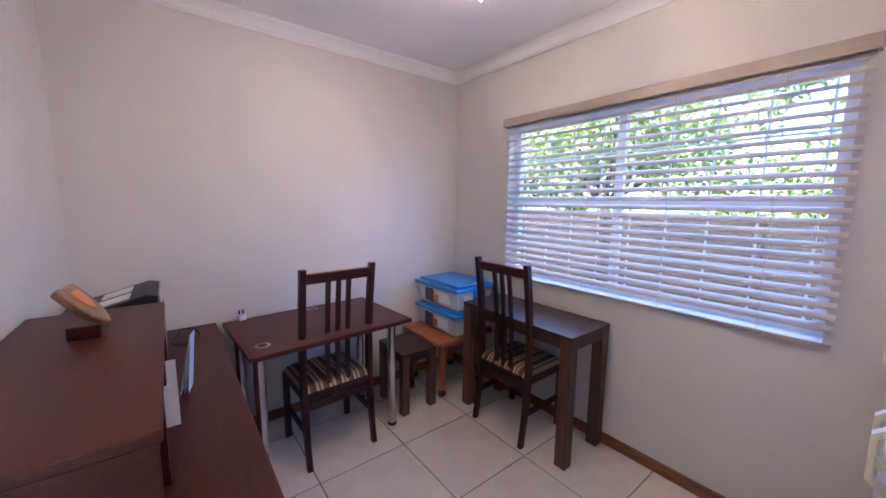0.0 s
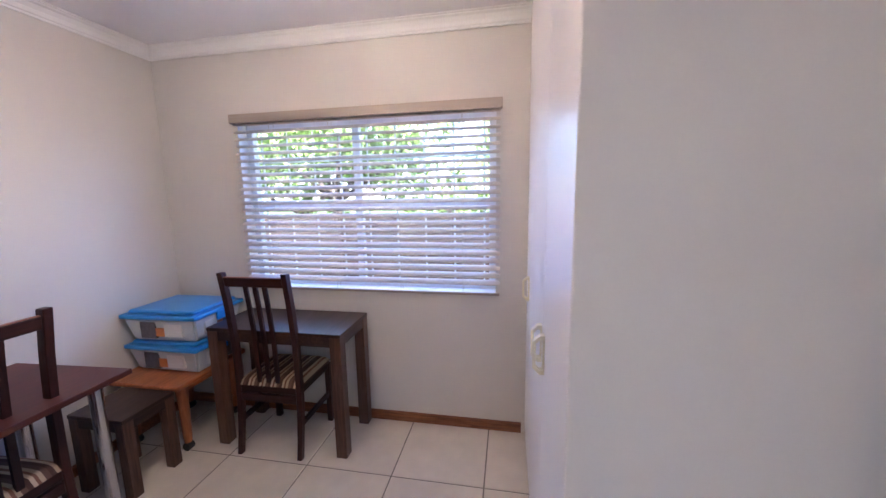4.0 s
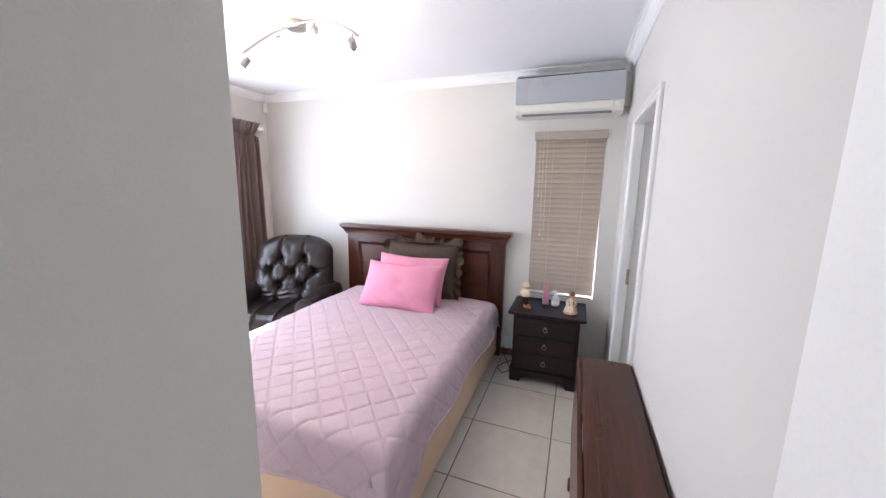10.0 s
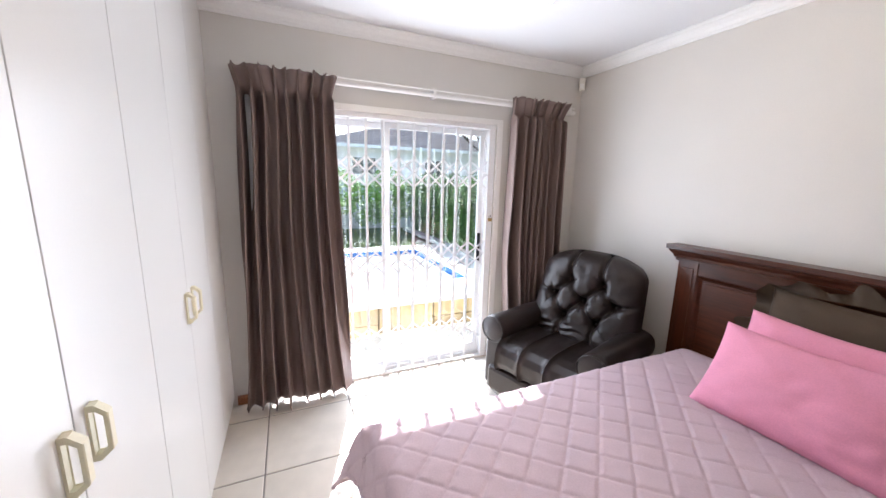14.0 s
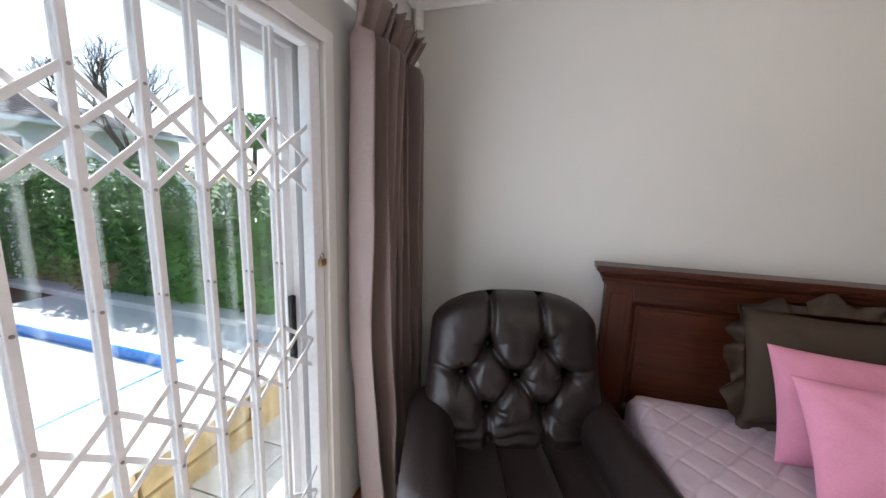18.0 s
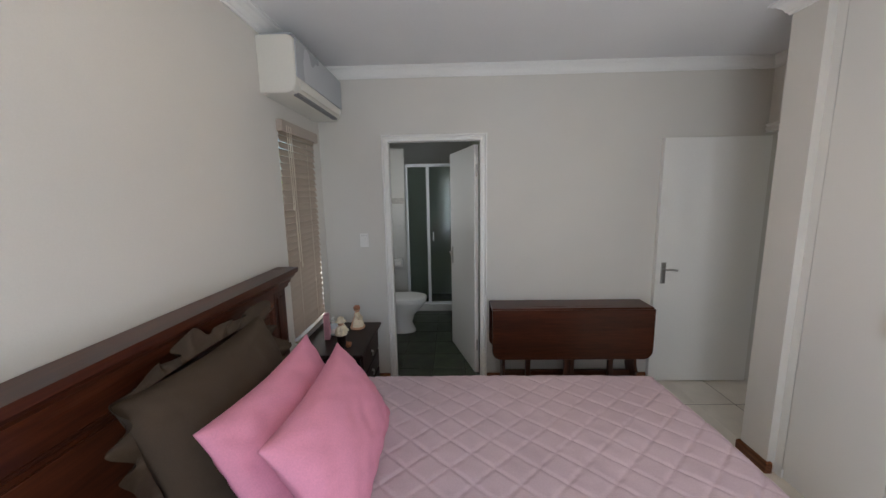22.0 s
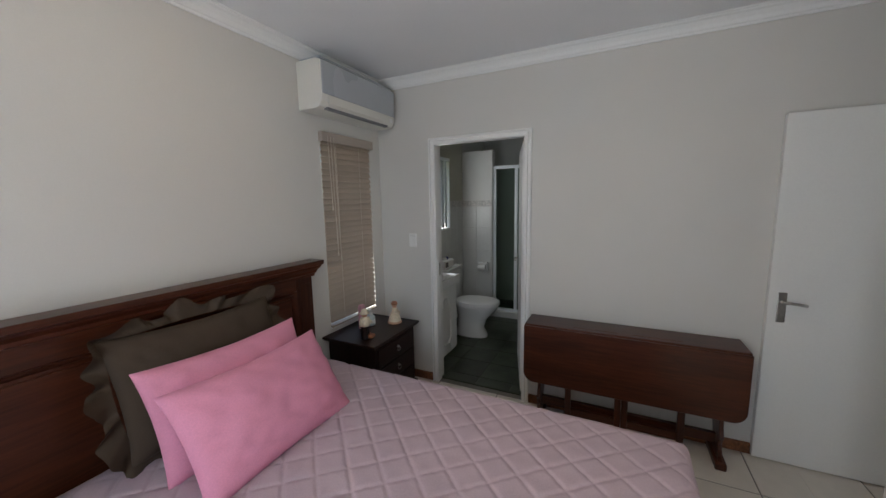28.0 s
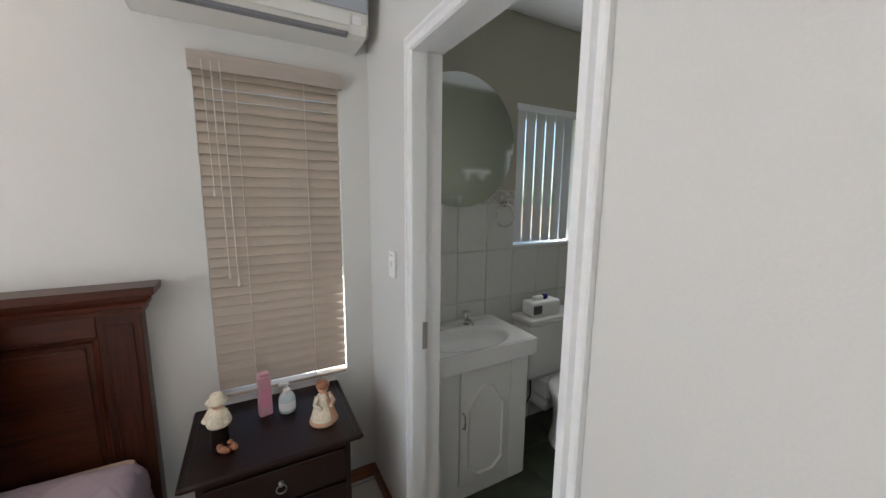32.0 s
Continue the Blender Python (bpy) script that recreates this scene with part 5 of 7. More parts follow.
BTN = [(-0.125, 0.86), (0.125, 0.86), (-0.235, 0.735), (0.0, 0.725), (0.235, 0.735), (-0.125, 0.585), (0.125, 0.585)]
PLEAT = [(BTN[0], (-0.115, 1.06)), (BTN[1], (0.115, 1.06)), (BTN[0], BTN[2]), (BTN[0], BTN[3]), (BTN[1], BTN[3]), (BTN[1], BTN[4]), (BTN[2], BTN[5]), (BTN[3], BTN[5]), (BTN[3], BTN[6]), (BTN[4], BTN[6]),
         (BTN[2], (-0.42, 0.78)), (BTN[4], (0.42, 0.78)), (BTN[5], (-0.135, 0.38)), (BTN[6], (0.135, 0.38)), (BTN[0], BTN[1])]


def back_front(u, v):
    a, c = 2 * u - 1, v
    z = 0.38 + 0.68 * c
    half = 0.405 - 0.045 * c
    top = max(0.0, (c - 0.80) / 0.20)
    x = 1.06 * a * half * (1 - 0.13 * top ** 2.2)
    zz = z + 0.025 * c - 0.060 * top * abs(a) ** 3 - 0.012 * abs(a) ** 4 - 0.022 * top * math.exp(-((abs(x) - 0.118) / 0.016) ** 2)
    edge = (max(0.0, 1 - abs(a) ** 5)) ** 0.5 * (max(0.0, 1 - max(0.0, (c - 0.75) / 0.25) ** 3)) ** 0.5
    puff = 0.135 * edge
    for bx, bz in BTN:
        puff -= 0.060 * math.exp(-((x - bx) ** 2 + (zz - bz) ** 2) / 0.0022)
        away, turn = math.hypot(x - bx, zz - bz), math.atan2(zz - bz, x - bx)
        puff -= 0.007 * max(0.0, math.cos(5 * turn + 9 * bx + 3 * noise.noise((bx, bz, 4.0)))) ** 6 * math.exp(-((away - 0.050) / 0.030) ** 2)
    for k, (p, q) in enumerate(PLEAT[:-1]):
        d = seg_d(x, zz, p, q)
        puff -= 0.030 * math.exp(-(d / 0.017) ** 2) * edge
    d = seg_d(x, zz, *PLEAT[-1])
    puff += 0.006 * noise.noise((x * 16, zz * 16, 1.0)) * edge
    puff += 0.0055 * math.sin(120 * zz + 26 * abs(x) + 5 * noise.noise((x * 6, zz * 6, 2.0))) * math.exp(-((zz - 0.50) / 0.055) ** 2) * (0.35 + 0.65 * min(1.0, abs(abs(x) - 0.135) * 9)) * edge
    lean = (zz - 0.38) * 0.26
    return Vector((x, 0.145 + lean - puff, zz))


part("backrest", sheet(130, 130, back_front), LEATHER, arm, "deep-buttoned leather backrest", smooth=True)


def back_rear(u, v):
    a, c = 2 * u - 1, v
    z = 0.38 + 0.68 * c
    half = 0.405 - 0.045 * c
    top = max(0.0, (c - 0.80) / 0.20)
    x = -1.06 * a * half * (1 - 0.13 * top ** 2.2)
    zz = z + 0.025 * c - 0.060 * top * abs(a) ** 3 - 0.012 * abs(a) ** 4
    edge = (max(0.0, 1 - abs(a) ** 6)) ** 0.5 * (max(0.0, 1 - max(0.0, (c - 0.8) / 0.2) ** 3)) ** 0.5
    return Vector((x, 0.145 + (zz - 0.38) * 0.26 + 0.085 * edge, zz))


part("back_cover", sheet(24, 24, back_rear), LEATHER, arm, smooth=True)


def roll_cushion(x0, x1, prof, seed):
    """A cushion that runs over an edge: profile of (y, z) along it, puffed between its seams."""
    n = len(prof) - 1

    def f(u, v):
        a = 2 * u - 1
        k = min(n - 1, int(v * n))
        w = v * n - k
        y, z = prof[k][0] * (1 - w) + prof[k + 1][0] * w, prof[k][1] * (1 - w) + prof[k + 1][1] * w
        dy, dz = prof[k + 1][0] - prof[k][0], prof[k + 1][1] - prof[k][1]
        l = math.hypot(dy, dz) or 1
        e = (1 - abs(a) ** 4) ** 0.5
        b_ = 0.028 * e - 0.028 + 0.003 * noise.noise((u * 5, v * 8, seed))
        return Vector((x0 + u * (x1 - x0), y - dz / l * -b_ * -1, z + dy / l * b_))
    return sheet(18, 60, f)


seat_prof = [(0.17, 0.44), (0.05, 0.455), (-0.15, 0.462), (-0.30, 0.458), (-0.37, 0.445), (-0.415, 0.415), (-0.435, 0.37), (-0.435, 0.30), (-0.42, 0.255), (-0.39, 0.24)]
smooth_prof = []
for k in range(len(seat_prof) - 1):
    for w in (0.0, 0.5):
        smooth_prof.append((seat_prof[k][0] * (1 - w) + seat_prof[k + 1][0] * w, seat_prof[k][1] * (1 - w) + seat_prof[k + 1][1] * w))
smooth_prof.append(seat_prof[-1])
for k, (x0, x1) in enumerate(((-0.30, -0.10), (-0.10, 0.10), (0.10, 0.30))):
    part("seat_cushion", roll_cushion(x0 + 0.001, x1 - 0.001, smooth_prof, k * 3.0), LEATHER, arm, "padded leather seat channel", smooth=True)
part("seat_frame", boxes((-0.295, 0.295, -0.385, 0.16, 0.20, 0.425), bevel=0.02), LEATHER, arm)
b = boxes((-0.405, 0.405, -0.425, -0.36, 0.045, 0.235), bevel=0.028, )
part("footrest", b, LEATHER, arm, "padded leather footrest panel", smooth=False)
for s in (-1, 1):
    def arm_f(u, v, s=s):
        # round roll along y
        a = u * 2 * math.pi
        y = -0.40 + v * 0.66
        endf = (1 - max(0.0, (0.06 - v) / 0.06) ** 2 * 0.10)
        r = 0.098 * endf * (1 + 0.05 * noise.noise((math.cos(a) * 2, v * 4, s)))
        return Vector((s * 0.385 + 1.08 * r * math.cos(a), y, 0.515 + r * math.sin(a) * (1.0 if math.sin(a) > 0 else 1.15)))
    ar = part("armrest", sheet(28, 26, arm_f, closed_u=True), LEATHER, arm, "rolled leather armrest", smooth=True)
    b = boxes((s * 0.385 - 0.075, s * 0.385 + 0.075, -0.385, 0.26, 0.06, 0.48), bevel=0.02)
    part("arm_side", b, LEATHER, ar)
    b = bmesh.new()
    ball(b, (s * 0.385, -0.398, 0.515), 0.092, 1.05, 0.16, 1.02, 24)
    part("arm_front", b, LEATHER, ar, "round stitched front of the armrest", smooth=True)
    b = bmesh.new()
    pts = [(s * 0.385 + 0.098 * math.cos(a), -0.402, 0.513 + 0.094 * math.sin(a)) for a in np.linspace(0, 2 * math.pi, 29)]
    tube(b, pts, 0.005, 6)
    part("piping", b, LEATHER, ar, smooth=True)
for bx, bz in BTN:
    lean = (bz - 0.38) * 0.26
    part("button", ball(bmesh.new(), (bx * 1.06, 0.145 + lean - 0.060, bz), 0.010, 1, 0.5, 1, 10), LEATHER, arm, smooth=True)



# spotlight bars on the ceilings
def spot_bar(name, base, ends, bow, zmid, zend, heads, label, lit_power, mat=STEEL):
    """A bowed bar under a round ceiling plate; heads: (share along, yaw, pitch)."""
    bx, by = base
    sp = thing(name, bx, by, C, label, "ceiling light")
    part("ceiling_plate", turned(bmesh.new(), (0, 0, -0.045), [(0.048, 0), (0.055, 0.004), (0.057, 0.012), (0.057, 0.045)], 24), mat, sp, "round satin nickel ceiling plate", smooth=False)
    (ax, ay), (cx, cy) = ends

    def on(t):
        k = 1 - (2 * t - 1) ** 2
        return Vector((ax + (cx - ax) * t - bx + bow[0] * k, ay + (cy - ay) * t - by + bow[1] * k, zend + (zmid - zend) * k - C))
    b_ = bmesh.new()
    pts = [on(t) for t in np.linspace(0, 1, 19)]
    tube(b_, pts, 0.0075, 8)
    part("bar", b_, mat, sp, "bowed satin nickel bar", smooth=True)
    mid = min(pts, key=lambda p: p.x ** 2 + p.y ** 2)
    part("stem", rod(bmesh.new(), mid, (mid.x * 0.3, mid.y * 0.3, -0.040), 0.007, 0.007, 8), mat, sp)
    for t, yaw, pitch in heads:
        p = on(t)
        hd = new("spot_head")
        hd.parent = sp
        hd.matrix_basis = Matrix.Translation(p)
        bm_ = bmesh.new()
        rod(bm_, (0, 0, 0.004), (0, 0, -0.050), 0.006, 0.006, 8)
        ball(bm_, (0, 0, -0.052), 0.012, seg=10)
        d = Vector((math.cos(radians(yaw)) * math.cos(radians(pitch)), math.sin(radians(yaw)) * math.cos(radians(pitch)), -math.sin(radians(pitch))))
        o = Vector((0, 0, -0.062))
        rod(bm_, o - d * 0.036, o - d * 0.028, 0.015, 0.0205, 20)
        rod(bm_, o - d * 0.028, o + d * 0.030, 0.0205, 0.0215, 20)
        rod(bm_, o + d * 0.030, o + d * 0.034, 0.0230, 0.0230, 20)
        me_ = mesh_of("spot_shell", bm_, mat)
        sh = new("spot_shell", me_)
        sh.parent = hd
        bm_ = bmesh.new()
        rod(bm_, o + d * 0.035, o + d * 0.058, 0.016, 0.026, 20)
        rod(bm_, o + d * 0.058, o + d * 0.064, 0.026, 0.0255, 20)
        bu = new("bulb", mesh_of("bulb", bm_, BULB if lit_power > 0 else WHITE_P))
        bu.parent = hd
        tail = [o - d * 0.034, o - d * 0.050 + Vector((0, 0, 0.012)), o - d * 0.052 + Vector((0, 0, 0.030)), Vector((0, 0, -0.040)) - d * 0.012]
        cable = new("cable", mesh_of("cable", tube(bmesh.new(), tail, 0.0022, 6), LEAD_W))
        cable.parent = hd
        tagged(bu, "lit halogen bulb" if lit_power > 0 else "halogen bulb")
        if lit_power > 0:
            la = new("spot_lamp", bpy.data.lights.new("spot_lamp", "SPOT"))
            la.data.energy, la.data.color, la.data.spot_size, la.data.spot_blend, la.data.shadow_soft_size = lit_power, (1.0, 0.72, 0.42), radians(110), 0.8, 0.025
            la.matrix_world = look(Vector((bx, by, C)) + p + o + d * 0.074, Vector((bx, by, C)) + p + o + d * 1.0)
    return sp


spot_bar("ceiling_light", (-2.433, 2.74), ((-2.844, 2.658), (-1.905, 2.610)), (0.0, 0.07), 2.565, 2.40, ((0.05, 215, 50), (0.33, 320, 35), (0.62, 285, 62), (0.95, 115, 18)), "bowed nickel bar with four halogen spots on the bedroom ceiling", BED_LAMP)


# small fittings on the walls
def switch_plate(x, y, z, m_rz, label, w=0.072, h=0.115, rocker=True):
    sw = thing("light_switch", x, y, z, label, "light switch", rz=m_rz)
    b_ = boxes((-w / 2, w / 2, -0.010, 0.0, -h / 2, h / 2), bevel=0.003)
    part("plate", b_, WHITE_P, sw)
    part("rocker", boxes((-0.009, 0.009, -0.016, -0.010, -0.013, 0.013), bevel=0.002), WHITE_P, sw, "small white rocker")
    part("seam", boxes((-w / 2 + 0.012, w / 2 - 0.012, -0.0108, -0.0095, h / 2 - 0.020, h / 2 - 0.0185)), GREY_P, sw, "thin line on the plate")
    return sw


switch_plate(-1.255, 0.802, 1.199, 90, "white light switch on the passage wall", 0.084, 0.135)
switch_plate(-0.40, 3.785, 1.252, -90, "white light switch beside the bathroom door")

panel = thing("alarm_keypad", -1.255, 0.718, 1.664, "white alarm keypad with a printed blue-and-yellow card", "alarm keypad", rz=90)
part("keypad_body", boxes((-0.062, -0.010, -0.026, 0.0, -0.058, 0.052), bevel=0.005), WHITE_P, panel)
part("card", boxes((-0.010, 0.064, -0.022, 0.0, -0.058, 0.052), bevel=0.003), PAPER, panel, "white printed card")
part("card_header", boxes((-0.002, 0.056, -0.0235, -0.0215, 0.028, 0.045)), NAVY, panel, "navy printed heading")
part("card_logo", boxes((0.016, 0.038, -0.0235, -0.0215, -0.036, -0.020)), YELLOW, panel, "yellow printed mark")
b = bmesh.new()
for k, (z, w) in enumerate(((0.024, 0.044), (0.017, 0.036), (0.007, 0.040), (0.000, 0.036), (-0.007, 0.042), (-0.040, 0.040), (-0.046, 0.030))):
    box(b, 0.027 - w / 2, 0.027 + w / 2, -0.0232, -0.0215, z - 0.004, z - 0.0005)
part("card_print", b, INK, panel, "blue-grey printed lines")
for k in range(7):
    part("key_label", boxes((-0.048, -0.024, -0.0268, -0.0255, -0.046 + k * 0.012, -0.0435 + k * 0.012)), AC_FRONT, panel, "grey printed key label")
txt = bpy.data.curves.new("heading_text", "FONT")
txt.body, txt.size, txt.align_x, txt.align_y, txt.extrude = "Cape Town", 0.0118, "CENTER", "CENTER", 0.0002
tob = new("heading_text", txt)
tob.parent = panel
tob.matrix_basis = pose(0.027, -0.0242, 0.0365, 90, 0, 0)
txt.materials.append(PAPER)
sens = thing("alarm_sensor", -4.12, 4.085, 2.46, "small cream alarm sensor in the corner under the ceiling", "alarm sensor", rz=45)
b = boxes((-0.024, 0.024, -0.035, 0.0, -0.06, 0.045), bevel=0.006)
part("housing", b, AC_BODY, sens)
part("lens", boxes((-0.017, 0.017, -0.038, -0.0345, -0.045, -0.005), bevel=0.002), WHITE_P, sens, "white lens")
b = bmesh.new()
pts = [(-1.30, 4.085, 0.09), (-1.27, 4.03, 0.012), (-1.22, 3.93, 0.008), (-1.18, 3.80, 0.008), (-1.23, 3.72, 0.008), (-1.30, 3.80, 0.008), (-1.26, 3.90, 0.008), (-1.20, 3.98, 0.010)]
tube(b, pts, 0.004, 6)
solid("power_cable", b, LEAD, "black power cable coiled on the floor beside the bed", "cable", smooth=True)
solid("wall_socket", boxes((-1.32, -1.245, 4.095, 4.109, 0.07, 0.19), bevel=0.003), WHITE_P, "white wall socket low beside the nightstand", "socket")


# ---- study ----
blind("window_blind", pose(2.325, 1.185, 2.118, 0, 0, -90), 1.78, 1.185, 0.0475, 0.050, 30, SLAT_B, VALANCE, "half-open beige venetian blind with a taupe valance over the study window", (), (-0.62, -0.2, 0.25, 0.66), 1.0, 0.055)
window("window_2", -0.87, 0.87, 0.94, 2.07, pose(2.41, 1.19, 0, 0, 0, -90), (-0.06,), ((1.52, -0.825, -0.084), (1.52, -0.036, 0.825)))
b = bmesh.new()
for k in range(9):
    y = 0.40 + k * 0.20
    rod(b, (2.485, y, 0.95), (2.485, y, 2.06), 0.006, 0.006, 6)
for z in (1.20, 1.52, 1.82):
    rod(b, (2.485, 0.33, z), (2.485, 2.05, z), 0.006, 0.006, 6)
solid("burglar_bars", b, GRILLE, "thin white burglar bars outside the study window", "burglar bars")

cup = thing("built_in_cupboard", 1.56, 0.13, 0.0, "white melamine built-in cupboard from floor to ceiling", "cupboard")


def at_cup(bm):
    bm.transform(Matrix.Translation((-1.56, -0.13, 0)))
    return bm


part("side_panel", at_cup(boxes((0.79, 0.822, -0.499, 0.130, 0.0, C - 0.001), bevel=0.004)), MELAMINE, cup, "white side panel")
part("carcass", at_cup(boxes((0.823, 2.329, -0.499, 0.104, 0.0, C - 0.002))), GREY_P, cup, "cupboard interior carcass")
part("plinth", at_cup(boxes((0.823, 2.329, 0.105, 0.115, 0.0, 0.055))), MELAMINE, cup)
part("filler_strip", at_cup(boxes((2.205, 2.329, 0.106, 0.126, 0.056, C - 0.002))), MELAMINE, cup, "white filler strip")
for x0, x1, hx in ((0.824, 1.283, 1.238), (1.286, 1.742, 1.332), (1.745, 2.202, 2.064)):
    dr = part("cupboard_door", at_cup(boxes((x0, x1, 0.108, 0.128, 0.060, C - 0.03), bevel=0.0015)), MELAMINE, cup, "tall plain white melamine door")
    d_handle(dr, hx, 0.128, 1.05, Matrix.Translation((-1.56, -0.13, 0)))

# long credenza with a hutch along the west wall
CR_Z = 0.755
cred = thing("credenza", 0.10, 1.75, 0.0, "long reddish cherry laminate credenza along the study wall", "credenza")


def at_cr(bm):
    bm.transform(Matrix.Translation((-0.10, -1.75, 0)))
    return bm


part("worktop", at_cr(boxes((-0.165, 0.425, 0.833, 2.685, CR_Z - 0.026, CR_Z), bevel=0.004)), CHERRY, cred, "cherry laminate worktop")
part("end_panel", at_cr(boxes((-0.160, 0.409, 0.850, 0.874, 0.0, CR_Z - 0.027), bevel=0.002)), CHERRY, cred)
part("end_panel", at_cr(boxes((-0.160, 0.409, 2.650, 2.674, 0.0, CR_Z - 0.027), bevel=0.002)), CHERRY, cred)
part("back_panel", at_cr(boxes((-0.160, -0.142, 0.875, 2.649, 0.06, CR_Z - 0.027))), CHERRY, cred)
part("plinth", at_cr(boxes((-0.140, 0.36, 0.875, 2.649, 0.0, 0.06))), CHERRY, cred)
for k in range(4):
    y0 = 0.877 + k * 0.443
    d_ = part("cabinet_door", at_cr(boxes((0.385, 0.405, y0, y0 + 0.438, 0.065, CR_Z - 0.030), bevel=0.002)), CHERRY, cred)
    part("knob", at_cr(ball(bmesh.new(), (0.415, y0 + (0.39 if k % 2 == 0 else 0.05), 0.60), 0.012, seg=12)), STEEL, d_)
hut = thing("hutch", 0.02, 1.44, CR_Z, "low cherry laminate pigeonhole hutch standing on the credenza", "hutch")


def at_hut(bm):
    bm.transform(Matrix.Translation((-0.02, -1.44, -CR_Z)))
    return bm


HZ = 1.098
part("top", at_hut(boxes((-0.165, 0.205, 0.938, 1.945, HZ - 0.024, HZ), bevel=0.003)), CHERRY, hut, "cherry laminate top")
for y in (0.940, 1.28, 1.60, 1.921):
    part("upright", at_hut(boxes((-0.150, 0.198, y, y + 0.022, CR_Z, HZ - 0.0245), bevel=0.002)), CHERRY, hut)
part("back", at_hut(boxes((-0.164, -0.151, 0.940, 1.943, CR_Z, HZ - 0.0245))), CHERRY, hut)
for y0, y1 in ((0.963, 1.279), (1.303, 1.599)):
    part("shelf", at_hut(boxes((-0.150, 0.185, y0, y1, CR_Z + 0.15, CR_Z + 0.165))), CHERRY, hut)


# papers and small things on the credenza
def leaning_papers(name, x, y, z, mats, label, h=0.19, w=0.14, lean=8, rz=0.0):
    p = thing(name, x, y, z, label, "papers", rz=rz)
    for k, mt in enumerate(mats):
        bm = boxes((-w / 2, w / 2, -0.002, 0.002, 0.0, h - 0.012 * k))
        bm.transform(pose(0, 0.012 * k, 0, lean + 3 * k, 0, 0) @ pose(0, 0, 0, 0, 0, 0))
        part("sheet", bm, mt, p)
    return p


leaning_papers("paper_stack", 0.165, 1.585, CR_Z, (PAPER, PAPER_B, PAPER, PAPER_Y), "white and yellow papers standing in the hutch", 0.22, 0.12, -7)
leaning_papers("folder_stack", 0.262, 1.84, CR_Z, (PAPER_B, PAPER_B, PAPER), "pale blue folders standing against the hutch", 0.23, 0.085, 5, 78)
b = bmesh.new()
bmesh.ops.create_icosphere(b, subdivisions=3, radius=0.05)
for v in b.verts:
    v.co *= 1 + 0.5 * noise.noise(v.co * 22)
    v.co.z = max(v.co.z * 0.8, -0.030)
b.transform(pose(0.175, 1.07, CR_Z + 0.030))
solid("plastic_bag", b, WHITE_P, "crumpled white plastic bag in the hutch", "bag")
b = bmesh.new()
pts = [(0.27 + 0.055 * math.cos(a) * (1 + 0.25 * math.sin(2 * a)), 2.46 + 0.085 * math.sin(a), CR_Z + 0.006 + 0.03 * max(0, math.sin(a))) for a in np.linspace(0.2, 5.6, 22)]
tube(b, pts, 0.005, 6)
solid("charger_cable", b, LEAD, "black cable loop lying on the credenza", "cable", smooth=True)

prt = thing("printer", 0.02, 2.32, CR_Z, "dark grey office printer on the credenza", "printer")
part("body", boxes((-0.17, 0.17, -0.20, 0.20, 0.0, 0.24), bevel=0.012), GREY_P, prt)
b = slab(bmesh.new(), [(0.16, 0.0), (0.16, 0.085), (0.12, 0.095), (-0.10, 0.035), (-0.16, 0.030), (-0.16, 0.0)], 0.36, Matrix(((1, 0, 0, 0), (0, 0, -1, 0.18), (0, 1, 0, 0.241), (0, 0, 0, 1))), bevel=0.004)
part("lid", b, BLACK, prt, "sloping black printer lid")
part("paper_slot", boxes((-0.12, 0.12, -0.203, -0.199, 0.10, 0.14)), BLACK, prt)
for y in (-0.10, 0.06):
    b = boxes((-0.055, 0.055, -0.055, 0.055, 0.0, 0.004), bevel=0.001)
    b.transform(pose(0.010, y, 0.3085, 0, -15.3, 0))
    part("panel", b, PAPER, prt, "pale label strip")
part("end_cover", boxes((0.1605, 0.168, -0.178, 0.178, 0.05, 0.326), bevel=0.003), AC_FRONT, prt, "blue-grey end cover")

shield = thing("wooden_shield_plaque", 0.045, 1.62, HZ, "carved wooden shield plaque with a copper emblem on a stand", "plaque", rz=84)
out = [(-0.075, 0.19), (-0.045, 0.196), (0.0, 0.186), (0.045, 0.196), (0.075, 0.19), (0.078, 0.11), (0.062, 0.055), (0.03, 0.018), (0.0, 0.0), (-0.03, 0.018), (-0.062, 0.055), (-0.078, 0.11)]
out = [(u * 0.82, v * 0.78) for u, v in out]
m = pose(0, -0.03, 0.030, 52, 0, 0)
part("shield", slab(bmesh.new(), out, 0.022, m @ pose(0, 0, -0.011), bevel=0.004), SHIELD_W, shield)
part("emblem", slab(bmesh.new(), [(u * 0.45, 0.06 + v * 0.45) for u, v in out], 0.004, m @ pose(0, 0, 0.0115)), COPPER, shield, "copper-coloured shield emblem")
part("stand", boxes((-0.040, 0.040, -0.02, 0.055, 0.0, 0.040), bevel=0.004), MAHOG, shield, "dark wooden stand")

# desk on steel legs
DK_Z = 0.765
desk = thing("desk", 0.94, 2.33, 0.0, "dark cherry laminate desk on round chrome legs", "desk", rz=3.5)
part("top", boxes((-0.468, 0.468, -0.335, 0.322, DK_Z - 0.026, DK_Z), bevel=0.003), CHERRY_X, desk, "cherry laminate desktop")
for x in (-0.40, 0.40):
    for y in (-0.20, 0.24):
        lg = part("leg", rod(bmesh.new(), (x, y, 0.02), (x, y, DK_Z - 0.027), 0.028, 0.028, 18), CHROME, desk, "round chrome leg", smooth=False)
        part("foot", rod(bmesh.new(), (x, y, 0.0), (x, y, 0.020), 0.032, 0.030, 18), BLACK, lg, "black plastic foot")
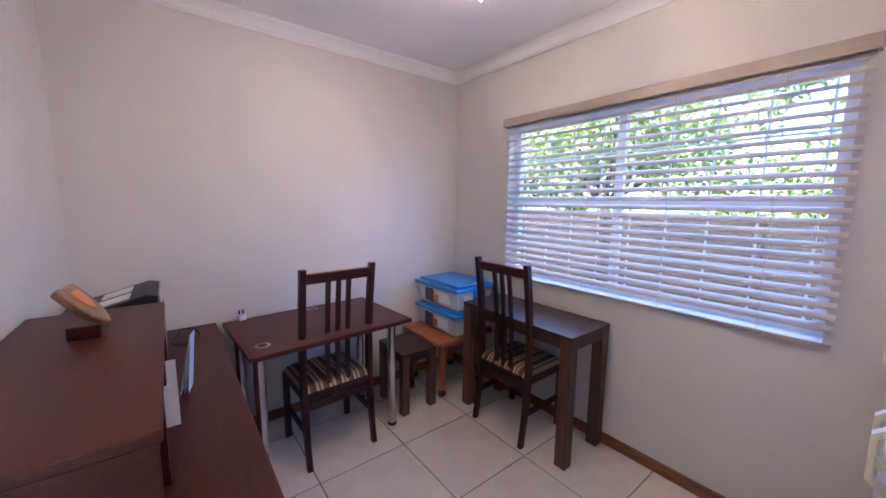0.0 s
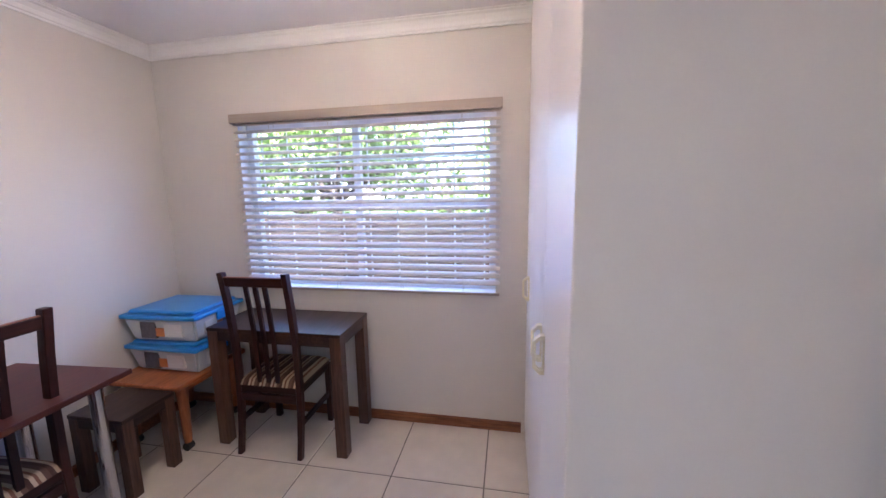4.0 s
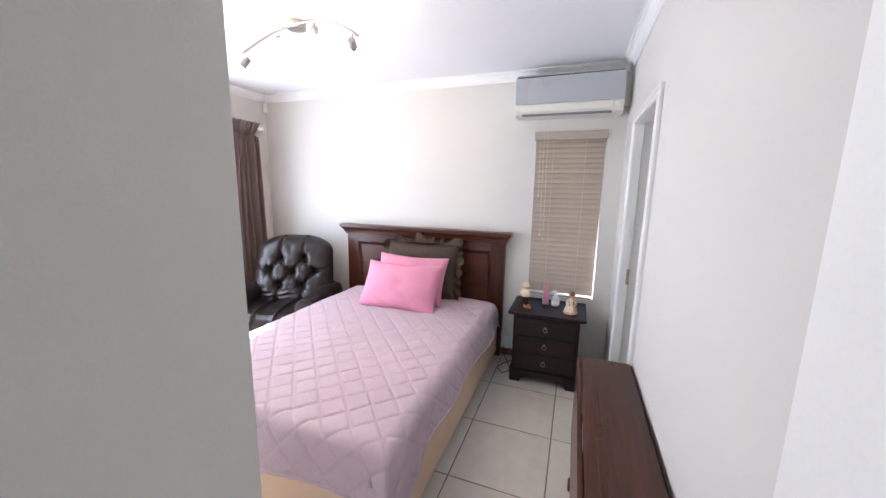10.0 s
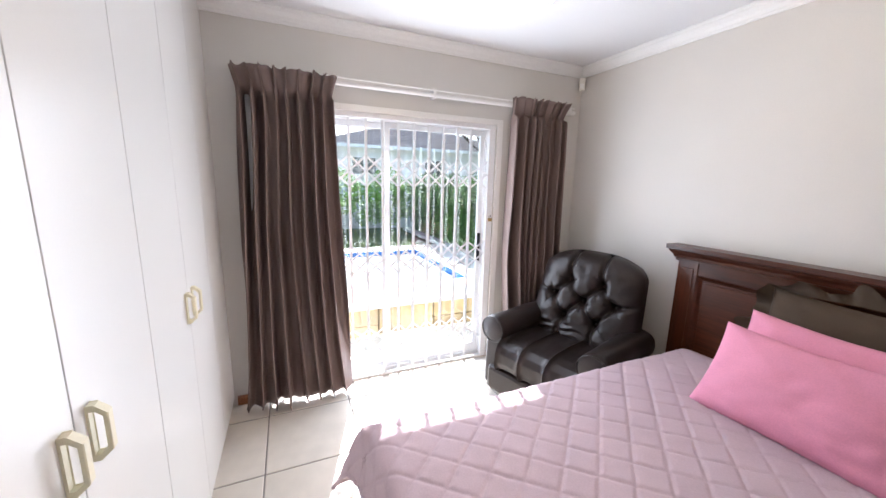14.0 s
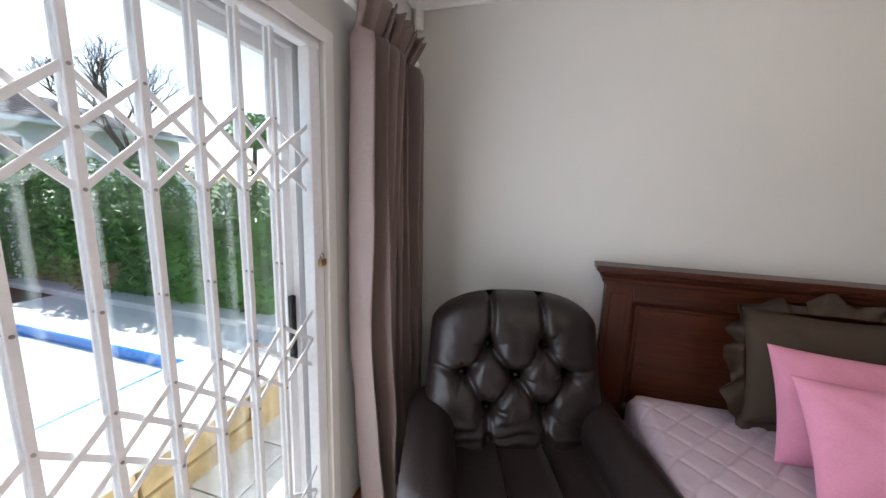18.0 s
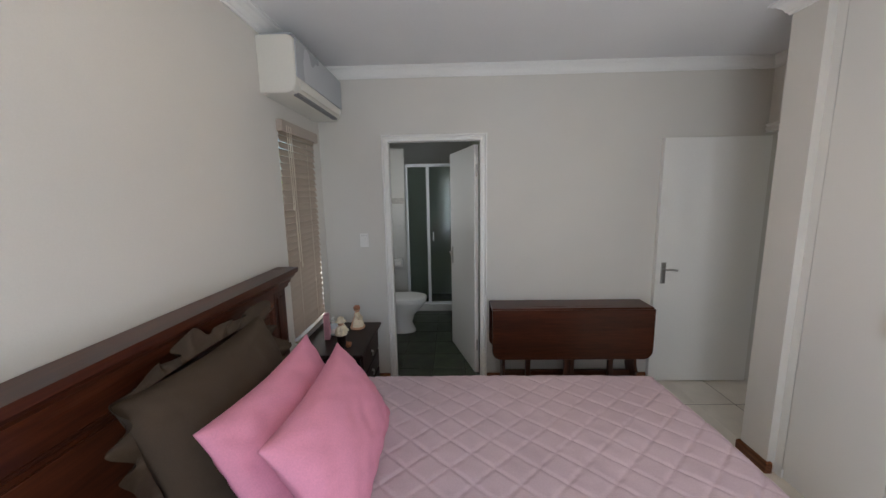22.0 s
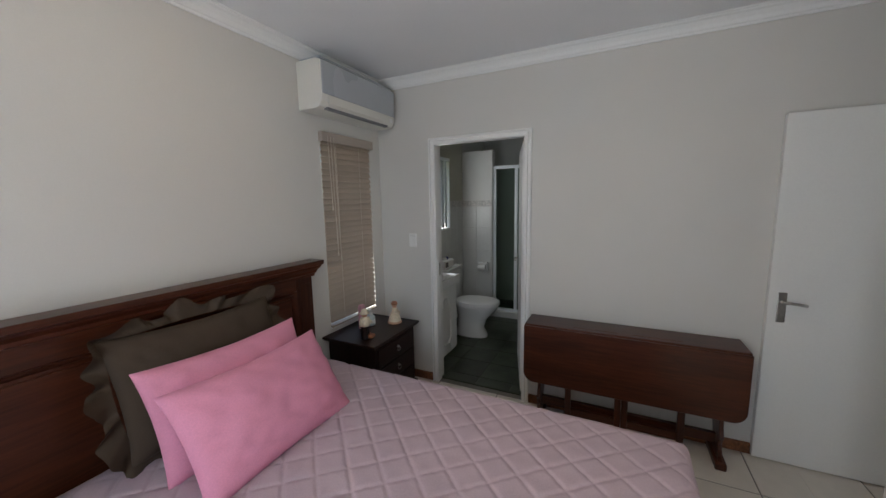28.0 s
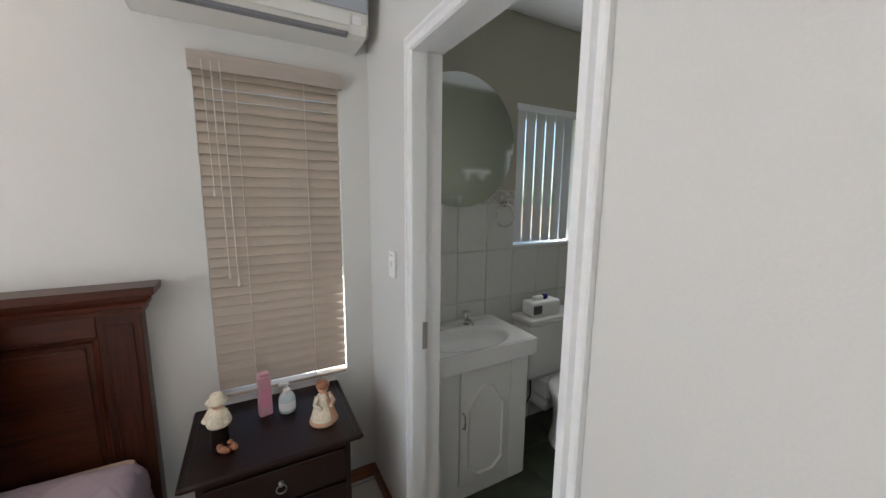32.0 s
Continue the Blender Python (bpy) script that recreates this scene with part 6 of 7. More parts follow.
for x, y in ((-0.378, -0.205), (0.05, 0.24)):
    b = bmesh.new()
    turned(b, (x, y, DK_Z), [(0.038, 0.0), (0.038, 0.003), (0.030, 0.004), (0.026, 0.0035)], 24)
    part("cable_grommet", b, CHROME, desk, "chrome cable grommet")
    part("grommet_cap", rod(bmesh.new(), (x, y, DK_Z + 0.0035), (x, y, DK_Z + 0.0047), 0.022, 0.022, 20), WENGE, desk, "dark grommet cap")
chg = thing("plug_adapter", 0.555, 2.62, DK_Z, "small white plug adapter with blue pins on the desk", "adapter", rz=20)
part("body", boxes((-0.022, 0.022, -0.025, 0.025, 0.0, 0.035), bevel=0.005), WHITE_P, chg)
for x in (-0.010, 0.012):
    part("pin", rod(bmesh.new(), (x, 0, 0.036), (x, 0, 0.062), 0.006, 0.006, 8), NAVY, chg, "blue pin")
b = bmesh.new()
tube(b, [(0.02, 0.0, 0.004), (0.06, 0.02, 0.004), (0.10, 0.01, 0.004), (0.085, -0.02, 0.004)], 0.004, 6)
part("lead", b, LEAD_W, chg, "white lead")


# slat-back dining chairs
def dining_chair():
    ch = thing("dining_chair", 0, 0, 0, "dark-stained slat-back chair with a striped upholstered seat", "chair", "study chairs")
    # the chair faces +y; its back stands at y = 0
    hw = 0.20

    def yb(z):
        """The curve of the back: feet kicked out, top leaning back."""
        return float(np.interp(z, (0.0, 0.12, 0.30, 0.45, 0.70, 0.95, 1.15), (0.0, 0.020, 0.042, 0.050, 0.046, 0.022, -0.008)))

    def post(s):
        bm = bmesh.new()
        rings = []
        for z in (0.0, 0.12, 0.30, 0.45, 0.70, 0.95, 1.148):
            w, d = (0.017, 0.020) if z > 0.25 else (0.015, 0.017)
            rings.append([bm.verts.new((s * hw + a * w, yb(z) + c * d, z)) for a, c in ((-1, -1), (1, -1), (1, 1), (-1, 1))])
        for a, c in zip(rings, rings[1:]):
            for k in range(4):
                bm.faces.new((a[k], a[(k + 1) % 4], c[(k + 1) % 4], c[k]))
        bm.faces.new(list(reversed(rings[0])))
        bm.faces.new(rings[-1])
        bmesh.ops.bevel(bm, geom=[e for e in bm.edges], offset=0.003, segments=1, affect="EDGES")
        return bm
    for s in (-1, 1):
        part("back_post", post(s), CHAIR_Z, ch)
        b_ = boxes((s * hw - 0.018, s * hw + 0.018, 0.375, 0.411, 0.0, 0.43), bevel=0.003)
        part("front_leg", b_, CHAIR_Z, ch)
        part("side_rail", boxes((s * hw - 0.011, s * hw + 0.011, 0.045, 0.376, 0.395, 0.445), bevel=0.003), CHAIR_W, ch)
        part("stretcher", boxes((s * hw - 0.009, s * hw + 0.009, 0.045, 0.376, 0.19, 0.225), bevel=0.003), CHAIR_W, ch)

    rail = boxes((-hw + 0.016, hw - 0.016, -0.012, 0.012, 1.065, 1.120), bevel=0.004)
    for v in rail.verts:
        v.co.y += yb(v.co.z) - 0.008 * (1 - (v.co.x / hw) ** 2)
    part("top_rail", rail, CHAIR_W, ch)
    edge = boxes((-hw + 0.018, hw - 0.018, -0.010, 0.010, 1.1205, 1.1235), bevel=0.001)
    for v in edge.verts:
        v.co.y += yb(1.12) - 0.008 * (1 - (v.co.x / hw) ** 2)
    part("worn_edge", edge, PINE, ch, "worn reddish top edge of the rail")
    part("lower_rail", boxes((-hw + 0.016, hw - 0.016, 0.030, 0.054, 0.335, 0.385), bevel=0.004), CHAIR_W, ch)
    part("back_rail", boxes((-hw + 0.016, hw - 0.016, 0.032, 0.054, 0.395, 0.445), bevel=0.004), CHAIR_W, ch)
    for x, w in ((-0.060, 0.013), (0.0, 0.013), (0.060, 0.013)):
        bm = bmesh.new()
        rings = []
        for z in np.linspace(0.36, 1.07, 9):
            rings.append([bm.verts.new((x + a * w, yb(z) - 0.002 + c * 0.007, z)) for a, c in ((-1, -1), (1, -1), (1, 1), (-1, 1))])
        for a, c in zip(rings, rings[1:]):
            for k in range(4):
                bm.faces.new((a[k], a[(k + 1) % 4], c[(k + 1) % 4], c[k]))
        part("back_slat", bm, CHAIR_Z, ch)
    part("front_rail", boxes((-hw + 0.018, hw - 0.018, 0.380, 0.404, 0.385, 0.435), bevel=0.003), CHAIR_W, ch)

    def cush(u, v):
        a, c = 2 * u - 1, 2 * v - 1
        e = (max(0.0, 1 - abs(a) ** 6) * max(0.0, 1 - abs(c) ** 6)) ** 0.4
        return Vector((a * 0.212, 0.225 + c * 0.195, 0.440 + 0.045 * e))
    part("seat", sheet(18, 18, cush), SEAT, ch, "striped woven seat cushion", smooth=True)
    return ch


chair = dining_chair()
chair.matrix_world = pose(0.968, 2.055, 0, 0, 0, 2)
copy_thing(chair, pose(1.858, 1.665, 0, 0, 0, -89))


# dark table under the window, stool and pine side table
def leg_table(name, x0, x1, y0, y1, h, leg, top_t, mats, label, category, apron=0.06, rz=0.0):
    t = thing(name, (x0 + x1) / 2, (y0 + y1) / 2, 0.0, label, category, rz=rz)
    w, d = (x1 - x0) / 2, (y1 - y0) / 2
    part("tabletop", boxes((-w, w, -d, d, h - top_t, h), bevel=0.003), mats[0], t)
    for x in (-w + 0.002, w - leg - 0.002):
        for y in (-d + 0.002, d - leg - 0.002):
            part("leg", boxes((x, x + leg, y, y + leg, 0.0, h - top_t - 0.0005), bevel=0.003), mats[1], t)
    for y in (-d + 0.006, d - 0.024):
        part("apron", boxes((-w + leg + 0.003, w - leg - 0.003, y, y + 0.018, h - top_t - apron, h - top_t - 0.0005)), mats[0], t)
    for x in (-w + 0.006, w - 0.024):
        part("apron", boxes((x, x + 0.018, -d + leg + 0.003, d - leg - 0.003, h - top_t - apron, h - top_t - 0.0005)), mats[0], t)
    return t


leg_table("side_table", 1.905, 2.312, 1.185, 2.07, 0.785, 0.068, 0.022, (WENGE, WENGE_Z), "dark brown veneered table standing under the window", "table")
leg_table("stool", 1.445, 1.735, 2.165, 2.52, 0.455, 0.055, 0.022, (WENGE, WENGE_Z), "low dark brown wooden stool beside the desk", "stool", 0.05)
pt = thing("low_table", 2.03, 2.415, 0.0, "low orange-stained pine table on castors in the corner", "low table")
out = []
for cx_, cy_, a0 in ((0.255, 0.235, 0), (-0.255, 0.235, 90), (-0.255, -0.235, 180), (0.255, -0.235, 270)):
    for a in (0, 30, 60, 90):
        out.append((cx_ + 0.03 * math.cos(radians(a0 + a)), cy_ + 0.03 * math.sin(radians(a0 + a))))
part("tabletop", slab(bmesh.new(), out, 0.026, pose(0, 0, 0.440), bevel=0.005), PINE, pt, "orange pine top with rounded corners")
for x in (-0.20, 0.20):
    for y in (-0.195, 0.195):
        b = turned(bmesh.new(), (x, y, 0.055), [(0.022, 0), (0.026, 0.05), (0.030, 0.25), (0.034, 0.384)], 14)
        lg = part("leg", b, PINE_Z, pt)
        part("castor", rod(bmesh.new(), (x - 0.02, y, 0.027), (x + 0.02, y, 0.027), 0.027, 0.027, 14), BLACK, lg, "black castor wheel")
for y in (-0.20, 0.18):
    part("apron", boxes((-0.18, 0.18, y, y + 0.02, 0.38, 0.4395)), PINE, pt)


def storage_box(z, rz, label):
    sb = thing("storage_box", 2.095, 2.405, z, label, "storage box", "storage boxes", rz=rz)
    bm = bmesh.new()
    lo = [bm.verts.new(p) for p in ((-0.145, -0.19, 0.002), (0.145, -0.19, 0.002), (0.145, 0.19, 0.002), (-0.145, 0.19, 0.002))]
    hi = [bm.verts.new(p) for p in ((-0.170, -0.215, 0.115), (0.170, -0.215, 0.115), (0.170, 0.215, 0.115), (-0.170, 0.215, 0.115))]
    bm.faces.new(list(reversed(lo)))
    bm.faces.new(hi)
    for k in range(4):
        bm.faces.new((lo[k], lo[(k + 1) % 4], hi[(k + 1) % 4], hi[k]))
    bmesh.ops.bevel(bm, geom=bm.edges[:], offset=0.010, segments=2, affect="EDGES")
    part("tub", bm, BIN, sb, "milky clear plastic tub")
    b_ = boxes((-0.182, 0.182, -0.226, 0.226, 0.112, 0.132), bevel=0.006)
    box(b_, -0.155, 0.155, -0.20, 0.20, 0.132, 0.150, bevel=0.012)
    for s in (-1, 1):
        box(b_, -0.03, 0.03, s * 0.222 - 0.006, s * 0.222 + 0.006, 0.075, 0.118, bevel=0.003)
    part("lid", b_, BLUE_LID, sb, "bright blue snap-on lid")
    for x0, x1, z0, z1, mt in ((-0.10, -0.02, 0.03, 0.09, PAPER), (0.02, 0.09, 0.02, 0.10, PAPER_D), (-0.02, 0.02, 0.03, 0.07, COPPER)):
        part("content_item", boxes((x0, x1, -0.2115, -0.198, z0, z1)), mt, sb, "contents seen through the side")
        part("content_item", boxes((-0.1665, -0.152, x0 * 1.3, x1 * 1.3, z0, z1)), mt, sb, "contents seen through the side")
    sb.scale = (1.20, 1.20, 1.36)
    return sb


storage_box(0.467, 0.0, "clear plastic storage box with blue lid on the pine table")
storage_box(0.6715, 2.0, "clear plastic storage box with blue lid stacked on another")

spot_bar("ceiling_light", (1.09, 1.37), ((0.71, 1.27), (1.37, 1.30)), (0.0, 0.07), 2.565, 2.43, ((0.06, 235, 32), (0.55, 330, 30), (0.95, 110, 40)), "bowed nickel bar with three lit halogen spots in the study", STUDY_LAMP)


# ---- bathroom ----
window("window_3", -0.265, 0.265, 1.23, 2.09, pose(0.785, 4.205, 0), label="small white aluminium bathroom window")
vb = thing("vertical_blind", 0.745, 4.125, 2.10, "closed white vertical blind in the bathroom window", "blind")
part("headrail", boxes((-0.235, 0.30, -0.03, 0.015, -0.035, 0.0), bevel=0.003), ALU, vb, "white headrail")
me = mesh_of("vane", boxes((-0.043, 0.043, -0.0012, 0.0012, -0.84, -0.036)), SLAT_W)
for k in range(6):
    share("vane", me, vb, pose(-0.190 + k * 0.0815, -0.006, 0, 0, 0, 9))
# olive paint above the tiles, and a darker olive wall opposite the mirror
wall_bath_upper = solid("wall_bath_upper", joined([(-0.296, 0.519, 4.1035, 4.1085, 1.582, C - 0.001), (1.051, 1.458, 4.1035, 4.1085, 1.582, C - 0.001), (0.519, 1.051, 4.1035, 4.1085, 2.09, C - 0.001)]), KHAKI, "olive-khaki painted upper wall of the bathroom", "wall", kind=STRUCT)
wall_bath_south = solid("wall_bath_south", boxes((-0.296, 2.31, 2.7615, 2.7665, 0.0, C - 0.001)), OLIVE_WALL, "dull olive wall facing the bathroom mirror", "wall", kind=STRUCT)
rack = thing("wall_shelf", 1.05, 2.767, 1.78, "small white wall shelf seen in the bathroom mirror", "shelf")
part("board", boxes((-0.16, 0.16, 0.0, 0.11, 0.0, 0.018), bevel=0.003), VANITY, rack)
part("bracket", boxes((-0.10, -0.085, 0.0, 0.08, -0.07, -0.0005), bevel=0.002), VANITY, rack)
part("bracket", boxes((0.085, 0.10, 0.0, 0.08, -0.07, -0.0005), bevel=0.002), VANITY, rack)
trail = thing("towel_rail", 0.62, 2.767, 1.48, "chrome double towel rail on the bathroom wall", "towel rail")
for z in (0.0, 0.05):
    part("bar", rod(bmesh.new(), (-0.24, 0.06 + z * 0.6, z), (0.24, 0.06 + z * 0.6, z), 0.007, 0.007, 10), CHROME, trail)
for x in (-0.24, 0.24):
    part("mount", boxes((x - 0.012, x + 0.012, 0.0, 0.10, -0.012, 0.062), bevel=0.004), CHROME, trail)
# round mirror and towel ring
mir = thing("round_mirror", 0.125, 4.1025, 1.845, "large round frameless mirror over the basin", "mirror")
b = bmesh.new()
rod(b, (0, 0.0, 0), (0, -0.006, 0), 0.362, 0.362, 64)
part("glass", b, MIRROR, mir, "round mirror glass")
ring = thing("towel_ring", 0.425, 4.108, 1.50, "chrome towel ring on the tiled wall", "towel ring")
part("mount", rod(bmesh.new(), (0, 0, 0), (0, -0.03, 0), 0.022, 0.016, 16), CHROME, ring)
b = bmesh.new()
tube(b, [(0.068 * math.sin(a), -0.034, -0.070 + 0.068 * math.cos(a)) for a in np.linspace(0, 2 * math.pi, 25)], 0.0042, 8)
part("ring", b, CHROME, ring, smooth=True)

# vanity with basin
van = thing("vanity_unit", 0.04, 3.91, 0.0, "white bathroom vanity cabinet with an arched panel door", "vanity")
part("cabinet", boxes((-0.285, 0.285, -0.185, 0.19, 0.0, 0.725), bevel=0.002), VANITY, van)
part("side_panel", boxes((-0.280, -0.141, -0.204, -0.186, 0.03, 0.715), bevel=0.003), VANITY, van, "plain white front panel")
part("stile", boxes((0.172, 0.283, -0.204, -0.186, 0.03, 0.715), bevel=0.003), VANITY, van, "plain white stile")
for x0, x1, hx in ((-0.137, 0.168, -0.122),):
    d_ = part("door", boxes((x0, x1, -0.206, -0.186, 0.10, 0.712), bevel=0.004), VANITY, van, "white foil-wrapped door")
    cxm, hw = 0.013, 0.098
    half = [(hw * 0.45, 0.150), (hw, 0.200), (hw, 0.500), (hw * 0.62, 0.560), (hw * 0.45, 0.592), (hw * 0.22, 0.612)]
    pts = [(cxm + u, w_) for u, w_ in half] + [(cxm - u, w_) for u, w_ in reversed(half)]
    out = [(cxm + (u - cxm) * 1.09, 0.385 + (w_ - 0.385) * 1.04) for u, w_ in pts]
    lay_d = Matrix(((1, 0, 0, 0), (0, 0, -1, -0.2061), (0, 1, 0, 0), (0, 0, 0, 1)))
    bm = bmesh.new()
    rings = [[bm.verts.new(lay_d @ Vector((u, w_, d))) for u, w_ in row] for row, d in ((out, 0.0), ([((u + q[0]) / 2, (w_ + q[1]) / 2) for (u, w_), q in zip(out, pts)], 0.013), (pts, 0.002))]
    for r0, r1 in zip(rings, rings[1:]):
        for k in range(len(r0)):
            e = (k + 1) % len(r0)
            bm.faces.new((r0[k], r0[e], r1[e], r1[k]))
    bm.faces.new(rings[-1])
    bmesh.ops.recalc_face_normals(bm, faces=bm.faces[:])
    part("arched_moulding", bm, VANITY, d_, "raised arched moulding")
    b = bmesh.new()
    tube(b, [(hx, -0.206, 0.42), (hx, -0.225, 0.425), (hx, -0.229, 0.46), (hx, -0.225, 0.495), (hx, -0.206, 0.50)], 0.005, 8)
    part("handle", b, CHROME, d_, "chrome bow handle", smooth=True)
bas = thing("basin", 0.04, 3.91, 0.7255, "white ceramic inset basin on the vanity", "basin")


def basin_f(u, v):
    a, c = 2 * u - 1, 2 * v - 1
    x, y = a * 0.315, 0.0 + c * 0.215
    r = math.hypot(a / 0.78, (c + 0.12) / 0.66)
    z = 0.078 - 0.075 * max(0.0, 1 - r ** 4) ** 0.7
    lip = 0.012 if max(abs(a), abs(c)) > 0.93 and c < 0.95 else 0
    return Vector((x, y - 0.015, z + lip))


part("bowl", sheet(44, 36, basin_f), CERAMIC, bas, smooth=True)
part("rim", boxes((-0.315, 0.315, -0.230, -0.222, 0.0, 0.088), (-0.315, -0.308, -0.222, 0.195, 0.0, 0.088), (0.308, 0.315, -0.222, 0.195, 0.0, 0.088), bevel=0.003), CERAMIC, bas)
for x in (-0.10, 0.10):
    tap = part("tap", turned(bmesh.new(), (x, 0.13, 0.078), [(0.020, 0), (0.020, 0.006), (0.012, 0.010), (0.012, 0.045), (0.020, 0.050), (0.022, 0.075), (0.014, 0.082)], 16), CHROME, bas, "chrome pillar tap", smooth=False)
    b = bmesh.new()
    tube(b, [(x, 0.13, 0.108), (x, 0.09, 0.112), (x, 0.06, 0.104)], 0.009, 10)
    part("spout", b, CHROME, tap, smooth=True)

# toilet
wc = thing("toilet", 0.74, 3.80, 0.0, "white ceramic close-coupled toilet with lid down", "toilet")


def oval(z, rx, ry, cy, seg=24, p=2.2):
    pts = []
    for k in range(seg):
        a = 2 * math.pi * k / seg
        c, s = math.cos(a), math.sin(a)
        pts.append(Vector((rx * math.copysign(abs(c) ** (2 / p), c), cy + ry * math.copysign(abs(s) ** (2 / p), s), z)))
    return pts


def loft(rings, caps=True):
    bm = bmesh.new()
    vs = [[bm.verts.new(p) for p in r] for r in rings]
    for a, c in zip(vs, vs[1:]):
        for k in range(len(a)):
            bm.faces.new((a[k], a[(k + 1) % len(a)], c[(k + 1) % len(a)], c[k]))
    if caps:
        bm.faces.new(list(reversed(vs[0])))
        bm.faces.new(vs[-1])
    return bm


part("pan", loft([oval(0.0, 0.115, 0.20, -0.10), oval(0.03, 0.112, 0.195, -0.10), oval(0.12, 0.095, 0.165, -0.09), oval(0.22, 0.110, 0.18, -0.11), oval(0.30, 0.150, 0.225, -0.15), oval(0.37, 0.178, 0.255, -0.17), oval(0.395, 0.182, 0.26, -0.17)]), CERAMIC, wc, "white ceramic pan", smooth=True)
part("seat", loft([oval(0.396, 0.188, 0.262, -0.172), oval(0.402, 0.192, 0.266, -0.172), oval(0.415, 0.190, 0.264, -0.172)]), WHITE_P, wc, "white seat ring", smooth=True)
part("lid", loft([oval(0.416, 0.190, 0.264, -0.172), oval(0.424, 0.192, 0.266, -0.172), oval(0.436, 0.180, 0.25, -0.172), oval(0.440, 0.14, 0.20, -0.172)]), WHITE_P, wc, "white toilet lid", smooth=True)
part("cistern", boxes((-0.21, 0.21, 0.12, 0.30, 0.40, 0.76), bevel=0.022), CERAMIC, wc, "white ceramic cistern")
part("cistern_lid", boxes((-0.222, 0.222, 0.108, 0.303, 0.761, 0.80), bevel=0.012), CERAMIC, wc)
part("cistern_support", boxes((-0.12, 0.12, 0.06, 0.28, 0.28, 0.40), bevel=0.02), CERAMIC, wc)
b = bmesh.new()
tube(b, [(-0.06, 0.10, 0.22), (-0.06, 0.22, 0.22), (-0.06, 0.30, 0.22)], 0.045, 14)
part("waste_pipe", b, WHITE_P, wc, "white waste pipe", smooth=True)
b = bmesh.new()
tube(b, [(-0.15, 0.28, 0.10), (-0.17, 0.20, 0.16), (-0.13, 0.18, 0.26), (-0.12, 0.20, 0.40)], 0.006, 8)
part("water_hose", b, LEAD, wc, "black water hose", smooth=True)
tub = thing("tissue_pack", 0.70, 4.00, 0.80, "white pack of toilet tissue on the cistern", "tissue pack")
part("pack", boxes((-0.13, 0.10, -0.055, 0.055, 0.0, 0.095), bevel=0.014), PAPER, tub)
part("print", boxes((-0.128, -0.06, -0.0562, -0.054, 0.02, 0.075)), PAPER_D, tub, "dark printed mark")
brush = thing("small_tube", 0.66, 4.00, 0.895, "small white tube with a dark cap lying on the pack", "tube")
part("tube", boxes((-0.05, 0.03, -0.015, 0.015, 0.0, 0.028), bevel=0.008), WHITE_P, brush)
part("cap", boxes((0.031, 0.065, -0.016, 0.016, 0.0, 0.032), bevel=0.006), NAVY, brush, "dark blue cap")
holder = thing("toilet_roll_holder", 1.452, 3.80, 0.70, "white ceramic toilet roll holder on the tiled nib wall", "roll holder", rz=90)
part("plate", boxes((-0.07, 0.07, 0.0, 0.05, -0.06, 0.06), bevel=0.008), CERAMIC, holder)
part("roll", rod(bmesh.new(), (-0.05, 0.065, -0.01), (0.05, 0.065, -0.01), 0.045, 0.045, 20), PAPER, holder, "white paper roll")

# shower behind a nib wall
wall_nib = solid("wall_nib", boxes((1.46, 1.55, 3.68, 4.11, 0.0, 2.22)), WALL, "tiled nib wall of the shower", "wall", kind=STRUCT)
kerb = solid("shower_kerb", boxes((1.46, 1.57, 2.76, 3.679, 0.0, 0.09), bevel=0.004), WTILE, "white tiled shower kerb", "kerb", kind=STRUCT)
sh = thing("shower_screen", 1.51, 3.19, 0.09, "white-framed shower screen with dark tinted glass", "shower screen")
part("screen_frame", boxes((-0.02, 0.02, -0.43, -0.395, 0.0, 1.93), (-0.02, 0.02, 0.453, 0.488, 0.0, 1.93), (-0.02, 0.02, -0.395, 0.453, 1.89, 1.93), (-0.02, 0.02, -0.395, 0.453, 0.0, 0.035), (-0.018, 0.018, 0.165, 0.205, 0.035, 1.89), bevel=0.003), ALU, sh, "white aluminium frame")
for y0, y1 in ((-0.395, 0.165), (0.205, 0.453)):
    part("pane", boxes((-0.003, 0.003, y0, y1, 0.035, 1.89)), FROST, sh, "tinted obscure glass")
part("door_handle", boxes((-0.045, -0.02, 0.11, 0.13, 0.90, 1.02), bevel=0.004), ALU, sh)
rose = thing("shower_fitting", 1.90, 4.09, 1.98, "chrome shower head on a short arm", "shower head")
b = bmesh.new()
tube(b, [(0, 0.02, 0), (0, -0.10, 0.02), (0, -0.14, -0.02)], 0.009, 10)
rod(b, (0, -0.14, -0.02), (0, -0.165, -0.07), 0.015, 0.045, 18)
part("arm", b, CHROME, rose, smooth=True)
cei = thing("ceiling_lamp", 0.62, 3.40, C, "round opal glass ceiling lamp in the bathroom", "ceiling light")
part("shade", turned(bmesh.new(), (0, 0, -0.09), [(0.02, 0), (0.08, 0.010), (0.12, 0.04), (0.13, 0.075), (0.10, 0.09)], 24), CERAMIC, cei, smooth=True)


# ---- outside ----
ground = solid("ground", boxes((-600, 600, -600, 600, -0.62, -0.14)), LAWN, "garden ground reaching to the horizon", "ground", kind=STRUCT)
patio = solid("patio", boxes((-5.30, -4.37, -3.0, 9.0, -0.139, -0.052)), GROUT, "pale patio paving outside the sliding door", "paving", kind=STRUCT)
step_ = solid("door_step", boxes((-4.62, -4.37, 1.40, 3.30, -0.051, -0.012), bevel=0.004), PAVE, "pale concrete threshold outside the door", "step", kind=STRUCT)

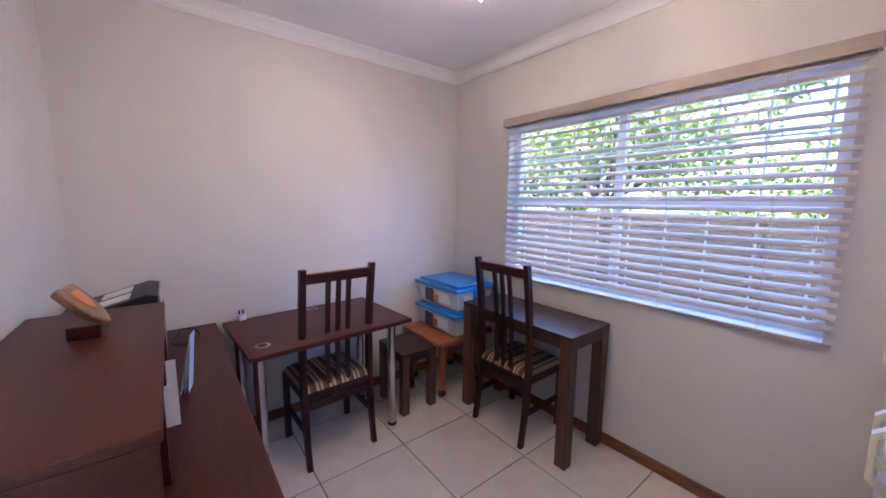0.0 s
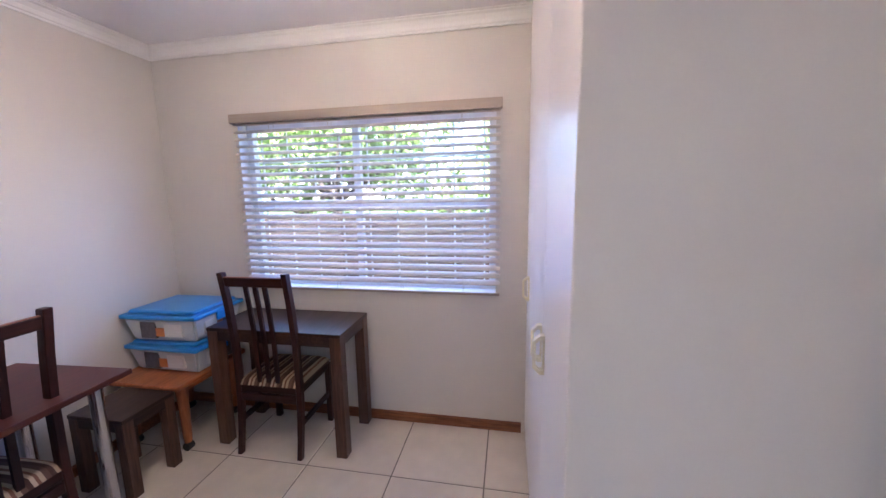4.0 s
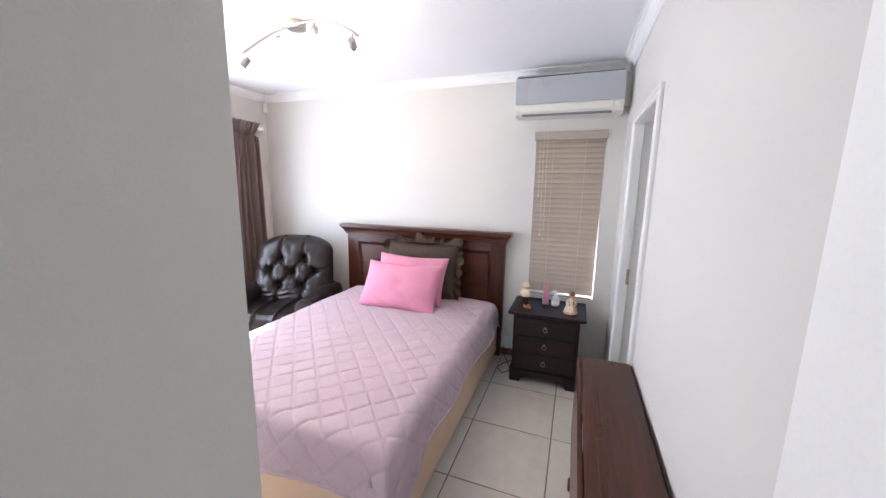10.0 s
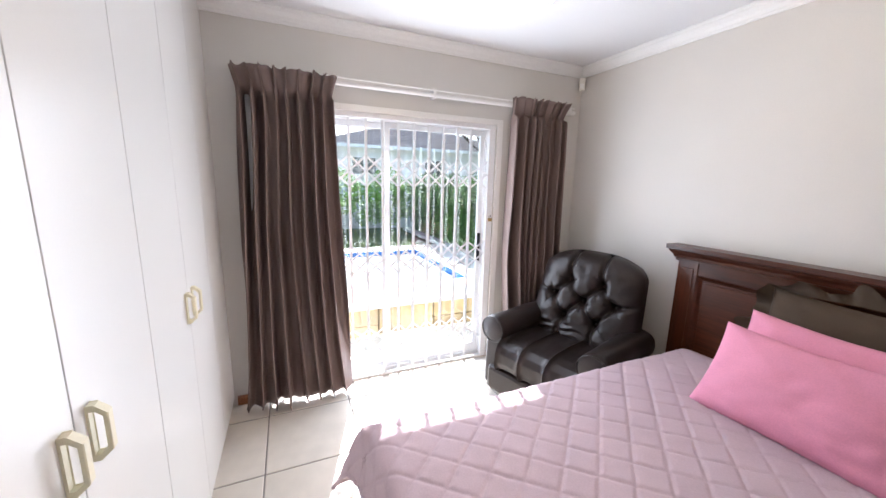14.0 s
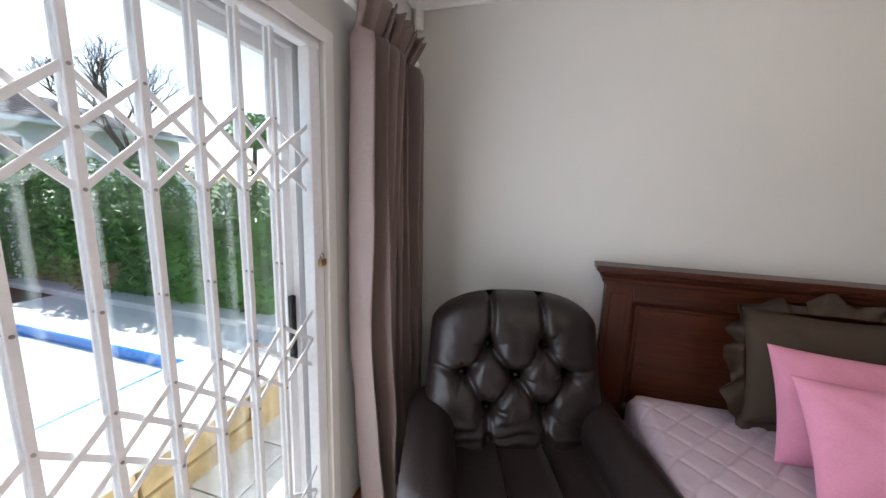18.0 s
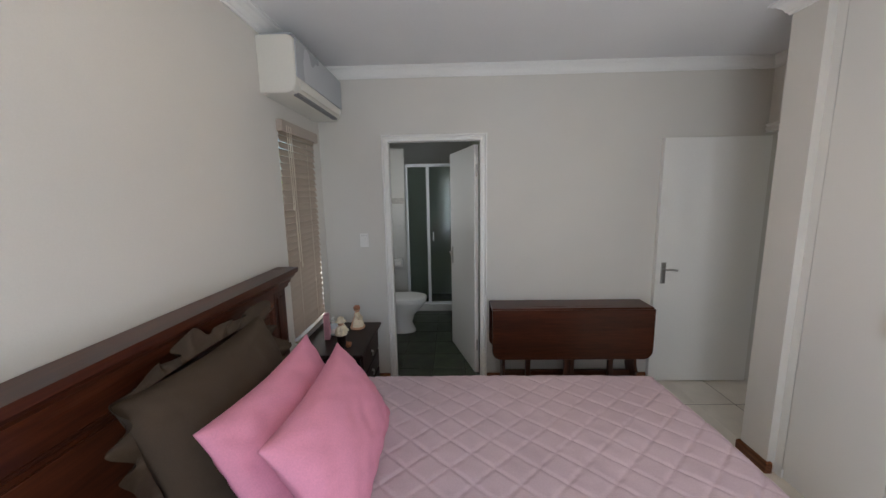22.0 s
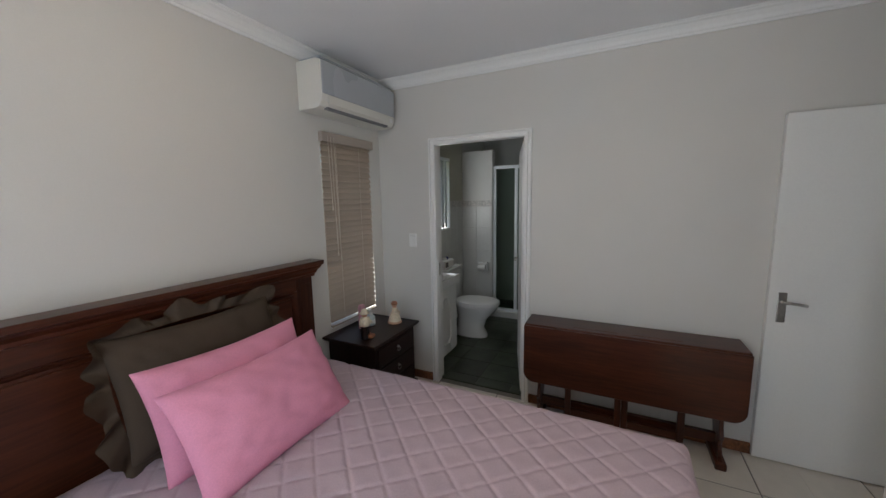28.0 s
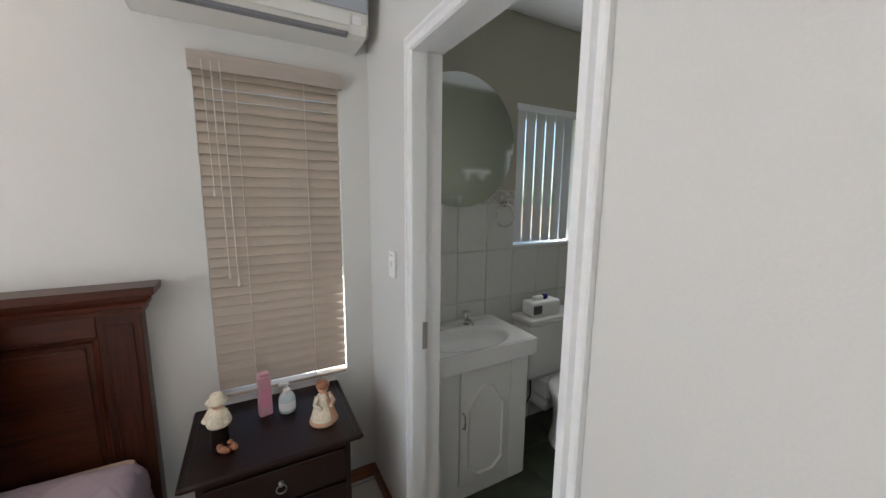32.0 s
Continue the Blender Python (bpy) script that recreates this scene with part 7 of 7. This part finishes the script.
# raised pool terrace with a sandstone retaining wall
terrace = solid("terrace", boxes((-8.30, -5.72, -4.0, -0.60, -0.139, 0.296), (-5.72, -5.17, -4.0, 9.0, -0.139, 0.296), (-8.30, -5.72, 3.84, 9.0, -0.139, 0.296), (-8.30, -7.86, -0.60, 3.84, -0.139, 0.296)), POOL_COVER, "raised pale pool terrace", "terrace", kind=STRUCT)
pool = thing("swimming_pool", -6.79, 1.62, -0.139, "swimming pool with a blue mosaic waterline", "swimming pool")
part("floor", boxes((-1.069, 1.069, -2.219, 2.219, 0.0, 0.20)), POOL_COVER, pool, "pale pool floor")
part("waterline_tiles", boxes((-1.069, -1.045, -2.219, 2.219, 0.20, 0.436), (-1.045, 1.069, 2.195, 2.219, 0.20, 0.436), (1.045, 1.069, -2.219, 2.195, 0.20, 0.436), (-1.045, 1.045, -2.219, -2.195, 0.20, 0.436)), POOL_TILE, pool, "blue mosaic tile band")
# Opaque near-white base colour stands in for sun glare on the water.
WATER = bpy.data.materials.new("pool_water")
WATER.use_nodes = True
wb = WATER.node_tree.nodes["Principled BSDF"]
wb.inputs["Base Color"].default_value = (0.62, 0.68, 0.70, 1)
wb.inputs["Roughness"].default_value, wb.inputs["Specular IOR Level"].default_value = 0.12, 0.9
wnz, wbp = WATER.node_tree.nodes.new("ShaderNodeTexNoise"), WATER.node_tree.nodes.new("ShaderNodeBump")
wnz.inputs["Scale"].default_value, wbp.inputs["Distance"].default_value = 5.0, 0.02
WATER.node_tree.links.new(wnz.outputs["Fac"], wbp.inputs["Height"])
WATER.node_tree.links.new(wbp.outputs[0], wb.inputs["Normal"])
part("water", boxes((-1.044, 1.044, -2.194, 2.194, 0.20, 0.36)), WATER, pool, "pale opaque water with the glare put into its colour")
wall_block = thing("retaining_wall", -5.17, 2.5, -0.139, "low yellow sandstone retaining wall of the terrace", "retaining wall", kind=STRUCT)
rnd = random.Random(5)
y = -3.0
while y < 6.5:
    w = rnd.uniform(0.22, 0.46)
    split = rnd.random() < 0.4
    zs = ((0.0, 0.20), (0.205, 0.39)) if split else ((0.0, 0.39),)
    for z0, z1 in zs:
        bm = boxes((0.0, 0.10 + rnd.uniform(0, 0.03), y - 2.5 + 0.006, y - 2.5 + w - 0.006, z0, z1), bevel=0.012)
        for v in bm.verts:
            v.co.x += 0.010 * noise.noise(v.co * 9)
        part("stone_block", bm, STONE, wall_block)
    y += w
part("coping", boxes((-0.02, 0.15, -5.5, 4.0, 0.391, 0.436), bevel=0.012), POOL_COVER, wall_block, "pale coping slab")

# wire fence, lawn and hedges
fence = thing("wire_fence", -9.25, 2.0, 0.20, "pale galvanised mesh fence on white posts beyond the pool", "fence")
b = bmesh.new()
for k in range(17):
    z = 0.08 + k * 0.052
    box(b, -0.002, 0.002, -6.0, 2.6, z - 0.002, z + 0.002)
part("horizontal_wires", b, FENCE, fence)
b = bmesh.new()
for k in range(58):
    yy = -6.0 + k * 0.15
    box(b, -0.002, 0.002, yy - 0.002, yy + 0.002, 0.05, 0.93)
part("vertical_wires", b, FENCE, fence)
for yy in (-4.4, -2.4, -0.3, 1.2, 2.6):
    part("post", rod(bmesh.new(), (0, yy, -0.1), (0, yy, 0.98), 0.025, 0.025, 10), GRILLE, fence, "white fence post")
lawn_bank = solid("lawn_bank", boxes((-12.4, -8.30, -9.0, 9.0, -0.139, 0.22)), LAWN, "lawn beyond the pool terrace", "lawn", kind=STRUCT)


def leaf_cloud(name, spots, count, size, mat, label, category, kind="", seed=1, parent=None, flat=0.5):
    """Many small bent leaves inside the given blobs (x, y, z, rx, ry, rz)."""
    r = random.Random(seed)
    vs, fs = [], []
    weights = [s[3] * s[4] * s[5] for s in spots]
    for _ in range(count):
        s = r.choices(spots, weights)[0]
        while True:
            p = Vector((r.uniform(-1, 1), r.uniform(-1, 1), r.uniform(-1, 1)))
            l = p.length
            if 0.35 < l < 1 and r.random() < l ** 1.5:
                break
        c = Vector((s[0] + p.x * s[3], s[1] + p.y * s[4], s[2] + p.z * s[5]))
        sz = size * r.uniform(0.6, 1.4)
        m = Euler((r.uniform(-1.0, 1.0), r.uniform(-1.0, 1.0), r.uniform(0, 6.3))).to_matrix()
        k = len(vs)
        for q in ((-1.0, 0, 0), (0, -0.42, 0.12), (1.0, 0, -0.1), (0, 0.42, 0.12)):
            vs.append(c + m @ (Vector(q) * sz))
        fs += [(k, k + 1, k + 2), (k, k + 2, k + 3)]
    me_ = bpy.data.meshes.new(name)
    me_.from_pydata(vs, [], fs)
    me_.materials.append(mat)
    ob = new(name, me_)
    if parent is not None:
        ob.parent = parent
        return tagged(ob, label)
    return tagged(ob, label, category, "", kind)


hr = random.Random(3)
spots = [(-5.9 - k * 0.42, 4.75 + hr.uniform(-0.06, 0.06), 0.95 + hr.uniform(-0.08, 0.10), 0.36, 0.36, 0.72 + hr.uniform(-0.08, 0.12)) for k in range(11)]
leaf_cloud("hedge", spots, 14000, 0.040, LEAF_D, "dense clipped green hedge beside the pool", "hedge", "stuff", 2)
solid("hedge_core", boxes((-10.4, -5.7, 4.62, 5.2, 0.0, 1.25)), LEAF_D, "dark inside of the hedge", "hedge", kind="stuff")
hedge_bed = solid("hedge_bed", boxes((-10.6, -5.5, 4.42, 5.4, 0.296, 0.36), bevel=0.01), PAVE, "pale kerb of the hedge bed", "kerb", kind=STRUCT)
spots = [(-10.6 + hr.uniform(-0.3, 0.3), -4.0 + k * 0.62, 0.95 + hr.uniform(-0.15, 0.35), 0.45, 0.48, 0.62 + hr.uniform(-0.1, 0.25)) for k in range(16)]
leaf_cloud("garden_shrubs", spots, 9000, 0.075, LEAF, "sunlit broad-leaved shrubs against the garden wall", "shrubs", "stuff", 7)
wall_garden = solid("wall_garden", boxes((-11.9, -11.7, -9.0, 9.0, 0.0, 1.75)), WALL_EXT, "blue-grey rendered garden wall", "wall", kind=STRUCT)
r = random.Random(11)
vs, fs = [], []
for _ in range(12000):
    x, yy = r.uniform(-11.6, -8.35), r.uniform(-7, 4.2)
    h, a = r.uniform(0.03, 0.08), r.uniform(0, 6.3)
    k = len(vs)
    dx, dy = 0.006 * math.cos(a), 0.006 * math.sin(a)
    vs += [(x - dx, yy - dy, 0.215), (x + dx, yy + dy, 0.215), (x + 3 * dy, yy - 3 * dx, 0.215 + h)]
    fs.append((k, k + 1, k + 2))
me = bpy.data.meshes.new("grass")
me.from_pydata(vs, [], fs)
me.materials.append(GRASS)
tagged(new("grass", me), "short green grass of the lawn", "grass", "", "stuff")


# neighbours' houses
def house(x, y, w, d, wall_h, roof_h, label, rz=0.0, win=3):
    hs = thing("house", x, y, 0.0, label, "house", "neighbouring houses", rz=rz)
    part("wall", boxes((-w / 2, w / 2, -d / 2, d / 2, -0.139, wall_h)), WALL_EXT, hs)
    e = 0.5
    bm = bmesh.new()
    lo = [bm.verts.new(p) for p in ((-w / 2 - e, -d / 2 - e, wall_h), (w / 2 + e, -d / 2 - e, wall_h), (w / 2 + e, d / 2 + e, wall_h), (-w / 2 - e, d / 2 + e, wall_h))]
    k = max(0.5, d / 2 - w / 2)
    top = [bm.verts.new((0, -k, wall_h + roof_h)), bm.verts.new((0, k, wall_h + roof_h))]
    for f in ((lo[0], lo[1], top[0]), (lo[1], lo[2], top[1], top[0]), (lo[2], lo[3], top[1]), (lo[3], lo[0], top[0], top[1]), tuple(reversed(lo))):
        bm.faces.new(f)
    bmesh.ops.recalc_face_normals(bm, faces=bm.faces[:])
    rf = part("roof", bm, ROOF, hs, "hipped tiled roof")
    n = 14
    b_ = bmesh.new()
    for j in range(n):
        t = j / n
        zz = wall_h + roof_h * t
        hx = (w / 2 + e) * (1 - t)
        hy = (d / 2 + e) * (1 - t) + k * t
        box(b_, hx - 0.05, hx + 0.03, -hy, hy, zz + 0.01, zz + 0.05)
        box(b_, -hx, hx, hy - 0.05, hy + 0.03, zz + 0.01, zz + 0.05)
        box(b_, -hx, hx, -hy - 0.03, -hy + 0.05, zz + 0.01, zz + 0.05)
    part("tile_courses", b_, ROOF, rf, "rows of roof tiles")
    part("gutter", boxes((w / 2 + e - 0.02, w / 2 + e + 0.08, -d / 2 - e, d / 2 + e, wall_h - 0.12, wall_h + 0.0)), ALU, hs, "white gutter")
    for j in range(win):
        yy = -d / 2 + d * (j + 0.5) / win
        wi = part("window", boxes((w / 2 + 0.005, w / 2 + 0.05, yy - 0.55, yy + 0.55, wall_h - 1.5, wall_h - 0.45), bevel=0.01), ALU, hs, "white framed window")
        part("pane", boxes((w / 2 + 0.051, w / 2 + 0.056, yy - 0.5, yy - 0.03, wall_h - 1.45, wall_h - 0.5), (w / 2 + 0.051, w / 2 + 0.056, yy + 0.03, yy + 0.5, wall_h - 1.45, wall_h - 0.5)), WINDOW_DARK, wi)
    return hs


house(-21.5, 8.1, 8.0, 10.0, 3.05, 1.55, "pale blue-grey house with a hipped tiled roof beyond the garden")
house(-27.0, -5.5, 9.0, 12.0, 3.2, 2.2, "pale house with a tiled roof farther off", rz=4)


# bare winter tree behind the house
def bare_tree(x, y, z, h, label, seed):
    r_ = random.Random(seed)
    tr = thing("bare_tree", x, y, z, label, "tree")
    bm = bmesh.new()
    rod(bm, (0, 0, 0), (0.1, 0.05, h * 0.4), 0.13, 0.09, 10)
    part("trunk", bm, BARK, tr)
    limbs = bmesh.new()

    def grow(p, d, l, rad, n):
        q = p + d * l
        rod(limbs, p, q, rad, rad * 0.7, 5 if n > 1 else 3, False)
        if n == 0:
            return
        for _ in range(3 if n > 2 else 2 + r_.randint(0, 1)):
            e_ = Vector((d.x + r_.uniform(-0.75, 0.75), d.y + r_.uniform(-0.75, 0.75), d.z + r_.uniform(-0.15, 0.5))).normalized()
            grow(q, e_, l * r_.uniform(0.62, 0.82), rad * 0.62, n - 1)
    for _ in range(4):
        grow(Vector((0.1, 0.05, h * 0.38)), Vector((r_.uniform(-0.6, 0.6), r_.uniform(-0.6, 0.6), 1.0)).normalized(), h * 0.20, 0.07, 5)
    part("limbs", limbs, BARK, tr, "fine leafless branches")
    return tr


bare_tree(-16.2, 10.4, -0.139, 5.6, "leafless tree with fine dark branches beyond the hedge", 4)
palm = thing("leafy_tree", -14.0, 13.0, -0.139, "small leafy tree beyond the hedge", "tree")
part("trunk", rod(bmesh.new(), (0, 0, 0), (0.2, 0.1, 3.2), 0.12, 0.07, 10), BARK, palm)
leaf_cloud("crown", [(0.2, 0.1, 3.5, 0.9, 0.9, 0.6), (0.7, -0.4, 3.2, 0.6, 0.6, 0.4), (-0.4, 0.5, 3.3, 0.6, 0.6, 0.45)], 1500, 0.11, LEAF, "loose green crown", "", "", 9, palm)

# east side: garden wall and trees outside the study window
wall_side = thing("precast_wall", 4.55, 1.0, -0.139, "brown precast concrete garden wall outside the study", "wall", kind=STRUCT)
me = mesh_of("wall_panel", boxes((-0.03, 0.03, 0.0, 1.46, 0.0, 0.295), bevel=0.008), WALL_GARDEN)
for k in range(-5, 6):
    for j in range(5):
        share("wall_panel", me, wall_side, pose(0, k * 1.5, j * 0.30))
    part("post", boxes((-0.06, 0.06, k * 1.5 - 0.055, k * 1.5 - 0.005, 0.0, 1.56), bevel=0.01), WALL_GARDEN, wall_side)
path_e = solid("side_path", boxes((2.50, 4.40, -6.0, 9.0, -0.139, -0.06)), PATH_GREY, "grey concrete side path, kept dark to bounce little light", "paving", kind=STRUCT)


def tree(x, y, z, h, spread, count, label, seed, mat):
    r_ = random.Random(seed)
    tr = thing("leafy_tree", x, y, z, label, "tree", "garden trees")
    part("trunk", rod(bmesh.new(), (0, 0, 0), (0.05, 0.05, h * 0.55), 0.10, 0.06, 10), BARK, tr)
    limbs = bmesh.new()
    spots_ = []
    for k in range(7):
        a = k * 0.9 + r_.uniform(-0.3, 0.3)
        q = Vector((math.cos(a) * spread * r_.uniform(0.4, 0.8), math.sin(a) * spread * r_.uniform(0.4, 0.9), h * r_.uniform(0.55, 0.95)))
        rod(limbs, (0.04, 0.04, h * 0.45), q, 0.045, 0.015, 6)
        spots_.append((q.x, q.y, q.z, spread * 0.42, spread * 0.42, h * 0.14))
    part("limbs", limbs, BARK, tr)
    leaf_cloud("crown", spots_, count, 0.07, mat, "uneven crown of small green leaves", "", "", seed, tr)
    return tr


tree(5.6, 3.0, -0.139, 3.6, 1.7, 2600, "leafy green tree behind the precast wall", 21, LEAF_SUNLIT)
tree(6.6, 4.2, -0.139, 3.0, 1.5, 1500, "leafy green tree farther along the precast wall", 22, LEAF)
tree(5.9, 5.2, -0.139, 3.8, 1.8, 1900, "tall leafy green tree behind the precast wall", 23, LEAF_SUNLIT)

er = random.Random(31)
spots = [(5.3 + er.uniform(0, 1.3), -3.4 + k * 0.36 + er.uniform(-0.15, 0.15), 1.55 + er.uniform(-0.3, 1.55), 0.50, 0.50, 0.55) for k in range(30)]
spots += [(6.9 + er.uniform(-0.3, 0.5), -3.6 + k * 0.6, 2.2 + er.uniform(-0.4, 1.6), 0.7, 0.7, 0.7) for k in range(18)]
leaf_cloud("side_shrubs", spots, 17000, 0.075, LEAF_SUNLIT, "tall dense sunlit shrubs behind the precast wall", "shrubs", "stuff", 33)


# ---- floor tiles, laid last ----
def tile_mesh(name, w, d, z0, z1, mat, edge=0.004):
    bm = bmesh.new()
    lo = [bm.verts.new((x, y, z0)) for x, y in ((0, 0), (w, 0), (w, d), (0, d))]
    mid = [bm.verts.new((x, y, z1 - edge * 0.5)) for x, y in ((0, 0), (w, 0), (w, d), (0, d))]
    hi = [bm.verts.new((x, y, z1)) for x, y in ((edge, edge), (w - edge, edge), (w - edge, d - edge), (edge, d - edge))]
    for a, b in ((lo, mid), (mid, hi)):
        for k in range(4):
            bm.faces.new((a[k], a[(k + 1) % 4], b[(k + 1) % 4], b[k]))
    bm.faces.new(hi)
    return mesh_of(name, bm, mat)


tile_cache = {}


def lay_tiles(parent, x0, x1, y0, y1, ox, oy, px, py, mat, gap, z0, z1, name="tile"):
    i0, i1 = math.floor((x0 - ox) / px), math.ceil((x1 - ox) / px)
    j0, j1 = math.floor((y0 - oy) / py), math.ceil((y1 - oy) / py)
    for i in range(i0, i1):
        for j in range(j0, j1):
            a, b = max(x0, ox + i * px + gap / 2), min(x1, ox + (i + 1) * px - gap / 2)
            c, d = max(y0, oy + j * py + gap / 2), min(y1, oy + (j + 1) * py - gap / 2)
            if b - a < 0.015 or d - c < 0.015:
                continue
            key = (name, mat.name, round(b - a, 3), round(d - c, 3), z0, z1)
            if key not in tile_cache:
                tile_cache[key] = tile_mesh(name, key[2], key[3], z0, z1, mat)
            share(name, tile_cache[key], parent, pose(a, c, 0))


lay_tiles(floor, -4.15, -0.40, 1.20, 4.11, -0.775, 1.97, P, P, TILE, 0.008, -0.01, 0.0)
lay_tiles(floor, -1.255, -0.40, 0.48, 1.20, -0.775, 1.97, P, P, TILE, 0.008, -0.01, 0.0)
lay_tiles(floor, -4.37, -4.15, 1.45, 3.25, -0.775, 1.97, P, P, TILE, 0.008, -0.01, 0.0)
lay_tiles(floor, -1.38, -0.302, -2.2, 0.48, -0.775, 1.97, P, P, TILE, 0.008, -0.01, 0.0)
lay_tiles(floor, -0.302, 2.33, -0.50, 2.69, 1.305, 1.405, 0.522, 0.522, TILE, 0.008, -0.01, 0.0)
lay_tiles(floor_bath, -0.335, 2.33, 2.76, 4.11, 0.10, 2.95, 0.30, 0.30, SLATE, 0.006, -0.002, 0.006)

# bathroom wall tiles on the north wall, with a border course
lay_bath = thing("wall_tiling", 0.0, 4.11, 0.0, "white glazed wall tiles with a mottled border course", "wall tiles", kind=STRUCT)


def wall_tile(parent, x0, x1, z0, z1, pw, ph, oz, mat, name):
    i = 0
    x = x0
    while x < x1 - 0.01:
        w = min(pw, x1 - x)
        z = oz
        while z < z1 - 0.01:
            a, c = max(z, z0), min(z + ph, z1)
            if c - a > 0.02:
                key = (name, round(w, 3), round(c - a, 3))
                if key not in tile_cache:
                    bm = tile_mesh(name, key[1] - 0.004, key[2] - 0.004, 0.0, 0.006, mat, 0.002)
                    tile_cache[key] = bm
                share(name, tile_cache[key], parent, Matrix.Translation((x + 0.002, -0.0005, a + 0.002)) @ pose(0, 0, 0, 90, 0, 0))
            z += ph
        x += pw


for x0, x1, z0, z1 in ((-0.30, 0.518, 0.0, 1.50), (0.518, 1.052, 0.0, 1.215), (1.052, 1.458, 0.0, 1.50)):
    wall_tile(lay_bath, x0, x1, z0, z1, 0.205, 0.305, 0.0, WTILE, "tile")
for x0, x1 in ((-0.30, 0.518), (1.052, 1.458)):
    wall_tile(lay_bath, x0, x1, 1.50, 1.58, 0.205, 0.08, 1.50, LISTELLO, "border_tile")
lay_nib = thing("nib_tiling", 1.46, 4.11, 0.0, "white glazed wall tiles on the shower nib", "wall tiles", rz=-90, kind=STRUCT)
wall_tile(lay_nib, 0.003, 0.427, 0.0, 1.50, 0.205, 0.305, 0.0, WTILE, "tile")
wall_tile(lay_nib, 0.003, 0.427, 1.50, 1.58, 0.205, 0.08, 1.50, LISTELLO, "border_tile")
# shower interior, darker tile
for name, rows in (("shower_lining", [(2.318, 2.328, 2.765, 4.10, 0.0, 2.1), (1.552, 2.317, 4.098, 4.108, 0.0, 2.1), (1.552, 2.317, 2.762, 2.772, 0.0, 2.1)]),):
    solid(name, boxes(*rows), WTILE, "tiled shower lining behind the screen", "wall tiles", kind=STRUCT)
# patio paving
lay_tiles(patio, -5.16, -4.375, -1.5, 6.0, -5.16, 0.1, 0.40, 0.40, PAVE, 0.010, -0.06, -0.045, "paver")
